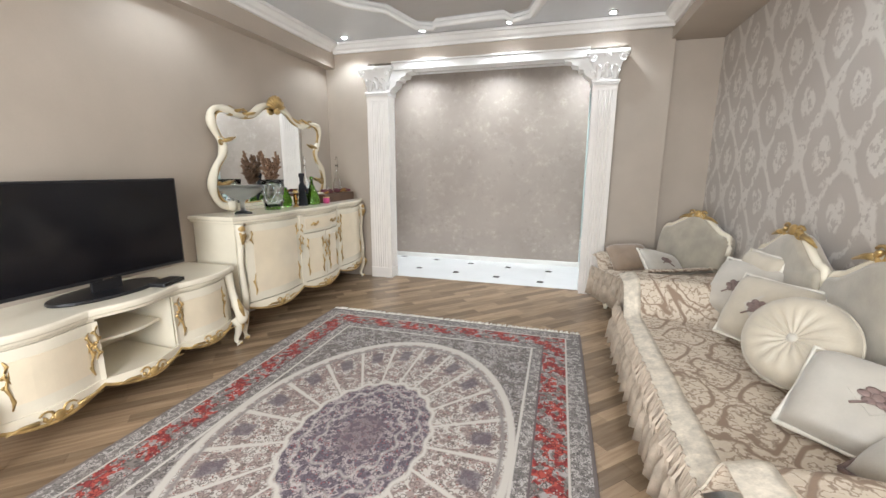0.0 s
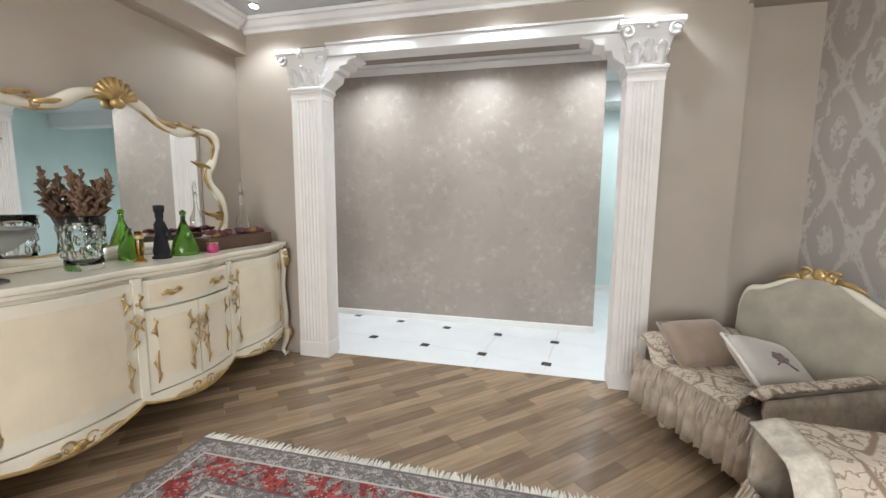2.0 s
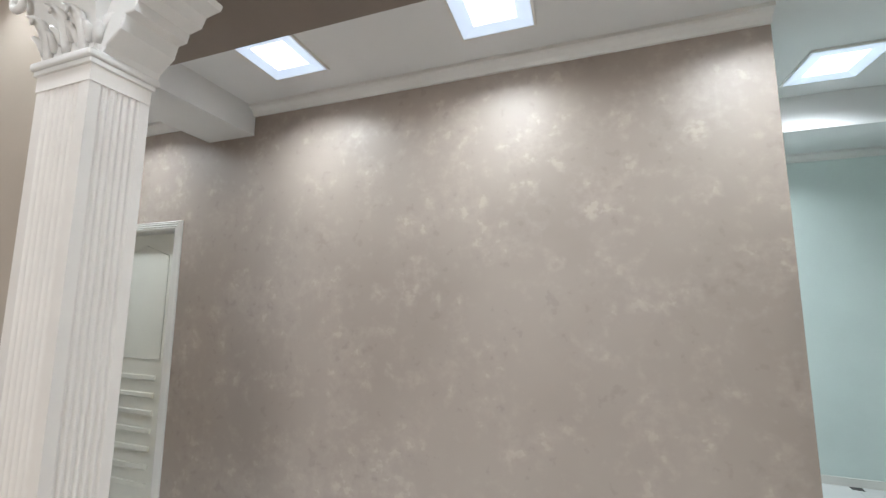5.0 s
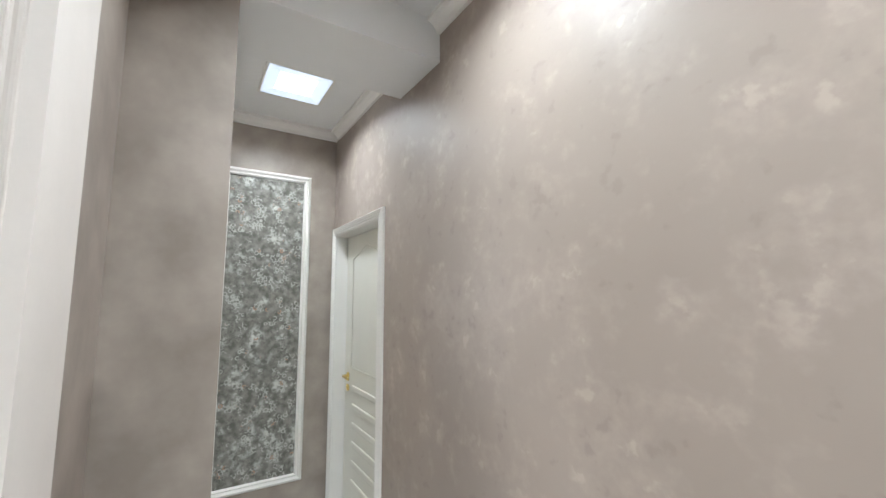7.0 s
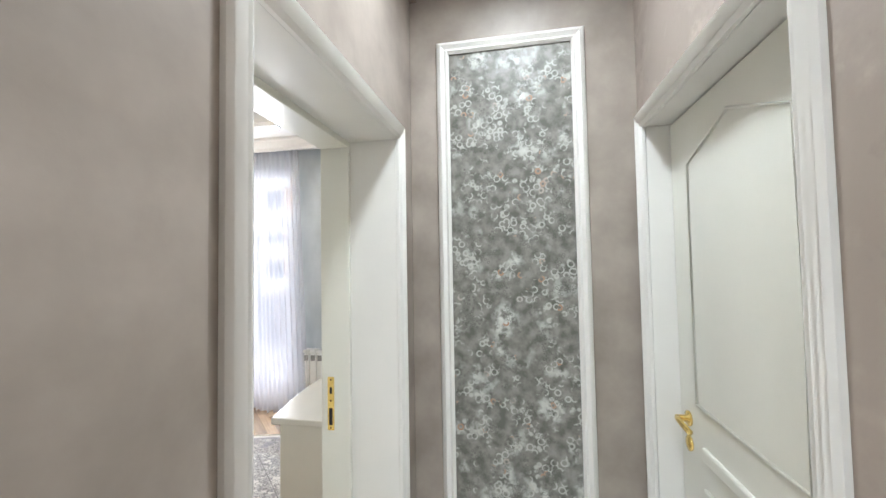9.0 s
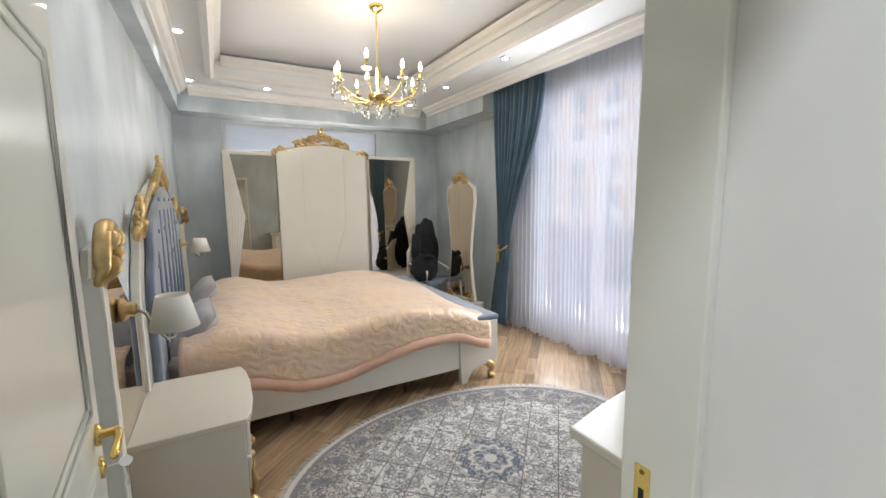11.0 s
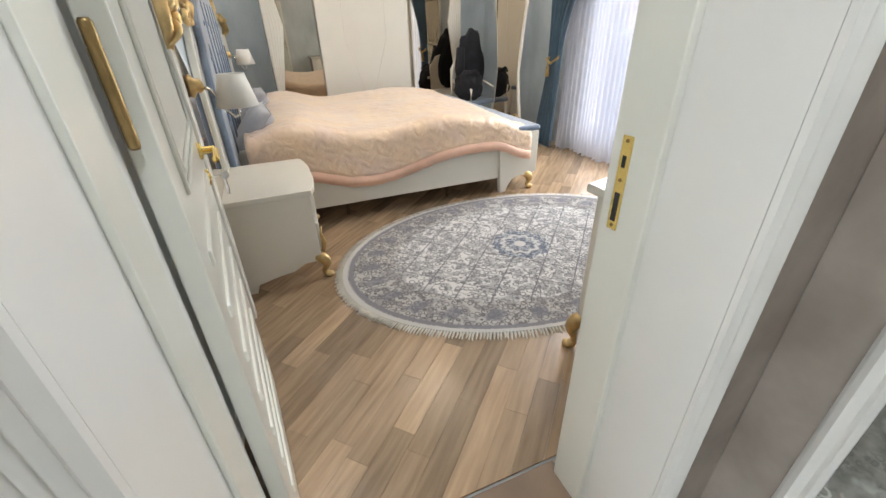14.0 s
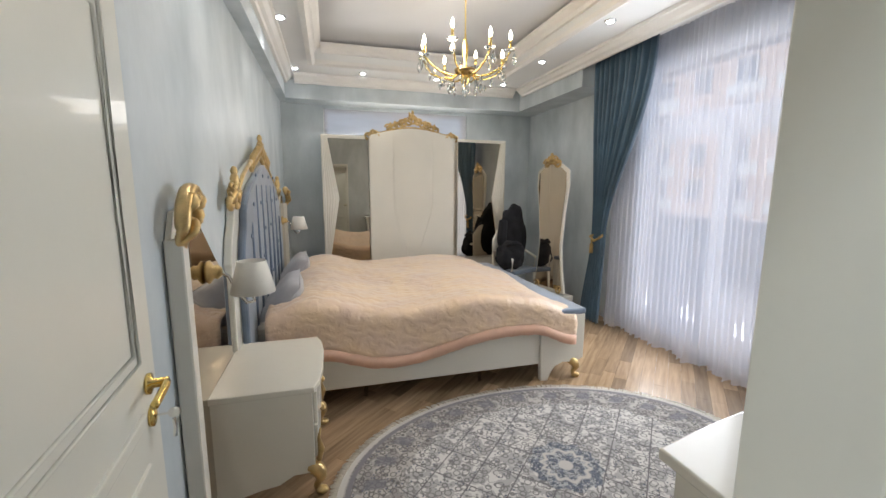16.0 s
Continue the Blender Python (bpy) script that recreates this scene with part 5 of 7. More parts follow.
def throw_height(x, y):
    z = 0.475 + 0.225 * smooth_step(2.92, 3.10, y) + 0.225 * (1 - smooth_step(1.16, 1.34, y))
    z -= 0.03 * (1 - smooth_step(0.48, 0.58, x))
    z += 0.006 * noise.noise(Vector((x * 7, y * 5, 0)))
    return z


th = thing("sofa_throw", "patterned brocade throw with gathered skirt over the sofa", "throw")
part("cloth", throw_sheet(0.50, 1.36, 0.94, 3.31, throw_height, 26, 96), BROCADE, th, "woven beige and brown brocade", smooth=True)
part("border", throw_sheet(0.492, 0.60, 0.935, 3.315, lambda x, y: throw_height(max(x, 0.5), y) + 0.004, 4, 96, 0.006), mat("lace_border", (0.60, 0.53, 0.43), 0.75, 0, 0.2, 24, 0.2, 0.5, 90), th, "pale woven border band", smooth=True)
part("skirt", gather(0.505, 0.96, 3.30, 0.45, 0.16, 150), FRINGE, th, "gathered taupe skirt", smooth=True)
part("fringe", strands(0.495, 0.96, 3.30, 0.455, 0.15, 200), FRINGE, th, "twisted taupe fringe", kind="stuff")
part("end_skirt", moved(gather(0.0, -0.42, 0.42, 0.66, 0.15, 40), Matrix.Translation((0.93, 3.305, 0)) @ Matrix.Rotation(radians(-90), 4, "Z")), FRINGE, th, "gathered taupe skirt", smooth=True)


def pillow(w, h, thick, n=16):
    bm = bmesh.new()
    for side in (1, -1):
        g = []
        for i in range(n + 1):
            row = []
            for j in range(n + 1):
                u, v = 2 * i / n - 1, 2 * j / n - 1
                pull = 1 - 0.07 * (u * u * v * v) - 0.05 * (1 - abs(u)) * abs(v) ** 3 - 0.05 * (1 - abs(v)) * abs(u) ** 3
                z = side * thick * ((1 - u ** 4) * (1 - v ** 4)) ** 0.55 * (1 + 0.08 * noise.noise(Vector((u * 2.3, v * 2.3, w * 9))))
                row.append(bm.verts.new((u * w / 2 * pull, v * h / 2 * pull, z)))
            g.append(row)
        for i in range(n):
            for j in range(n):
                bm.faces.new((g[i][j], g[i + 1][j], g[i + 1][j + 1], g[i][j + 1]))
    bmesh.ops.remove_doubles(bm, verts=bm.verts, dist=0.0005)
    return bm


def cushion(label, x, y, z, w, h, thick, rx, ry, rz, material, motif=True, border=None):
    c = thing("cushion", label, "cushion", pose(x, y, z, rx, ry, rz), "cushions on the sofa")
    part("cover", pillow(w, h, thick), material, c, smooth=True)
    edge = [(u * w / 2 * 0.97, v * h / 2 * 0.97, 0) for u, v in [(-1, -1), (-0.5, -0.97), (0, -0.95), (0.5, -0.97), (1, -1), (0.97, -0.5), (0.95, 0), (0.97, 0.5), (1, 1), (0.5, 0.97), (0, 0.95), (-0.5, 0.97), (-1, 1), (-0.97, 0.5), (-0.95, 0), (-0.97, -0.5), (-1, -1)]]
    part("piping", tube(edge, 0.010, 7), border or WHITE_FRINGE, c, "fluffy pale edging", smooth=True)
    if motif:
        d = 0.30 * min(w, h)
        bm = bmesh.new()
        vs = [bm.verts.new((d * a * 0.62, d * b * 0.62, thick * 0.985)) for a, b in ((1, 0), (0.5, 0.5), (0, 1), (-0.5, 0.5), (-1, 0), (-0.5, -0.5), (0, -1), (0.5, -0.5))]
        bm.faces.new(vs)
        ex = bmesh.ops.extrude_face_region(bm, geom=bm.faces[:])
        for v in ex["geom"]:
            if isinstance(v, bmesh.types.BMVert):
                v.co.z = thick * 1.012
        part("patch", bm, WHITE_SATIN, c, "ivory satin diamond patch")
        fl = bmesh.new()
        for i in range(6):
            a = i * math.pi / 3
            merge(fl, ball(0.035 * math.cos(a), 0.028 * math.sin(a), thick * 1.04, 0.022, 0.016, 0.004, 8))
        merge(fl, ball(0, 0, thick * 1.045, 0.02, 0.02, 0.005, 8), tube([(0.02, -0.03, thick * 1.04), (0.06, -0.07, thick * 1.03)], 0.005, 5), tube([(-0.02, -0.03, thick * 1.04), (-0.06, -0.06, thick * 1.03)], 0.005, 5))
        part("embroidery", fl, EMBROID, c, "grey brown embroidered flowers", smooth=True)
    return c


EMBROID = mat("grey_brown_embroidery", (0.19, 0.13, 0.115), 0.6, 0, 0.25, 30, 0.1, 0.3, 150)
cushion("grey satin square cushion with brown embroidery", 1.20, 2.98, 0.70, 0.45, 0.41, 0.085, 62, 0, -62, WHITE_SATIN)
cushion("cream velvet cushion with embroidered ivory diamond", 1.16, 2.55, 0.69, 0.45, 0.41, 0.10, 60, 0, -58, CUSHION)
cushion("cream satin cushion with embroidered flowers lying askew", 1.16, 1.72, 0.60, 0.47, 0.43, 0.10, 32, 6, -38, WHITE_SATIN)
cushion("ivory satin cushion with brown fur corners", 1.20, 1.38, 0.60, 0.43, 0.41, 0.09, 28, -4, -70, WHITE_SATIN, False, EMBROID)
cushion("grey satin cushion propped against the sofa back", 1.28, 3.02, 0.80, 0.36, 0.32, 0.07, 70, 0, -80, CUSHION)
# round pleated cushion
c = thing("round_cushion", "round pleated cream velvet cushion with centre button", "cushion", pose(1.10, 2.12, 0.70, 58, 0, -52), "cushions on the sofa")
prof = [(0.0, 0.055), (0.03, 0.062), (0.09, 0.088), (0.15, 0.09), (0.195, 0.068), (0.215, 0.03), (0.22, 0.0), (0.215, -0.03), (0.195, -0.068), (0.15, -0.09), (0.0, -0.07)]
bm = lathe(prof, 64)
for v in bm.verts:
    r = math.hypot(v.co.x, v.co.y)
    if r > 0.01:
        a = math.atan2(v.co.y, v.co.x)
        v.co.z *= 1 + 0.11 * math.sin(a * 16) * math.exp(-((r - 0.06) / 0.07) ** 2)
part("cover", bm, CUSHION, c, smooth=True)
part("button", ball(0, 0, 0.058, 0.024, 0.024, 0.014), WHITE_SATIN, c, "satin covered button", smooth=True)
part("piping", tube([(0.221 * math.cos(a), 0.221 * math.sin(a), 0) for a in [2 * math.pi * i / 40 for i in range(41)]], 0.006, 6), CUSHION, c, smooth=True)


# ---- armchair with throw ----
t = thing("armchair", "beige velvet armchair with carved cream and gilt back", "armchair", pose(0.95, 4.32, 0, 0, 0, 24))
part("seat", box(-0.38, 0.36, -0.36, 0.36, 0.14, 0.44, 0.05, 3), VELVET, t, "beige velvet seat")
carved_back(t, -0.44, 0.44, 0.27, 0.36, 1.03, 0.12)
for f in (-1, 1):
    part("armrest", box(-0.30, 0.34, f * 0.36 - 0.05, f * 0.36 + 0.05, 0.2, 0.58, 0.045, 3), VELVET, t, "padded velvet armrest", smooth=False)
    for xx in (-0.3, 0.3):
        part("leg", lathe([(0.0, 0), (0.02, 0), (0.03, 0.05), (0.025, 0.09), (0.04, 0.15), (0, 0.15)], 12), CREAM, t, "turned cream foot", smooth=True).location = (xx, f * 0.3, 0)
a = thing("armchair_throw", "patterned brocade throw with taupe fringe on the armchair", "throw", pose(0.95, 4.32, 0, 0, 0, 24))
part("cloth", throw_sheet(-0.42, 0.30, -0.44, 0.44, lambda x, y: 0.455 + 0.15 * smooth_step(0.27, 0.36, abs(y)) - 0.03 * (1 - smooth_step(-0.42, -0.34, x)) + 0.004 * noise.noise(Vector((x * 9, y * 9, 3))), 18, 24), BROCADE, a, "woven beige and brown brocade", smooth=True)
part("skirt", gather(-0.41, -0.44, 0.44, 0.45, 0.15, 44), FRINGE, a, "gathered taupe skirt", smooth=True)
part("side_skirt", moved(gather(0.0, -0.36, 0.36, 0.57, 0.15, 36), Matrix.Translation((-0.05, -0.44, 0)) @ Matrix.Rotation(radians(90), 4, "Z")), FRINGE, a, "gathered taupe skirt", smooth=True)
part("fringe", strands(-0.425, -0.44, 0.44, 0.45, 0.17, 60), FRINGE, a, "twisted taupe fringe", kind="stuff")
cushion("small grey satin cushion with brown embroidery on the armchair", 1.0, 4.22, 0.57, 0.42, 0.38, 0.07, 30, 14, 20, WHITE_SATIN)
BROWN_VELVET = mat("brown_velvet", (0.30, 0.215, 0.15), 0.6, 0, 0.14, 7, 0.06, 0.2, 120, sheen=0.5)
cushion("soft brown velvet cushion leaning on the armrest", 0.76, 4.56, 0.56, 0.46, 0.34, 0.085, 42, 0, 24, BROWN_VELVET, False, BROWN_VELVET)


# ---- things on the sideboard ----
def turned(name, label, category, prof, material, x, y, z, n=20, parts=()):
    o = thing(name, label, category, pose(x, y, z))
    part("body", lathe(prof, n), material, o, smooth=True)
    for pn, pf, pm, pl in parts:
        part(pn, lathe(pf, n), pm, o, pl, smooth=True)
    return o


ZT = 1.082
turned("glass_bowl", "large frosted glass bowl on a stem", "bowl", [(0.0, 0.0), (0.075, 0.0), (0.07, 0.012), (0.02, 0.03), (0.018, 0.10), (0.03, 0.12), (0.10, 0.15), (0.17, 0.21), (0.185, 0.25), (0.178, 0.25), (0.16, 0.215), (0.09, 0.16), (0.0, 0.135)], FROST, -2.72, 2.96, ZT, 32)
vase = turned("crystal_vase", "tall cut crystal vase with an etched pattern", "vase", [(0.0, 0.0), (0.085, 0.0), (0.088, 0.02), (0.085, 0.10), (0.095, 0.22), (0.112, 0.29), (0.104, 0.29), (0.088, 0.22), (0.078, 0.10), (0.078, 0.03), (0.0, 0.025)], CRYSTAL, -2.72, 3.37, ZT, 24)
cut = bmesh.new()
for i in range(12):
    for j in range(3):
        a = 2 * math.pi * (i + 0.5 * (j % 2)) / 12
        merge(cut, ball((0.087 + 0.004 * j) * math.cos(a), (0.087 + 0.004 * j) * math.sin(a), 0.09 + 0.07 * j, 0.014, 0.014, 0.025, 6))
part("cut_pattern", cut, CRYSTAL, vase, "raised cut diamonds")
turned("amber_vase", "small amber glass vase with gold rings", "vase", [(0.0, 0), (0.035, 0), (0.03, 0.012), (0.014, 0.03), (0.022, 0.06), (0.024, 0.11), (0.016, 0.15), (0.024, 0.19), (0.02, 0.19), (0.0, 0.17)], AMBER_GLASS, -2.66, 3.64, ZT, 16, [("ring", [(0.018, 0.145), (0.026, 0.15), (0.026, 0.165), (0.018, 0.17)], GOLD, "gold ring"), ("foot_ring", [(0.0, 0.001), (0.037, 0.001), (0.037, 0.008), (0.0, 0.009)], GOLD, "gold foot")])
fg = merge(lathe([(0.0, 0), (0.055, 0), (0.055, 0.012), (0.045, 0.015), (0.05, 0.05), (0.03, 0.16), (0.036, 0.22), (0.02, 0.25), (0.024, 0.27), (0.024, 0.30), (0.03, 0.305), (0.032, 0.345), (0.0, 0.35)], 16), tube([(0.03, 0.0, 0.22), (0.05, 0.02, 0.16), (0.035, 0.03, 0.13)], 0.012, 6), tube([(-0.03, 0.0, 0.22), (-0.05, 0.02, 0.16), (-0.035, 0.03, 0.13)], 0.012, 6))
tagged(part("figurine", fg, BLACK_CLOTH, smooth=True), "small standing figurine in a long black coat", "figurine").location = (-2.70, 3.82, ZT)
gb = turned("glass_bottle", "green glass bottle with a slim neck and stopper", "bottle", [(0.0, 0), (0.085, 0), (0.09, 0.02), (0.07, 0.10), (0.03, 0.20), (0.016, 0.24), (0.016, 0.27), (0.0, 0.27)], GREEN_GLASS, -2.70, 4.0, ZT, 24, [("stopper", [(0.0, 0.27), (0.02, 0.275), (0.022, 0.30), (0.0, 0.315)], GREEN_GLASS, "green stopper")])
turned("glass_bottle", "low green glass decanter behind the figurine", "bottle", [(0.0, 0), (0.06, 0), (0.065, 0.06), (0.04, 0.13), (0.015, 0.17), (0.018, 0.2), (0.0, 0.2)], GREEN_GLASS, -2.84, 3.72, ZT, 20)
dc = turned("crystal_decanter", "clear glass decanter with tall stopper", "decanter", [(0.0, 0), (0.05, 0), (0.055, 0.03), (0.05, 0.12), (0.02, 0.20), (0.014, 0.30), (0.02, 0.33), (0.0, 0.33)], CLEAR, -2.74, 4.62, ZT + 0.10, 20, [("stopper", [(0.0, 0.33), (0.012, 0.335), (0.022, 0.38), (0.008, 0.44), (0.0, 0.45)], CLEAR, "glass stopper")])
tray_ = thing("wooden_tray", "dark wooden tray heaped with dried flowers", "tray", pose(-2.72, 4.50, ZT))
part("tray_base", box(-0.08, 0.08, -0.34, 0.36, 0.0, 0.10, 0.008), mat("dark_walnut", (0.09, 0.045, 0.025), 0.4, 0, 0.2, 9, 0.1, 0.1, 60), tray_, "dark walnut box")
BERRY = mat("dried_burgundy_petals", (0.12, 0.03, 0.04), 0.8, 0, 0.35, 20, 0.2, 0.4, 90)
for i in range(26):
    px, py = random.uniform(-0.07, 0.07), random.uniform(-0.33, 0.33)
    bm = bmesh.new()
    for k in range(5):
        aa = 2 * math.pi * k / 5 + i
        merge(bm, ball(0.016 * math.cos(aa), 0.016 * math.sin(aa), 0.006 * (k % 2), 0.017, 0.011, 0.014, 6))
    part("dried_flower", moved(bm, Matrix.Translation((px, py, 0.115 + random.uniform(0, 0.02)))), BERRY if i % 4 else mat("dried_ochre_petals", (0.30, 0.15, 0.04), 0.8), tray_, "dried burgundy flower")
PINK = mat("pink_candle_wax", (0.45, 0.05, 0.16), 0.4)
turned("pink_pot", "small magenta glass candle pot", "candle", [(0.0, 0), (0.035, 0), (0.04, 0.03), (0.035, 0.065), (0.0, 0.065)], PINK, -2.62, 4.16, ZT, 16, [("rim", [(0.034, 0.062), (0.038, 0.064), (0.038, 0.072), (0.03, 0.07)], GOLD, "gold rim")])
t = thing("napkin_fan", "folded white cloth ornament on the sideboard", "ornament", pose(-2.76, 4.22, ZT))
for i in range(7):
    part("fold", tube([(0, 0, 0.01), (0.0, 0.08 + 0.02 * i, 0.035 + 0.008 * i), (0.0, 0.16 + 0.01 * i, 0.05 + 0.02 * i)], [0.004, 0.012, 0.008], 6), WHITE_SATIN, t, smooth=True)

FEATHER = mat("dried_pampas", (0.17, 0.095, 0.055), 0.9, 0, 0.3, 18, 0.2, 0.4, 120)
pv = turned("flower_vase", "slim glass vase with brown dried pampas plumes", "vase", [(0.0, 0), (0.035, 0), (0.04, 0.04), (0.025, 0.14), (0.03, 0.22), (0.026, 0.22), (0.02, 0.14), (0.0, 0.02)], GREEN_GLASS, -2.86, 3.52, ZT, 16)
for i in range(7):
    a, h = i * 0.9, 0.42 + 0.035 * (i % 3)
    dx, dy = 0.05 * math.cos(a), 0.10 * math.sin(a) + 0.02
    bm = tube([(0, 0, 0.1), (dx * 0.4, dy * 0.4, 0.26), (dx, dy, h)], 0.003, 5)
    for k in range(16):
        q = k / 15
        cx, cy, cz = dx * (0.4 + 0.7 * q), dy * (0.4 + 0.7 * q), 0.24 + (h - 0.2) * q
        w = 0.034 * math.sin(math.pi * min(1, 0.15 + q * 0.85)) + 0.006
        merge(bm, tube([(cx, cy, cz), (cx + w * math.cos(k * 2.4), cy + w * math.sin(k * 2.4), cz + 0.04), (cx + 1.5 * w * math.cos(k * 2.4), cy + 1.5 * w * math.sin(k * 2.4), cz + 0.035)], [0.008, 0.012, 0.003], 5))
    part("plume", bm, FEATHER, pv, "feathery brown plume")


# ---- bedroom ----
LACQUER = mat("ivory_bedroom_lacquer", (0.78, 0.75, 0.67), 0.25, 0, 0.02, 3, 0.01, 0.02, 80, coat=0.35)


def gilt_foot(t, x, y, h, dx, dy):
    """A gilded scrolled foot."""
    pts = spline([(x - 0.08 * dx, y - 0.08 * dy, h * 0.98), (x, y, h * 0.92), (x + 0.035 * dx, y + 0.035 * dy, h * 0.62), (x + 0.01 * dx, y + 0.01 * dy, h * 0.3), (x + 0.03 * dx, y + 0.03 * dy, 0.016)], 5)
    f = part("foot", tube(pts, [0.018 + 0.018 * math.sin(math.pi * min(1, i / 13)) + 0.006 * (i > 17) for i in range(len(pts))], 9), GOLD, t, "gilded curved foot", smooth=True)
    part("foot_toe", ball(x + 0.045 * dx, y + 0.045 * dy, 0.02, 0.028, 0.028, 0.02), GOLD, f, "gilded toe", smooth=True)
    part("foot_scroll", tube([(x - 0.1 * dx, y - 0.1 * dy + 0.012, h), (x - 0.02 * dx, y - 0.02 * dy + 0.012, h * 0.8), (x + 0.03 * dx, y + 0.03 * dy, h * 0.75)], [0.006, 0.014, 0.006], 7), GOLD, f, "gilded scroll", smooth=True)


def crest(parent, name, x, y, z, w, h, axis, seed, material=GOLD):
    """A cluster of gilded leaves and scrolls; axis 'x' or 'y': the way it spreads."""
    rng = random.Random(seed)
    bm = bmesh.new()
    n = max(4, int(w / 0.06))
    for i in range(n):
        u = -1 + 2 * (i + 0.5) / n
        zz = z + h * (1 - abs(u)) * 0.5
        f = 1 if u > 0 else -1
        s = moved(leaf_scroll(0.045 + 0.018 * rng.random(), 1.2, 0.019, rng.random() * 3, f), Matrix.Translation((0, 0, zz)))
        merge(s, tube([(0, 0, zz), (-0.03 * f, -0.012, zz + h * 0.25), (-0.05 * f, 0.0, zz + h * 0.4 * (1.1 - abs(u)))], [0.020, 0.026, 0.008], 7))
        moved(s, Matrix.Translation((u * w / 2, 0, 0)))
        merge(bm, s)
    merge(bm, ball(0, -0.01, z + h * 0.72, 0.03, 0.025, 0.04), ball(0, -0.01, z + h * 0.92, 0.02, 0.02, 0.03))
    moved(bm, Matrix.Translation((x, y, 0)) @ (Matrix.Rotation(radians(-90), 4, "Z") if axis == "y" else Matrix.Identity(4)))
    return part(name, bm, material, parent, "gilded carved crest", smooth=True)


# wardrobe
t = thing("wardrobe", "ivory wardrobe with bronze mirrors and gilded crown", "wardrobe")
y = 0.0
part("body", box(-6.21, -3.71, YS + 0.01, y, 0.06, 2.20, 0.006), LACQUER, t, "ivory lacquered carcass")
part("plinth", box(-6.18, -3.74, YS + 0.03, y - 0.03, 0.0, 0.06), LACQUER, t)
part("drawer", box(-4.29, -3.72, y, y + 0.022, 0.10, 0.55, 0.006), LACQUER, t)
part("drawer", box(-6.20, -5.48, y, y + 0.022, 0.10, 0.55, 0.006), LACQUER, t)
arch = [(-5.465, 0.08), (-4.305, 0.08), (-4.305, 2.20)] + [(-4.305 - 1.16 * i / 12, 2.20 + 0.10 * math.sin(math.pi * i / 12)) for i in range(1, 12)] + [(-5.465, 2.20)]
door = part("centre_door", moved(prism(arch, 0.05, 0.006), Matrix.Translation((0, y + 0.002, 0))), LACQUER, t, "tall ivory centre door")
for pts in ([(-4.62, 0.1), (-4.80, 0.7), (-4.62, 1.25), (-4.62, 2.2)], [(-5.15, 0.1), (-4.97, 0.7), (-5.15, 1.25), (-5.15, 2.2)]):
    part("relief_line", tube([(a, y + 0.053, b) for a, b in pts], 0.004, 5), LACQUER, door)
for f, xo, xi in ((1, -3.715, -4.295), (-1, -6.205, -5.475)):
    ajar = Matrix.Translation((xo, y + 0.004, 0)) @ Matrix.Rotation(radians(7.0 if f < 0 else 0.0), 4, "Z") @ Matrix.Translation((-xo, -y - 0.004, 0))
    leafy = part("mirror_door", moved(box(min(xi, xo), max(xi, xo), y + 0.001, y + 0.018, 0.57, 2.19, 0.003), ajar), LACQUER, t, "ivory door behind the mirror" if f > 0 else "ivory door standing slightly ajar")
    wedge = [(xo, 0.58), (xo - f * 0.06, 0.58), (xo - f * 0.20, 1.40), (xo - f * 0.075, 2.15), (xo, 2.19)]
    part("fluted_side", moved(prism(wedge if f > 0 else wedge[::-1], 0.03, 0.004), ajar @ Matrix.Translation((0, y + 0.020, 0))), LACQUER, leafy, "angled ivory fluted side")
    for k in range(5):
        q = 0.15 + 0.17 * k
        part("flute", moved(tube([(xo - f * 0.06 * q, y + 0.051, 0.60), (xo - f * 0.20 * q, y + 0.051, 1.40), (xo - f * 0.075 * q, y + 0.051, 2.13)], 0.008, 6), ajar), LACQUER, leafy)
    glass_ = [(xi, 0.58), (xo - f * 0.063, 0.58), (xo - f * 0.203, 1.40), (xo - f * 0.078, 2.15), (xi, 2.15)]
    part("mirror", moved(prism(glass_ if f > 0 else glass_[::-1], 0.012), ajar @ Matrix.Translation((0, y + 0.020, 0))), BRONZE_MIRROR, leafy, "bronze tinted mirror")
crest(t, "crown", -4.885, y + 0.03, 2.29, 0.70, 0.24, "x", 3, GOLD_PALE)
crest(t, "crown_end", -4.36, y + 0.03, 2.19, 0.16, 0.07, "x", 4)
crest(t, "crown_end", -5.41, y + 0.03, 2.19, 0.16, 0.07, "x", 5)
part("crown_rail", tube([(-4.32, y + 0.03, 2.22), (-4.5, y + 0.03, 2.25), (-4.65, y + 0.03, 2.30), (-4.885, y + 0.03, 2.32), (-5.12, y + 0.03, 2.30), (-5.27, y + 0.03, 2.25), (-5.45, y + 0.03, 2.22)], 0.012, 7), GOLD, t, "gilded rail", smooth=True)

# bed
YM = 1.65
t = thing("bed", "ivory lacquered double bed with velvet foot bench", "bed")
for f in (-1, 1):
    part("side_rail", box(-5.36, -3.28, YM + f * 1.0 - 0.025, YM + f * 1.0 + 0.025, 0.14, 0.40, 0.006), LACQUER, t, "ivory side rail")
    leg = [(-5.75, 0.16), (-5.66, 0.13), (-5.56, 0.14), (-5.49, 0.11), (-5.45, 0.05), (-5.43, 0.0), (-5.37, 0.0), (-5.35, 0.53), (-5.75, 0.53)]
    part("bench_side", moved(prism(leg, 0.05, 0.006), Matrix.Translation((0, YM + f * 1.02 - 0.025, 0))), LACQUER, t, "shaped ivory bench side")
    gilt_foot(t, -5.66, YM + f * 1.03, 0.15, -0.7, f * 0.4)
part("bench_front", box(-5.75, -5.71, YM - 0.99, YM + 0.99, 0.16, 0.53, 0.006), LACQUER, t)
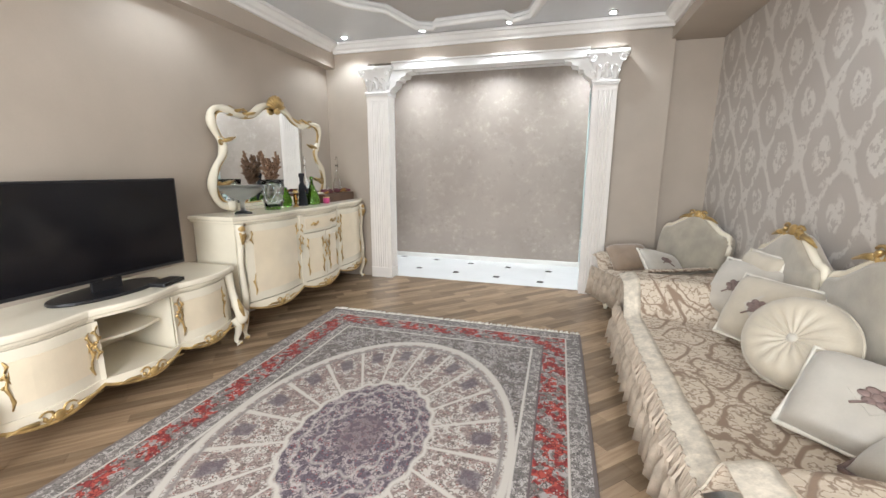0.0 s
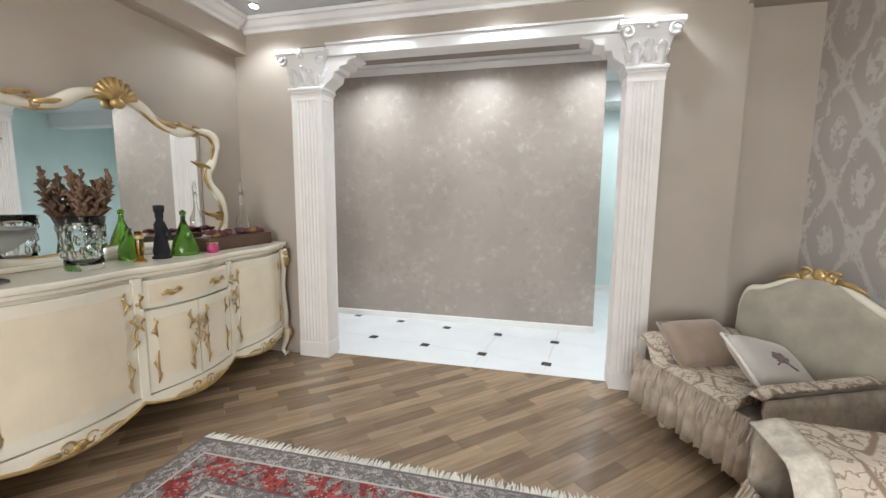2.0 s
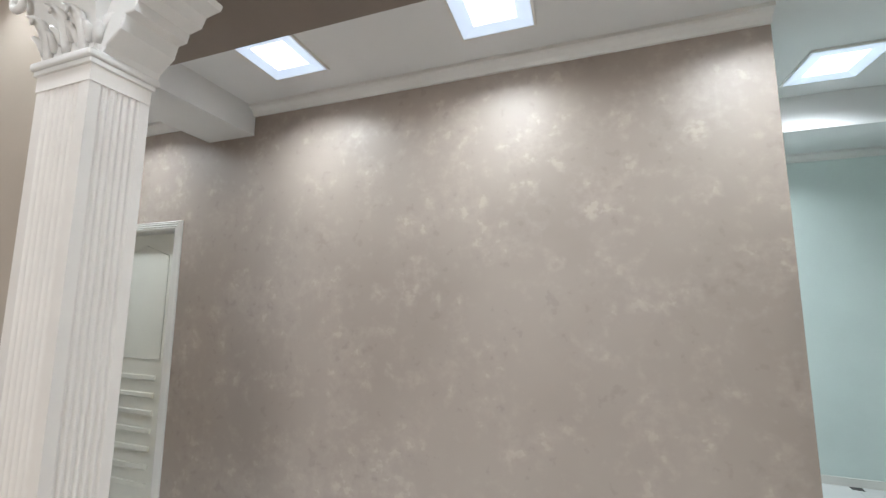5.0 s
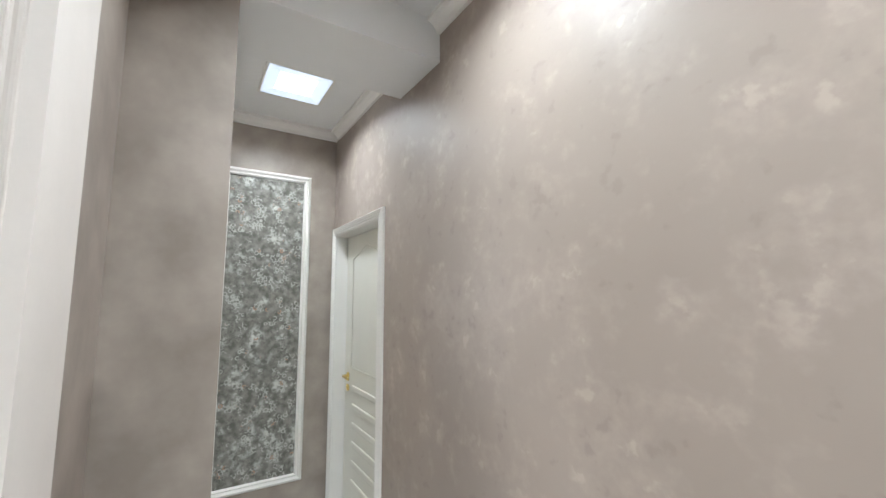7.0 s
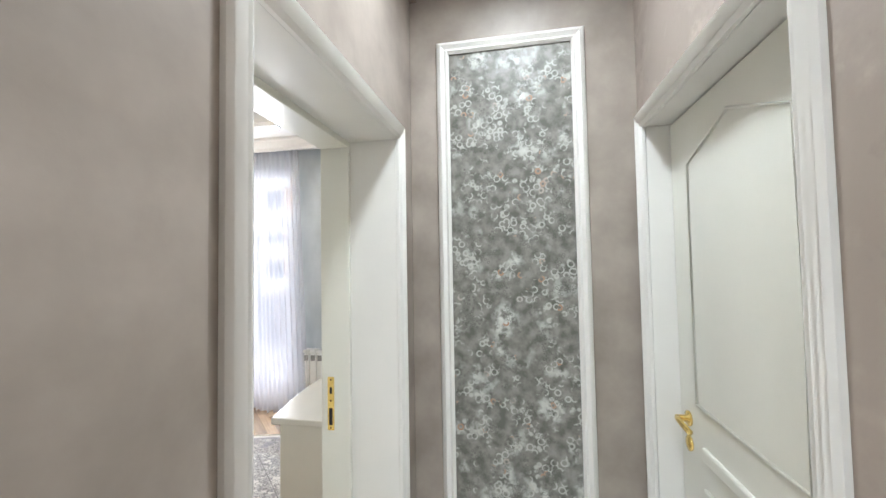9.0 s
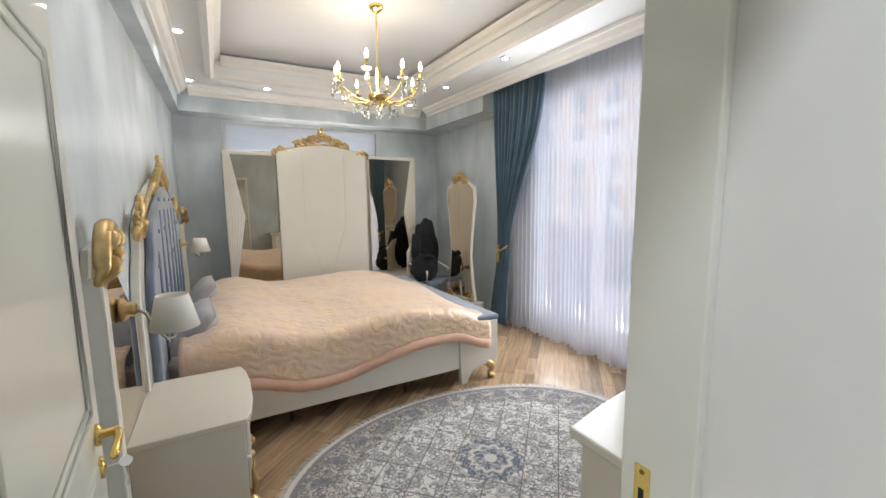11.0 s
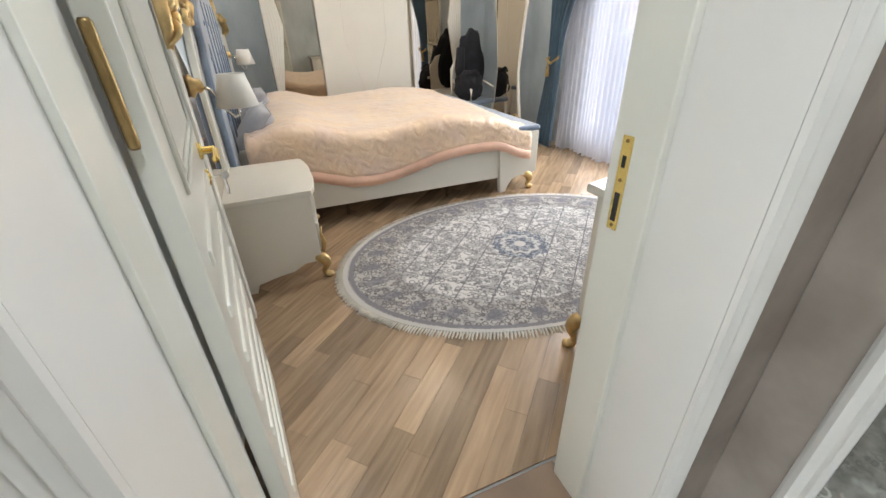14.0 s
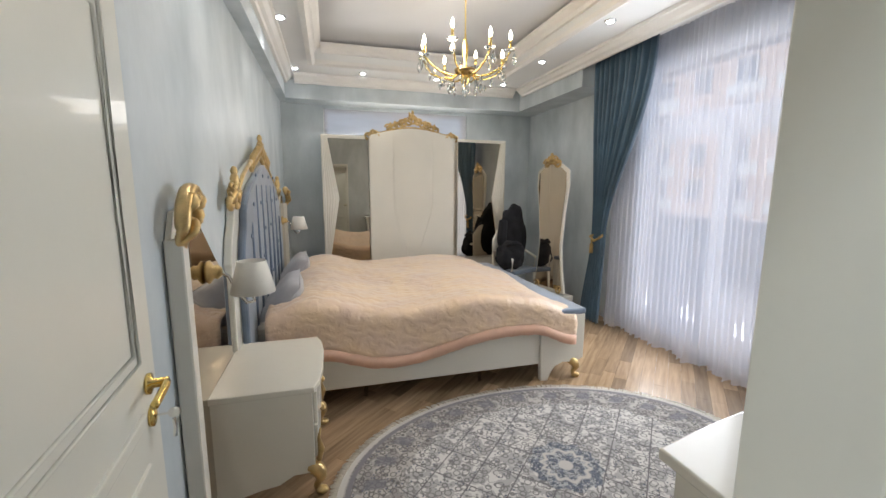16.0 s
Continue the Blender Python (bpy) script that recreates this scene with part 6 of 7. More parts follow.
part("bench_cushion", box(-5.76, -5.36, YM - 1.05, YM + 1.05, 0.531, 0.58, 0.02, 3), NAVY_VELVET, t, "blue grey velvet bench cushion", smooth=False)
part("mattress", box(-5.36, -3.28, YM - 0.96, YM + 0.96, 0.34, 0.62, 0.05, 3), WHITE_SATIN, t, "white mattress")
part("slat_base", box(-5.36, -3.28, YM - 0.97, YM + 0.97, 0.27, 0.335), LACQUER, t)
for xx in (-4.0, -4.9):
    part("support_leg", moved(lathe([(0, 0), (0.014, 0), (0.014, 0.27), (0, 0.27)], 10), Matrix.Translation((xx, YM + 0.90, 0))), CHROME, t, "thin steel support leg", smooth=True)


def cover_point(x, s):
    """s: way across the bed, hanging over its sides past one metre."""
    u = (x + 5.64) / 2.22
    top = 0.70 + 0.10 * math.exp(-((u - 0.88) / 0.13) ** 2) + 0.05 * math.exp(-((u - 0.33) / 0.2) ** 2) + 0.022 * noise.noise(Vector((x * 2.2, s * 2.0, 1)))
    a, r = abs(s), 0.09
    f = 1 if s > 0 else -1
    flat = 0.975
    if a <= flat:
        yy, zz = a, top - 0.02 * (a / flat) ** 4
    elif a < flat + r * math.pi / 2:
        q = (a - flat) / r
        yy, zz = flat + r * math.sin(q), top - 0.02 - r * (1 - math.cos(q))
    else:
        d = (a - flat - r * math.pi / 2) * (0.45 + 0.55 * smooth_step(0.0, 0.7, u))
        yy, zz = flat + r + 0.03 * d + 0.012 * math.sin(x * 9 + f) * d / 0.25, top - 0.02 - r - d
    crinkle = 0.008 * noise.noise(Vector((x * 14, s * 11, 4))) + 0.006 * noise.noise(Vector((x * 30, s * 22, 7)))
    end = smooth_step(0.0, 0.06, u)
    return Vector((x + 0.05 * math.sin(s * 4) * (1 - end), YM + f * yy + crinkle * 0.6 * (a > flat), zz + crinkle - 0.11 * (1 - smooth_step(0.0, 0.16, u))))


c = thing("bedspread", "rumpled peach satin quilted bedspread over the bed", "bedspread")
bm = bmesh.new()
NX, NS = 90, 90
grid = [[bm.verts.new(cover_point(-5.62 + 2.26 * i / NX, -1.36 + 2.72 * j / NS)) for j in range(NS + 1)] for i in range(NX + 1)]
for i in range(NX):
    for j in range(NS):
        bm.faces.new((grid[i][j], grid[i + 1][j], grid[i + 1][j + 1], grid[i][j + 1]))
bm.normal_update()
ex = bmesh.ops.solidify(bm, geom=bm.faces[:], thickness=0.012)


def quilted():
    m, b, x, y_, z = pattern("quilted_peach_satin", 0.30, 0.0)
    b.inputs["Sheen Weight"].default_value = 0.25
    wave = sine(y_ * 95.0 + z * 95.0 + sine(x * 46.0) * 1.3 + cloud(9.0, 3) * 14.0)
    h = step_up(wave, -1.0, 0.6) + cloud(26.0, 4) * 1.2
    bp = m.node_tree.nodes.new("ShaderNodeBump")
    bp.inputs["Strength"].default_value, bp.inputs["Distance"].default_value = 0.35, 0.008
    m.node_tree.links.new(h.s, bp.inputs["Height"])
    m.node_tree.links.new(bp.outputs[0], b.inputs["Normal"])
    return use(m, b, blend(step_up(cloud(4.5, 4), 0.35, 0.65), (0.80, 0.60, 0.47), (0.88, 0.66, 0.45)))


part("quilt", bm, quilted(), c, smooth=True)
HEM = mat("peach_hem", (0.82, 0.52, 0.38), 0.4, 0, 0.06, 6, 0.03, 0.2, 60)
for s in (-1, 1):
    bm = loft([[cover_point(-5.62 + 2.26 * i / 60, s * 1.36) + Vector((0, s * o, dz)) for o, dz in ((-0.002, 0.004), (0.008, 0.004), (0.008, -0.075), (-0.002, -0.075))] for i in range(61)])
    part("hem", bm, HEM, c, "plain peach satin hem", smooth=True)
GREY_SATIN = mat("grey_satin", (0.42, 0.41, 0.43), 0.4, 0, 0.1, 8, 0.05, 0.2, 90, sheen=0.3)
for yy in (1.15, 2.2):
    p = thing("bed_pillow", "grey satin pillow leaning on the headboard", "pillow", pose(-3.40, yy, 0.66, 0, 52, 4), "bed pillows")
    part("cover", pillow(0.50, 0.72, 0.09), GREY_SATIN, p, smooth=True)
    part("seam", tube([(0.24 * a, 0.34 * b, 0) for a, b in ((-1, -1), (1, -1), (1, 1), (-1, 1), (-1, -1))], 0.004, 5), GREY_SATIN, p, smooth=True)

# headboard wall unit
HM = 1.82
t = thing("headboard", "tall blue tufted headboard with ivory frame and gilding", "headboard")
def wall_prism(out, x0, thick, bevel=0.0):
    bm = prism(out, thick, bevel)
    for v in bm.verts:
        v.co = Vector((x0 - v.co.y, v.co.x, v.co.z))
    return bm
half = [(1.12, 0.0), (1.12, 1.10), (1.06, 1.24), (0.98, 1.34), (0.92, 1.48), (0.70, 1.60), (0.44, 1.68), (0.24, 1.74), (0, 1.78)]
line = spline([(0, HM + a, b) for a, b in half[1:]] , 4)
right = [(p.y, p.z) for p in line]
left = [(2 * HM - a, b) for a, b in right[-2::-1]]
part("frame", wall_prism([(HM + 1.12, 0.06)] + right + left + [(HM - 1.12, 0.06)], XE - 0.004, 0.045, 0.008), LACQUER, t, "ivory shaped frame")
shrink = lambda p: (HM + (p[0] - HM) * 0.90, 0.3 + (p[1] - 0.3) * 0.955)
pad = part("padding", wall_prism([shrink(p) for p in [(HM + 1.12, 0.3)] + right + left + [(HM - 1.12, 0.3)]], XE - 0.05, 0.045, 0.018), NAVY_VELVET, t, "blue grey tufted velvet")
for i in range(6):
    for j in range(5):
        bx, bz = HM - 0.75 + 0.3 * i + (0.15 if j % 2 else 0), 0.82 + 0.2 * j
        if abs(bx - HM) < 0.86 - max(0, bz - 1.2) * 0.9:
            part("button", ball(XE - 0.097, bx, bz, 0.008, 0.016, 0.016, 8), NAVY_VELVET, pad, smooth=True)
for i in range(7):
    yy = HM - 0.72 + 0.24 * i
    part("tuft_fold", tube([(XE - 0.092, yy, 0.5), (XE - 0.100, yy + 0.01, 0.9), (XE - 0.092, yy - 0.01, 1.25), (XE - 0.09, yy * 0.96 + HM * 0.04, 1.55 if abs(yy - HM) < 0.6 else 1.3)], 0.014, 7), NAVY_VELVET, pad, smooth=True)
crest(t, "crest", XE - 0.06, HM, 1.68, 0.80, 0.26, "y", 8)
for f in (-1, 1):
    crest(t, "shoulder_carving", XE - 0.06, HM + f * 1.0, 1.42, 0.22, 0.22, "y", 9 + f)
    part("shoulder_rail", tube([(XE - 0.06, HM + f * 0.24, 1.75), (XE - 0.06, HM + f * 0.44, 1.70), (XE - 0.06, HM + f * 0.70, 1.61), (XE - 0.06, HM + f * 0.93, 1.49)], 0.014, 7), GOLD, t, "gilded edge", smooth=True)
for f in (-1, 1):
    w = thing("side_mirror_panel", "bronze mirrored wall panel with ivory frame and gilt finial", "wall panel", group="panels beside the headboard")
    pn = [(HM + f * a, b) for a, b in ((1.14, 0.06), (1.90, 0.06), (1.90, 1.33), (1.84, 1.44), (1.66, 1.46), (1.34, 1.18), (1.14, 1.04))]
    part("backing", wall_prism(pn if f > 0 else pn[::-1], XE - 0.003, 0.02), LACQUER, w)
    gp = [(HM + f * a, b) for a, b in ((1.16, 0.10), (1.85, 0.10), (1.85, 1.33), (1.80, 1.42), (1.66, 1.44), (1.35, 1.16), (1.16, 1.02))]
    part("mirror", wall_prism(gp if f > 0 else gp[::-1], XE - 0.024, 0.008), BRONZE_MIRROR, w, "bronze tinted mirror")
    part("post", box(XE - 0.07, XE - 0.004, HM + f * 1.89 - 0.03, HM + f * 1.89 + 0.03, 0.0, 1.34, 0.008), LACQUER, w, "ivory upright post")
    stem = spline([(XE - 0.05, HM + f * 1.88, 1.30), (XE - 0.075, HM + f * 1.93, 1.37), (XE - 0.075, HM + f * 1.90, 1.45), (XE - 0.07, HM + f * 1.81, 1.52), (XE - 0.07, HM + f * 1.74, 1.51), (XE - 0.075, HM + f * 1.73, 1.47), (XE - 0.075, HM + f * 1.77, 1.46)], 5)
    fin = part("finial", tube(stem, [0.014 + 0.017 * math.sin(math.pi * min(1, (i + 4) / (len(stem) + 4))) for i in range(len(stem))], 10, 0.8), GOLD, w, "gilded scrolled finial", smooth=True)
    for k, (dy, dz, ln) in enumerate(((1.93, 1.33, 0.09), (1.87, 1.36, 0.10), (1.83, 1.42, 0.09), (1.90, 1.43, 0.08))):
        part("leaf", tube(spline([(XE - 0.07, HM + f * dy, dz), (XE - 0.105, HM + f * (dy - 0.02), dz + 0.45 * ln), (XE - 0.10, HM + f * (dy - 0.05), dz + 0.9 * ln), (XE - 0.085, HM + f * (dy - 0.035), dz + ln)], 3), [0.012, 0.018, 0.022, 0.024, 0.022, 0.018, 0.014, 0.010, 0.008, 0.006][:10], 7, 0.6), GOLD, fin, smooth=True)
    s = thing("wall_lamp", "brass wall lamp with white pleated shade", "wall lamp", group="bedside wall lamps")
    yy, xx = HM + f * 1.54, XE - 0.036
    part("mount", merge(moved(lathe([(0, 0), (0.05, 0), (0.055, 0.012), (0.03, 0.03), (0.035, 0.045), (0.02, 0.06), (0, 0.065)], 16), Matrix.Translation((xx, yy, 1.145)) @ Matrix.Rotation(radians(-90), 4, "Y"))), GOLD, s, "gilded leafy mount", smooth=True)
    part("arm", tube([(xx - 0.05, yy, 1.145), (xx - 0.09, yy, 1.12), (xx - 0.13, yy, 1.03), (xx - 0.16, yy, 0.99), (xx - 0.19, yy, 0.995), (xx - 0.19, yy, 1.04)], 0.008, 8), CHROME, s, "chrome curved arm", smooth=True)
    sh = lathe([(0.10, 0.0), (0.064, 0.15), (0.062, 0.15), (0.097, 0.002)], 40)
    for v in sh.verts:
        k = 1 + 0.015 * math.sin(20 * math.atan2(v.co.y, v.co.x))
        v.co.x, v.co.y = v.co.x * k, v.co.y * k
    part("shade", moved(sh, Matrix.Translation((xx - 0.19, yy, 1.04))), SHADE, s, "white pleated shade", smooth=True)

# nightstand beside the bed
t = thing("nightstand", "ivory lacquered nightstand with gilded front feet", "nightstand")
nx0, nx1, ny0, ny1 = -3.675, -3.228, 2.835, 3.48
part("body", box(nx0, nx1, ny0, ny1, 0.17, 0.555, 0.004), LACQUER, t, "ivory carcass")
top = [(nx1 + 0.0, ny0 - 0.02), (nx1, ny1 + 0.02), (nx0 - 0.01, ny1 + 0.02), (nx0 - 0.035, ny1 - 0.06), (nx0 - 0.05, ny1 - 0.2), (nx0 - 0.05, ny0 + 0.2), (nx0 - 0.035, ny0 + 0.06), (nx0 - 0.01, ny0 - 0.02)]
part("top", plan_prism(top, 0.557, 0.59, 0.006), LACQUER, t, "ivory bowed top")
for yy in (ny0, ny1 - 0.02):
    pf = [(nx1, 0.0), (nx1, 0.18), (nx0, 0.18), (nx0 + 0.01, 0.13), (nx0 + 0.10, 0.13), (nx0 + 0.17, 0.09), (nx0 + 0.25, 0.08), (nx1 - 0.07, 0.05), (nx1 - 0.05, 0.0)]
    part("side_skirt", moved(prism(pf[::-1], 0.02, 0.003), Matrix.Translation((0, yy, 0))), LACQUER, t, "curved side skirt")
for z0, z1 in ((0.20, 0.37), (0.38, 0.545)):
    d = part("drawer", box(nx0 - 0.02, nx0, ny0 + 0.02, ny1 - 0.02, z0, z1, 0.006), LACQUER, t)
    part("knob", moved(lathe([(0, 0), (0.008, 0), (0.008, 0.012), (0.016, 0.02), (0.01, 0.03), (0, 0.032)], 12), Matrix.Translation((nx0 - 0.02, (ny0 + ny1) / 2, (z0 + z1) / 2)) @ Matrix.Rotation(radians(-90), 4, "Y")), GOLD, d, "gilt knob", smooth=True)
for yy in (ny0 + 0.02, ny1 - 0.02):
    gilt_foot(t, nx0 + 0.005, yy, 0.16, -0.8, 0.2 if yy > 3 else -0.2)
    part("corner_carving", tube([(nx0 - 0.018, yy, 0.18), (nx0 - 0.03, yy, 0.24), (nx0 - 0.02, yy, 0.30), (nx0 - 0.03, yy, 0.35)], [0.012, 0.018, 0.008, 0.004], 7), GOLD, t, "gilded corner leaf", smooth=True)

# dressing table
t = thing("dresser", "ivory lacquered dressing table with bowed top", "dresser")
dx0, dx1, dy0, dy1 = -6.05, -4.66, 4.58, 5.07
part("body", box(dx0 + 0.02, dx1 - 0.01, dy0 + 0.03, dy1, 0.17, 0.785, 0.004), LACQUER, t, "ivory carcass")
top = [(dx0, dy1 + 0.01), (dx1 + 0.02, dy1 + 0.01), (dx1 + 0.02, dy0 + 0.0)] + [(dx1 - (dx1 - dx0) * i / 10, dy0 - 0.005 - 0.10 * math.sin(math.pi * i / 10)) for i in range(1, 10)] + [(dx0, dy0)]
part("top", plan_prism(top[::-1], 0.79, 0.825, 0.006), LACQUER, t, "glossy ivory bowed top")
for i in range(3):
    xa = dx0 + 0.05 + i * 0.43
    for z0, z1 in ((0.22, 0.49), (0.50, 0.77)):
        d = part("drawer", box(xa, xa + 0.41, dy0 + 0.005, dy0 + 0.03, z0, z1, 0.006), LACQUER, t)
        part("knob", ball(xa + 0.205, dy0 - 0.006, (z0 + z1) / 2, 0.014), GOLD, d, "gilt knob", smooth=True)
gilt_foot(t, dx1 - 0.02, dy0 + 0.04, 0.19, 0.5, -0.6)
gilt_foot(t, dx0 + 0.03, dy0 + 0.04, 0.19, -0.5, -0.6)
part("leg", box(dx1 - 0.06, dx1 - 0.01, dy1 - 0.06, dy1 - 0.01, 0, 0.17, 0.006), LACQUER, t)
part("leg", box(dx0 + 0.02, dx0 + 0.07, dy1 - 0.06, dy1 - 0.01, 0, 0.17, 0.006), LACQUER, t)
part("side_skirt", moved(prism([(0, 0.04), (0.10, 0.12), (0.25, 0.11), (0.36, 0.0), (0.39, 0.0), (0.39, 0.18), (0, 0.18)], 0.02), Matrix.Translation((dx1 - 0.012, dy0 + 0.04, 0)) @ Matrix.Rotation(radians(90), 4, "Z")), LACQUER, t)
u = thing("vanity_mirror", "ivory and gilt framed vanity mirror with drawer shelf", "mirror")
part("shelf", box(-5.95, -4.98, 4.85, 5.02, 0.905, 0.93, 0.006), LACQUER, u, "ivory shelf")
part("drawer_box", box(-5.90, -5.03, 4.88, 5.02, 0.826, 0.905, 0.004), LACQUER, u)
part("bracket", moved(prism([(0, 0), (0.02, 0), (0.04, 0.03), (0.035, 0.06), (0.055, 0.078), (0, 0.078)], 0.10, 0.004), Matrix.Translation((-5.03, 4.88, 0.826))), LACQUER, u, "scrolled side bracket")
mo = [(-5.85, 1.0), (-5.9, 1.3), (-5.8, 1.55), (-5.85, 1.75), (-5.65, 1.9), (-5.47, 1.95), (-5.29, 1.9), (-5.09, 1.75), (-5.14, 1.55), (-5.04, 1.3), (-5.09, 1.0)]
mp_ = spline([(a, 5.0, b) for a, b in mo], 4)
part("glass", moved(prism([(p.x, p.z) for p in mp_], 0.01), Matrix.Translation((0, 5.0, 0))), MIRROR, u, "clear mirror glass")
part("frame", tube([(p.x, 4.995, p.z) for p in mp_] + [(-5.47, 4.995, 0.96), (-5.85, 4.995, 1.0)], 0.028, 8), LACQUER, u, "ivory carved frame", smooth=True)
crest(u, "crest", -5.47, 4.985, 1.90, 0.30, 0.14, "x", 12)

# oval rug
t = thing("oval_rug", "oval blue grey patterned rug with cream fringe", "rug", pose(-5.0, 3.63, 0.0))
part("carpet", plan_prism([(1.24 * math.cos(a), 0.86 * math.sin(a)) for a in [2 * math.pi * i / 96 for i in range(96)]], 0.0, 0.011, 0.003), OVAL, t, "patterned wool pile")
fr = bmesh.new()
for i in range(420):
    a = 2 * math.pi * i / 420
    j, ln = random.uniform(-0.006, 0.006), 0.045 + 0.012 * random.random()
    c_, s_ = math.cos(a), math.sin(a)
    merge(fr, tube([(1.235 * c_, 0.855 * s_, 0.007), ((1.235 + ln * 0.5) * c_ + j, (0.855 + ln * 0.5) * s_, 0.008), ((1.235 + ln) * c_ + j, (0.855 + ln) * s_ + j, 0.003)], [0.005, 0.006, 0.003], 4))
part("fringe", fr, WHITE_FRINGE, t, "knotted cream fringe", kind="stuff")

# balcony door
t = thing("window_1", "white plastic balcony door and window with transom", "window", kind="structure")
fx = XW - 0.12
for b in ((1.85, 1.92, 0.0, 2.75), (3.28, 3.35, 0.0, 2.75), (1.92, 3.28, 2.68, 2.75), (1.92, 3.28, 2.08, 2.20), (2.68, 2.82, 0.0, 2.08), (1.92, 2.68, 0.0, 0.12), (2.82, 3.28, 0.0, 0.12), (1.92, 2.0, 0.12, 2.08), (3.20, 3.28, 0.12, 2.08), (2.0, 2.68, 2.0, 2.08), (2.82, 3.20, 2.0, 2.08)):
    part("frame_bar", box(fx, fx + 0.07, b[0], b[1], b[2], b[3], 0.005), WHITE_PLASTIC, t, "white plastic bar")
part("lower_panel", box(fx + 0.02, fx + 0.05, 2.82, 3.20, 0.12, 0.70), WHITE_PLASTIC, t)
for b in ((2.0, 2.68, 0.12, 2.0), (2.82, 3.20, 0.70, 2.0), (1.92, 3.28, 2.20, 2.68)):
    g = part("pane", box(fx + 0.03, fx + 0.036, *b), CLEAR, t)
    g.visible_shadow = False
part("handle", merge(box(fx + 0.07, fx + 0.085, 2.73, 2.76, 0.98, 1.06, 0.003), box(fx + 0.085, fx + 0.10, 2.735, 2.755, 0.93, 1.04, 0.004)), WHITE_PLASTIC, t, "white window handle")
t = thing("window_2", "high strip window behind a pale roller blind", "window", kind="structure")
for b in ((-5.85, -5.79, 2.2, 2.62), (-3.81, -3.75, 2.2, 2.62), (-4.83, -4.77, 2.2, 2.62), (-5.79, -3.81, 2.2, 2.24), (-5.79, -3.81, 2.58, 2.62)):
    part("frame_bar", box(b[0], b[1], YS - 0.1, YS - 0.04, b[2], b[3], 0.004), WHITE_PLASTIC, t)
part("blind", box(-5.84, -3.76, YS - 0.035, YS - 0.03, 2.2, 2.62), SHEER, t, "pale translucent roller blind")


def drape(top_y0, top_y1, tie_y, tie_z, low_y0, low_y1, z1, x, folds, amp):
    secs = []
    for k in range(40):
        z = z1 - (z1 - 0.02) * k / 39
        if z > tie_z:
            q = smooth_step(0, 1, (z1 - z) / (z1 - tie_z))
            a, b = top_y0 + (tie_y - 0.10 - top_y0) * q, top_y1 + (tie_y + 0.10 - top_y1) * q ** 1.3
        else:
            q = smooth_step(0, 1, (tie_z - z) / tie_z)
            a, b = tie_y - 0.10 + (low_y0 - tie_y + 0.10) * q, tie_y + 0.10 + (low_y1 - tie_y - 0.10) * q
        ring = []
        n = folds * 8
        am = amp * min(1.0, 0.35 + (b - a))
        for i in range(n + 1):
            yy = a + (b - a) * i / n
            ring.append((x + am * math.sin(i * math.pi / 4 + 0.4 * math.sin(k * 0.2)) + 0.012 * math.sin(i * 0.37), yy, z))
        secs.append(ring + [(p[0] - 0.006, p[1], p[2]) for p in ring[::-1]])
    return loft(secs)


t = thing("curtain", "blue satin curtain gathered with a tieback", "curtain")
part("cloth", drape(1.40, 2.25, 1.60, 1.04, 1.36, 1.66, 2.935, -6.66, 11, 0.034), CURTAIN, t, "heavy blue satin", smooth=True)
part("tieback", tube([(-6.62, 1.50, 1.0), (-6.60, 1.6, 0.96), (-6.62, 1.70, 1.02), (-6.72, 1.60, 1.06), (-6.62, 1.50, 1.0)], 0.014, 7), GOLD_PALE, t, "gold tieback cord", smooth=True)
part("tassel", lathe([(0.0, 0.0), (0.022, 0.0), (0.018, 0.10), (0.008, 0.12), (0.014, 0.14), (0, 0.15)], 12), GOLD_PALE, t, "gold tassel", smooth=True).location = (-6.60, 1.56, 0.82)
t = thing("sheer_curtain", "white translucent sheer curtain before the balcony door", "curtain")
secs = []
for k in range(14):
    z = 2.94 - 2.92 * k / 13
    ring = []
    for i in range(281):
        yy = 1.62 + (3.46 + 0.12 * k / 13 - 1.62) * i / 280
        ring.append((-6.80 + (0.012 + 0.014 * k / 13) * math.sin(i * 0.72 + 0.5 * math.sin(i * 0.05)) + 0.02 * math.sin(i * 0.09) + (0.03 * math.sin(i * 0.13) if k == 13 else 0), yy, z + (0.012 * math.sin(i * 0.5) if k == 13 else 0)))
    secs.append(ring)
sh = part("cloth", loft(secs, closed=False, caps=False), SHEER, t, "white sheer voile", smooth=True)
solid("trim_curtain_cornice", box(-6.72, -6.56, 1.3, 5.03, 2.90, 2.949, 0.006), STUCCO, "white ceiling board in front of the curtain track", "cornice")

# radiator
t = thing("radiator", "white aluminium column radiator under the blue wall", "radiator")
for i in range(11):
    yy = 3.50 + 0.08 * i
    s = part("section", merge(box(XW + 0.03, XW + 0.11, yy, yy + 0.072, 0.12, 0.66, 0.008), box(XW + 0.02, XW + 0.125, yy + 0.004, yy + 0.068, 0.665, 0.70, 0.008), box(XW + 0.05, XW + 0.09, yy + 0.03, yy + 0.042, 0.65, 0.67)), WHITE_PLASTIC, t)
    # Grey strip laid on the face; its colour stands for the slot's shade.
    part("grille_slot_shade", box(XW + 0.111, XW + 0.113, yy + 0.012, yy + 0.060, 0.58, 0.64), mat("shadow_slot", (0.25, 0.25, 0.25), 0.6), s)
part("pipe", tube([(XW + 0.07, 3.46, 0.02), (XW + 0.07, 3.46, 0.15), (XW + 0.07, 3.5, 0.16)], 0.012, 8), WHITE_PLASTIC, t, smooth=True)
part("wall_hook", box(XW, XW + 0.03, 3.7, 4.2, 0.3, 0.34), WHITE_PLASTIC, t)

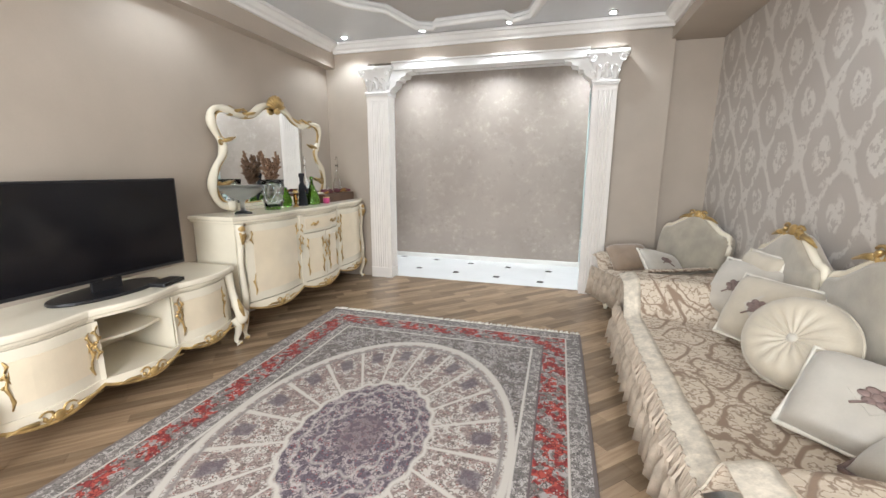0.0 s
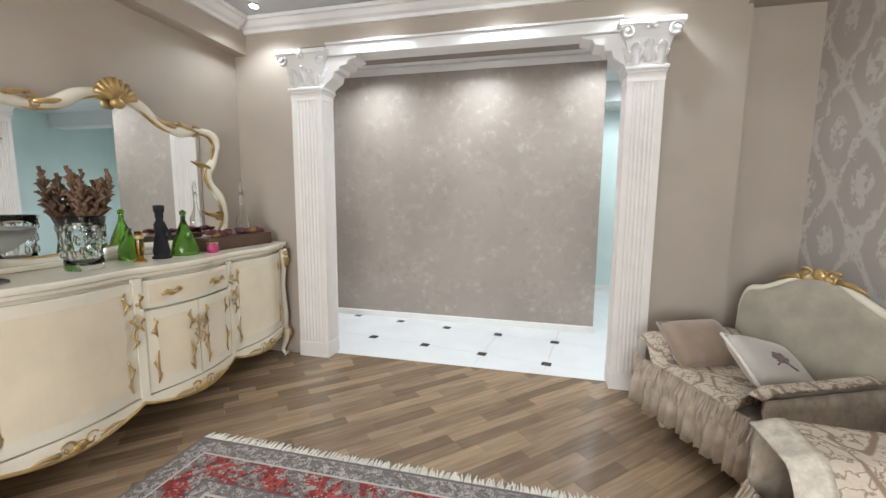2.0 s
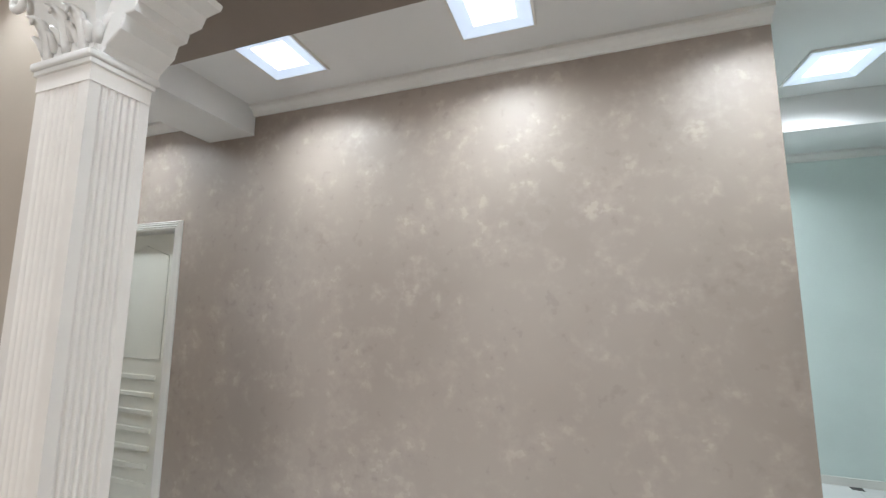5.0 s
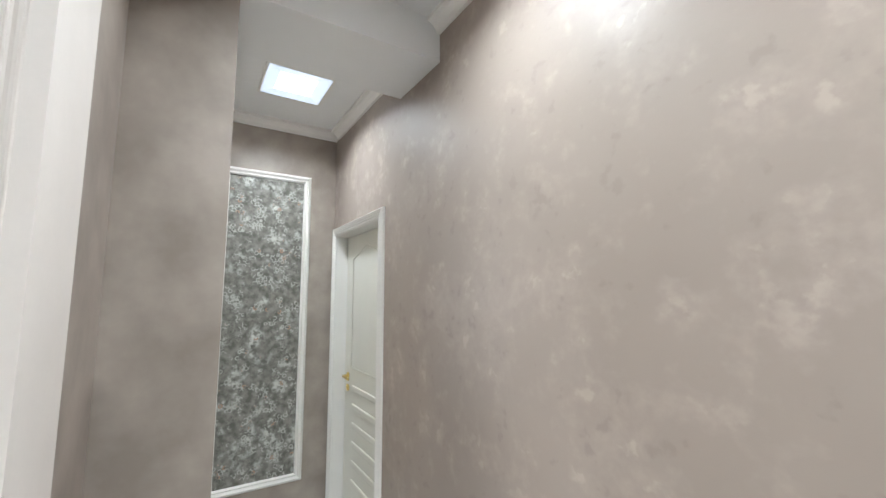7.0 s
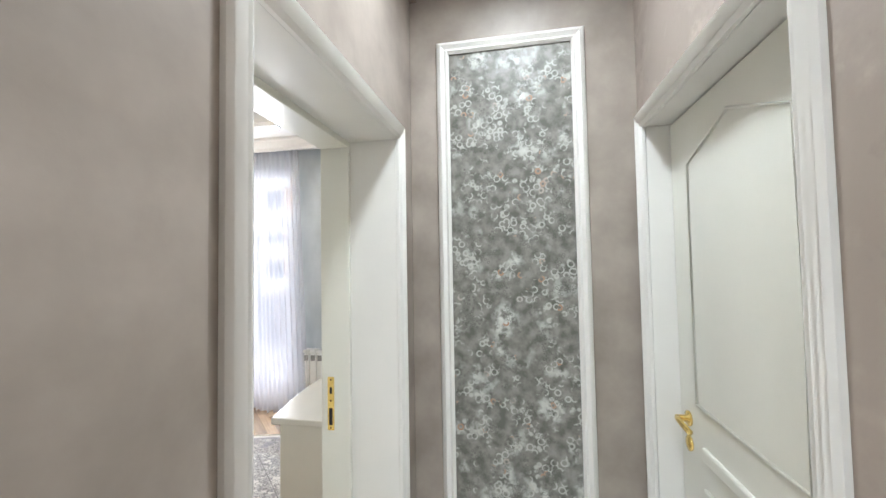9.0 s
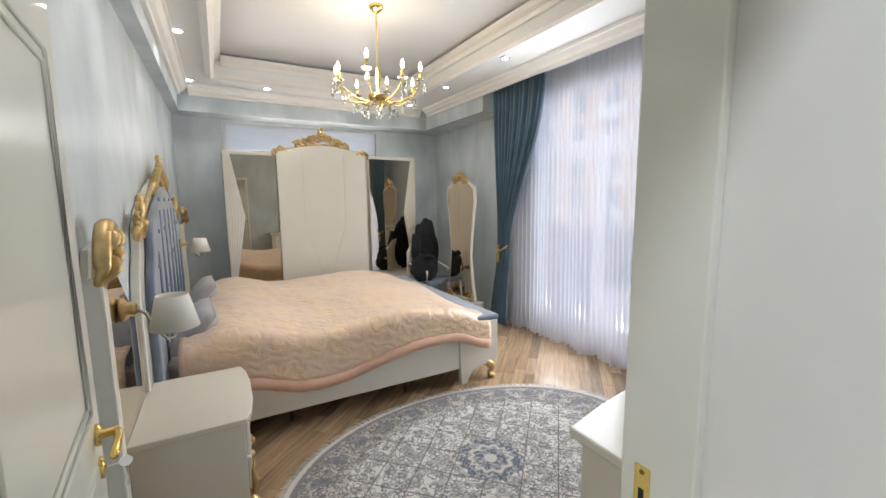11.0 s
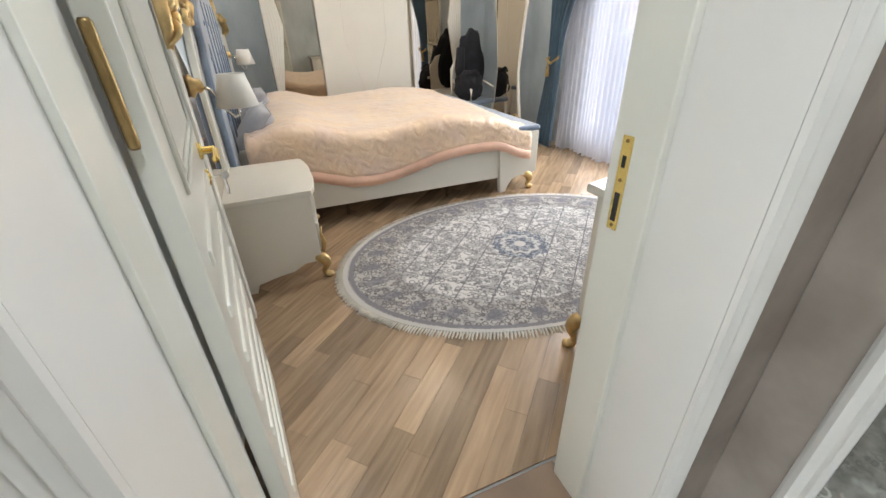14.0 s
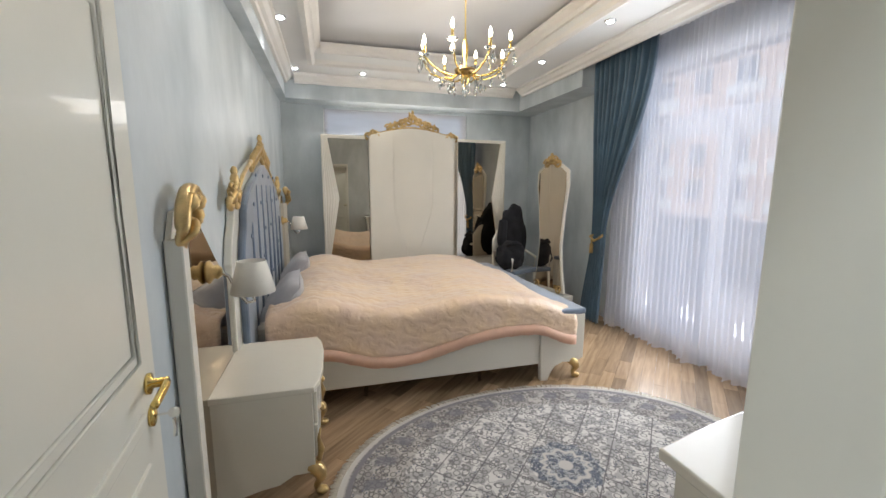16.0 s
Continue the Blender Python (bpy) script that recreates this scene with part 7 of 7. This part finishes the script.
# standing mirror
t = thing("standing_mirror", "tall ivory cheval mirror with bronze glass and gilt top", "mirror", pose(-6.42, 0.98, 0, 0, 0, 102))
mo = [(-0.24, 0.30), (-0.20, 0.55), (-0.17, 0.85), (-0.20, 1.25), (-0.24, 1.55), (-0.23, 1.72), (-0.12, 1.80), (0, 1.84), (0.12, 1.80), (0.23, 1.72), (0.24, 1.55), (0.20, 1.25), (0.17, 0.85), (0.20, 0.55), (0.24, 0.30)]
part("frame", prism([(a * 1.14, 1.05 + (b - 1.05) * 1.04) for a, b in mo][::-1], 0.03, 0.006), LACQUER, t, "ivory shaped frame")
part("glass", moved(prism(mo[::-1], 0.008), Matrix.Translation((0, -0.009, 0))), BRONZE_MIRROR, t, "bronze tinted mirror")
crest(t, "crest", 0, -0.01, 1.82, 0.26, 0.12, "x", 15)
part("base", box(-0.30, 0.30, -0.12, 0.14, 0.0, 0.24, 0.01), LACQUER, t, "ivory drawer base")
part("base_drawer", box(-0.26, 0.26, -0.135, -0.12, 0.04, 0.21, 0.005), LACQUER, t)
part("post", box(-0.05, 0.05, 0.03, 0.08, 0.24, 1.2, 0.006), LACQUER, t)
for f in (-1, 1):
    part("scroll", moved(leaf_scroll(0.06, 1.1, 0.014, 0.5, f), Matrix.Translation((f * 0.2, -0.02, 0.30))), GOLD, t, "gilded scroll", smooth=True)

# chair with clothes
t = thing("bedroom_chair", "ivory framed chair half hidden by dark clothes", "chair", pose(-6.18, 0.50, 0, 0, 0, 200))
part("seat", box(-0.22, 0.22, -0.22, 0.22, 0.42, 0.48, 0.02, 3), NAVY_VELVET, t, "blue velvet seat")
for a in (-0.19, 0.19):
    for b in (-0.19, 0.19):
        part("leg", tube([(a, b, 0.42), (a * 1.05, b * 1.05, 0.2), (a * 1.1, b * 1.1, 0.0)], [0.022, 0.017, 0.014], 8), LACQUER, t, smooth=True)
    part("arm", tube([(a * 1.1, -0.16, 0.46), (a * 1.15, -0.18, 0.62), (a * 1.15, 0.0, 0.68), (a * 1.05, 0.2, 0.70)], 0.018, 8), LACQUER, t, "curved ivory arm", smooth=True)
part("backrest", prism([(-0.2, 0.46), (0.2, 0.46), (0.21, 0.85), (0.12, 0.98), (0, 1.02), (-0.12, 0.98), (-0.21, 0.85)], 0.03, 0.008), LACQUER, t, "ivory shaped back").location = (0, 0.2, 0)


def heap(name, label, x, y, z, sx, sy, sz, seed):
    bm = bmesh.new()
    bmesh.ops.create_icosphere(bm, subdivisions=4, radius=1.0)
    for v in bm.verts:
        k = 1 + 0.22 * noise.noise(v.co * 2.1 + Vector((seed, 0, 0))) + 0.08 * noise.noise(v.co * 6 + Vector((seed, 3, 0)))
        v.co = Vector((v.co.x * sx * k, v.co.y * sy * k, v.co.z * sz * k))
    return bm


c = thing("coat", "black coat hung over the chair back", "clothes", pose(-6.22, 0.32, 0))
part("cloth", moved(heap("coat", "", 0, 0, 0, 0.20, 0.11, 0.43, 2), Matrix.Translation((0, 0, 0.86))), BLACK_CLOTH, c, smooth=True)
part("sleeve", tube([(0.16, 0.05, 1.10), (0.20, 0.10, 0.85), (0.17, 0.12, 0.62), (0.18, 0.12, 0.5)], [0.06, 0.065, 0.055, 0.045], 10), BLACK_CLOTH, c, smooth=True)
c = thing("jacket", "dark jacket lying on the chair seat", "clothes", pose(-6.08, 0.58, 0))
part("cloth", moved(heap("jacket", "", 0, 0, 0, 0.19, 0.17, 0.20, 5), Matrix.Translation((0, 0, 0.64))), BLACK_CLOTH, c, smooth=True)
part("collar", tube([(-0.10, 0.1, 0.80), (0, 0.14, 0.84), (0.1, 0.1, 0.80)], [0.02, 0.03, 0.02], 8), BLACK_CLOTH, c, smooth=True)

# chandelier
t = thing("chandelier", "brass and crystal chandelier with glowing candle bulbs", "chandelier", pose(-4.85, 2.25, 0))
part("canopy", moved(lathe([(0, 0.05), (0.06, 0.05), (0.055, 0.03), (0.02, 0.0), (0, 0)], 20), Matrix.Translation((0, 0, 3.09))), BRASS, t, "brass ceiling cup", smooth=True)
part("stem", lathe([(0.0, 2.32), (0.012, 2.32), (0.03, 2.35), (0.045, 2.40), (0.02, 2.44), (0.012, 2.50), (0.022, 2.56), (0.026, 2.62), (0.010, 2.68), (0.006, 2.72), (0.006, 3.10), (0, 3.10)], 16), BRASS, t, "brass turned stem", smooth=True)
bowl = part("bowl", lathe([(0.0, 2.40), (0.05, 2.405), (0.08, 2.43), (0.085, 2.45), (0.07, 2.445), (0, 2.42)], 20), OLD_BRASS, t, "brass bowl", smooth=True)
drop = lambda s: lathe([(0.0, 0.0), (0.010 * s, -0.02 * s), (0.012 * s, -0.04 * s), (0.0, -0.065 * s)], 6)
for i in range(8):
    a = 2 * math.pi * i / 8 + 0.2
    ca, sa = math.cos(a), math.sin(a)
    R, zt = 0.35, 2.50 + 0.05 * (i % 2)
    arm = part("arm", tube([(r * ca, r * sa, z) for r, z in ((0.03, 2.44), (0.10, 2.39), (0.19, 2.40), (0.28, 2.44), (R, zt))], [0.008, 0.009, 0.008, 0.007, 0.007], 8), BRASS, t, "curved brass arm", smooth=True)
    part("drip_pan", moved(lathe([(0.0, 0), (0.035, 0.006), (0.04, 0.016), (0.03, 0.012), (0, 0.008)], 14), Matrix.Translation((R * ca, R * sa, zt))), CRYSTAL, arm, "crystal drip pan", smooth=True)
    part("candle", moved(lathe([(0, 0), (0.011, 0), (0.011, 0.07), (0, 0.07)], 10), Matrix.Translation((R * ca, R * sa, zt + 0.012))), BRASS, arm, "brass candle tube", smooth=True)
    part("bulb", moved(lathe([(0, 0), (0.011, 0.005), (0.015, 0.03), (0.009, 0.055), (0, 0.075)], 10), Matrix.Translation((R * ca, R * sa, zt + 0.08))), BULB_GLOW, arm, "glowing candle bulb", smooth=True)
    for k, (r, z) in enumerate(((R - 0.03, zt - 0.02), (R + 0.03, zt - 0.01), (0.20, 2.37), (0.12, 2.36), (0.28, 2.44))):
        part("crystal_drop", moved(drop(1.0 + 0.5 * (k % 2)), Matrix.Translation((r * ca - 0.01 * k * sa, r * sa + 0.01 * k * ca, z))), CRYSTAL, arm, "hanging crystal drop")
part("finial_crystal", moved(lathe([(0, 0), (0.02, -0.02), (0.026, -0.05), (0.0, -0.085)], 10), Matrix.Translation((0, 0, 2.325))), CRYSTAL, t, "large crystal drop", smooth=True)

# ---- outside ----
g = bmesh.new()
bmesh.ops.create_grid(g, x_segments=2, y_segments=2, size=900)
solid("ground", moved(g, Matrix.Translation((0, 0, -9))), mat("grey_asphalt", (0.08, 0.08, 0.08), 0.9, 0, 0.2, 0.3, 0.1, 0.2, 8), "grey asphalt yard far below", "ground")
t = thing("balcony", "white painted balcony with a solid parapet", "balcony", pose(-7.12, 2.6, 0), kind="structure")
part("slab", box(-1.28, 0.0, -1.9, 1.9, -0.18, -0.03, 0.005), STUCCO, t, "pale balcony floor slab")
part("parapet", box(-1.28, -1.18, -1.9, 1.9, -0.03, 1.12, 0.008), STUCCO, t, "white balcony parapet")
part("rail", box(-1.31, -1.15, -1.9, 1.9, 1.13, 1.18, 0.01), WHITE_PLASTIC, t, "white balcony handrail")
t = thing("apartment_building", "salmon coloured apartment building opposite the balcony", "building", pose(-34, 0, -9))
part("wall", box(-8, 0, -30, 34, 0, 21), PINK_BLOCK, t, "salmon rendered facade")
part("roof", box(-8.3, 0.3, -30.3, 34.3, 21, 21.5), WHITE_PLASTIC, t, "pale parapet")
WIN = mat("dark_window_glass", (0.10, 0.13, 0.17), 0.08, 0, 0.2, 1, 0.02, 0.0)
fm, gm = finish(merge(box(0, 0.12, -0.8, 0.8, -0.9, -0.8), box(0, 0.12, -0.8, 0.8, 0.8, 0.9), box(0, 0.12, -0.8, -0.7, -0.8, 0.8), box(0, 0.12, 0.7, 0.8, -0.8, 0.8), box(0, 0.12, -0.05, 0.05, -0.8, 0.8))), finish(box(-0.05, 0.05, -0.7, 0.7, -0.8, 0.8))
bm_ = finish(box(0, 0.06, -1.5, 1.5, -0.5, 0.5))
for fl in range(7):
    for k in range(16):
        w = part("window", fm, WHITE_PLASTIC, t)
        w.location = (0.0, -26 + 3.7 * k, 1.7 + 2.95 * fl)
        part("pane", gm, WIN, w)
        if k % 3 != 1:
            part("spandrel", bm_, WHITE_PLASTIC, t, "pale panel band").location = (0.0, -26 + 3.7 * k, 0.35 + 2.95 * fl)


# ---- floors: planks and tiles, laid piece by piece ----
def clip(poly, x0, x1, y0, y1):
    for axis, lim, keep_less in ((0, x0, False), (0, x1, True), (1, y0, False), (1, y1, True)):
        out = []
        for i, p in enumerate(poly):
            q = poly[(i + 1) % len(poly)]
            pin, qin = (p[axis] <= lim) == keep_less or p[axis] == lim, (q[axis] <= lim) == keep_less or q[axis] == lim
            if pin:
                out.append(p)
            if pin != qin:
                k = (lim - p[axis]) / (q[axis] - p[axis])
                out.append((p[0] + k * (q[0] - p[0]), p[1] + k * (q[1] - p[1])))
        poly = out
        if len(poly) < 3:
            return []
    return poly


def flat_piece(poly, z0, z1):
    n = len(poly)
    verts = [(x, y, z1) for x, y in poly] + [(x, y, z0) for x, y in poly]
    faces = [tuple(range(n))] + [(i, i + n, (i + 1) % n + n, (i + 1) % n) for i in range(n)]
    return verts, faces


def lay(name, label, region, near, pieces, material, joined, piece_name, z0, z1):
    """Pieces clipped to a rectangle: those inside near are parts of their own, the rest is one mesh."""
    floor = thing(name, label, "floor", kind="structure")
    verts, faces, single = [], [], 0
    for poly in pieces:
        poly = clip(poly, *region)
        if not poly:
            continue
        v, f = flat_piece(poly, z0, z1)
        cx, cy = sum(p[0] for p in poly) / len(poly), sum(p[1] for p in poly) / len(poly)
        if near[0] < cx < near[1] and near[2] < cy < near[3] and single < 300:
            me = bpy.data.meshes.new(piece_name)
            me.from_pydata(v, [], f)
            part(piece_name, me, material, floor)
            single += 1
        else:
            faces += [tuple(i + len(verts) for i in q) for q in f]
            verts += v
    if verts:
        me = bpy.data.meshes.new("rest")
        me.from_pydata(verts, [], faces)
        part(piece_name + "s", me, joined, floor, kind="stuff")
    return floor


def planks(x0, x1, y0, y1, turn, width=0.088, length=0.62):
    rng = random.Random(5)
    c, s = math.cos(radians(turn)), math.sin(radians(turn))
    mx, my, r = (x0 + x1) / 2, (y0 + y1) / 2, math.hypot(x1 - x0, y1 - y0) / 2 + 0.6
    out, g = [], 0.0006
    for i in range(int(2 * r / width)):
        v = -r + i * width
        u = -r - rng.random() * length
        while u < r:
            ln = length * rng.uniform(0.45, 1.35)
            q = [(u + g, v + g), (u + ln - g, v + g), (u + ln - g, v + width - g), (u + g, v + width - g)]
            out.append([(mx + a * c - b * s, my + a * s + b * c) for a, b in q])
            u += ln
    return out


def tiles(x0, x1, y0, y1, pitch=0.61, turn=-8.8, ox=-1.893, oy=6.211):
    c, s = math.cos(radians(turn)), math.sin(radians(turn))
    slabs, inserts, g, h = [], [], 0.0012, 0.043
    put = lambda a, b: (ox + a * c - b * s, oy + a * s + b * c)
    for i in range(-7, 12):
        for j in range(-5, 8):
            a, b = i * pitch, j * pitch
            slabs.append([put(a + g + (h if k in (0, 7) else 0) * 0, b) for k in ()] or [put(a + h + g, b + g), put(a + pitch - h - g, b + g), put(a + pitch - h - g, b + h + g), put(a + pitch - g, b + h + g), put(a + pitch - g, b + pitch - h - g), put(a + pitch - h - g, b + pitch - h - g), put(a + pitch - h - g, b + pitch - g), put(a + h + g, b + pitch - g), put(a + h + g, b + pitch - h - g), put(a + g, b + pitch - h - g), put(a + g, b + h + g), put(a + h + g, b + h + g)])
            inserts.append([put(a - h, b - h), put(a + h, b - h), put(a + h, b + h), put(a - h, b + h)])
    return slabs, inserts


lay("floor_living", "brown oak strip floor laid diagonally in the living room", (WX0, WX1, -1.7, 5.09), (-2.6, 0.6, 3.6, 5.1), planks(WX0, WX1, -1.7, 5.09, 44), OAK, OAK_FLOOR, "plank", -0.010, 0.0)
lay("floor_bedroom", "brown oak strip floor laid diagonally in the bedroom", (XW, XE, YS, 5.035), (-4.9, -3.2, 3.2, 5.04), planks(XW, XE, YS, 5.035, 44, 0.095, 0.7), OAK2, OAK2_FLOOR, "plank", -0.010, 0.0)
slabs, inserts = tiles(-4.7, 3.4, 5.09, 9)
lay("floor_corridor", "white porcelain tile floor with small black inserts", (-4.6, 3.3, 5.092, 8.9), (-3.2, 3.3, 5.0, 8.9), slabs, WHITE_TILE, WHITE_TILE, "tile", -0.010, 0.0)
lay("floor_corridor_inserts", "small square black tile inserts in the white floor", (-4.6, 3.3, 5.092, 8.9), (-3.2, 3.3, 5.0, 8.9), inserts, BLACK_TILE, BLACK_TILE, "insert", -0.010, 0.0)
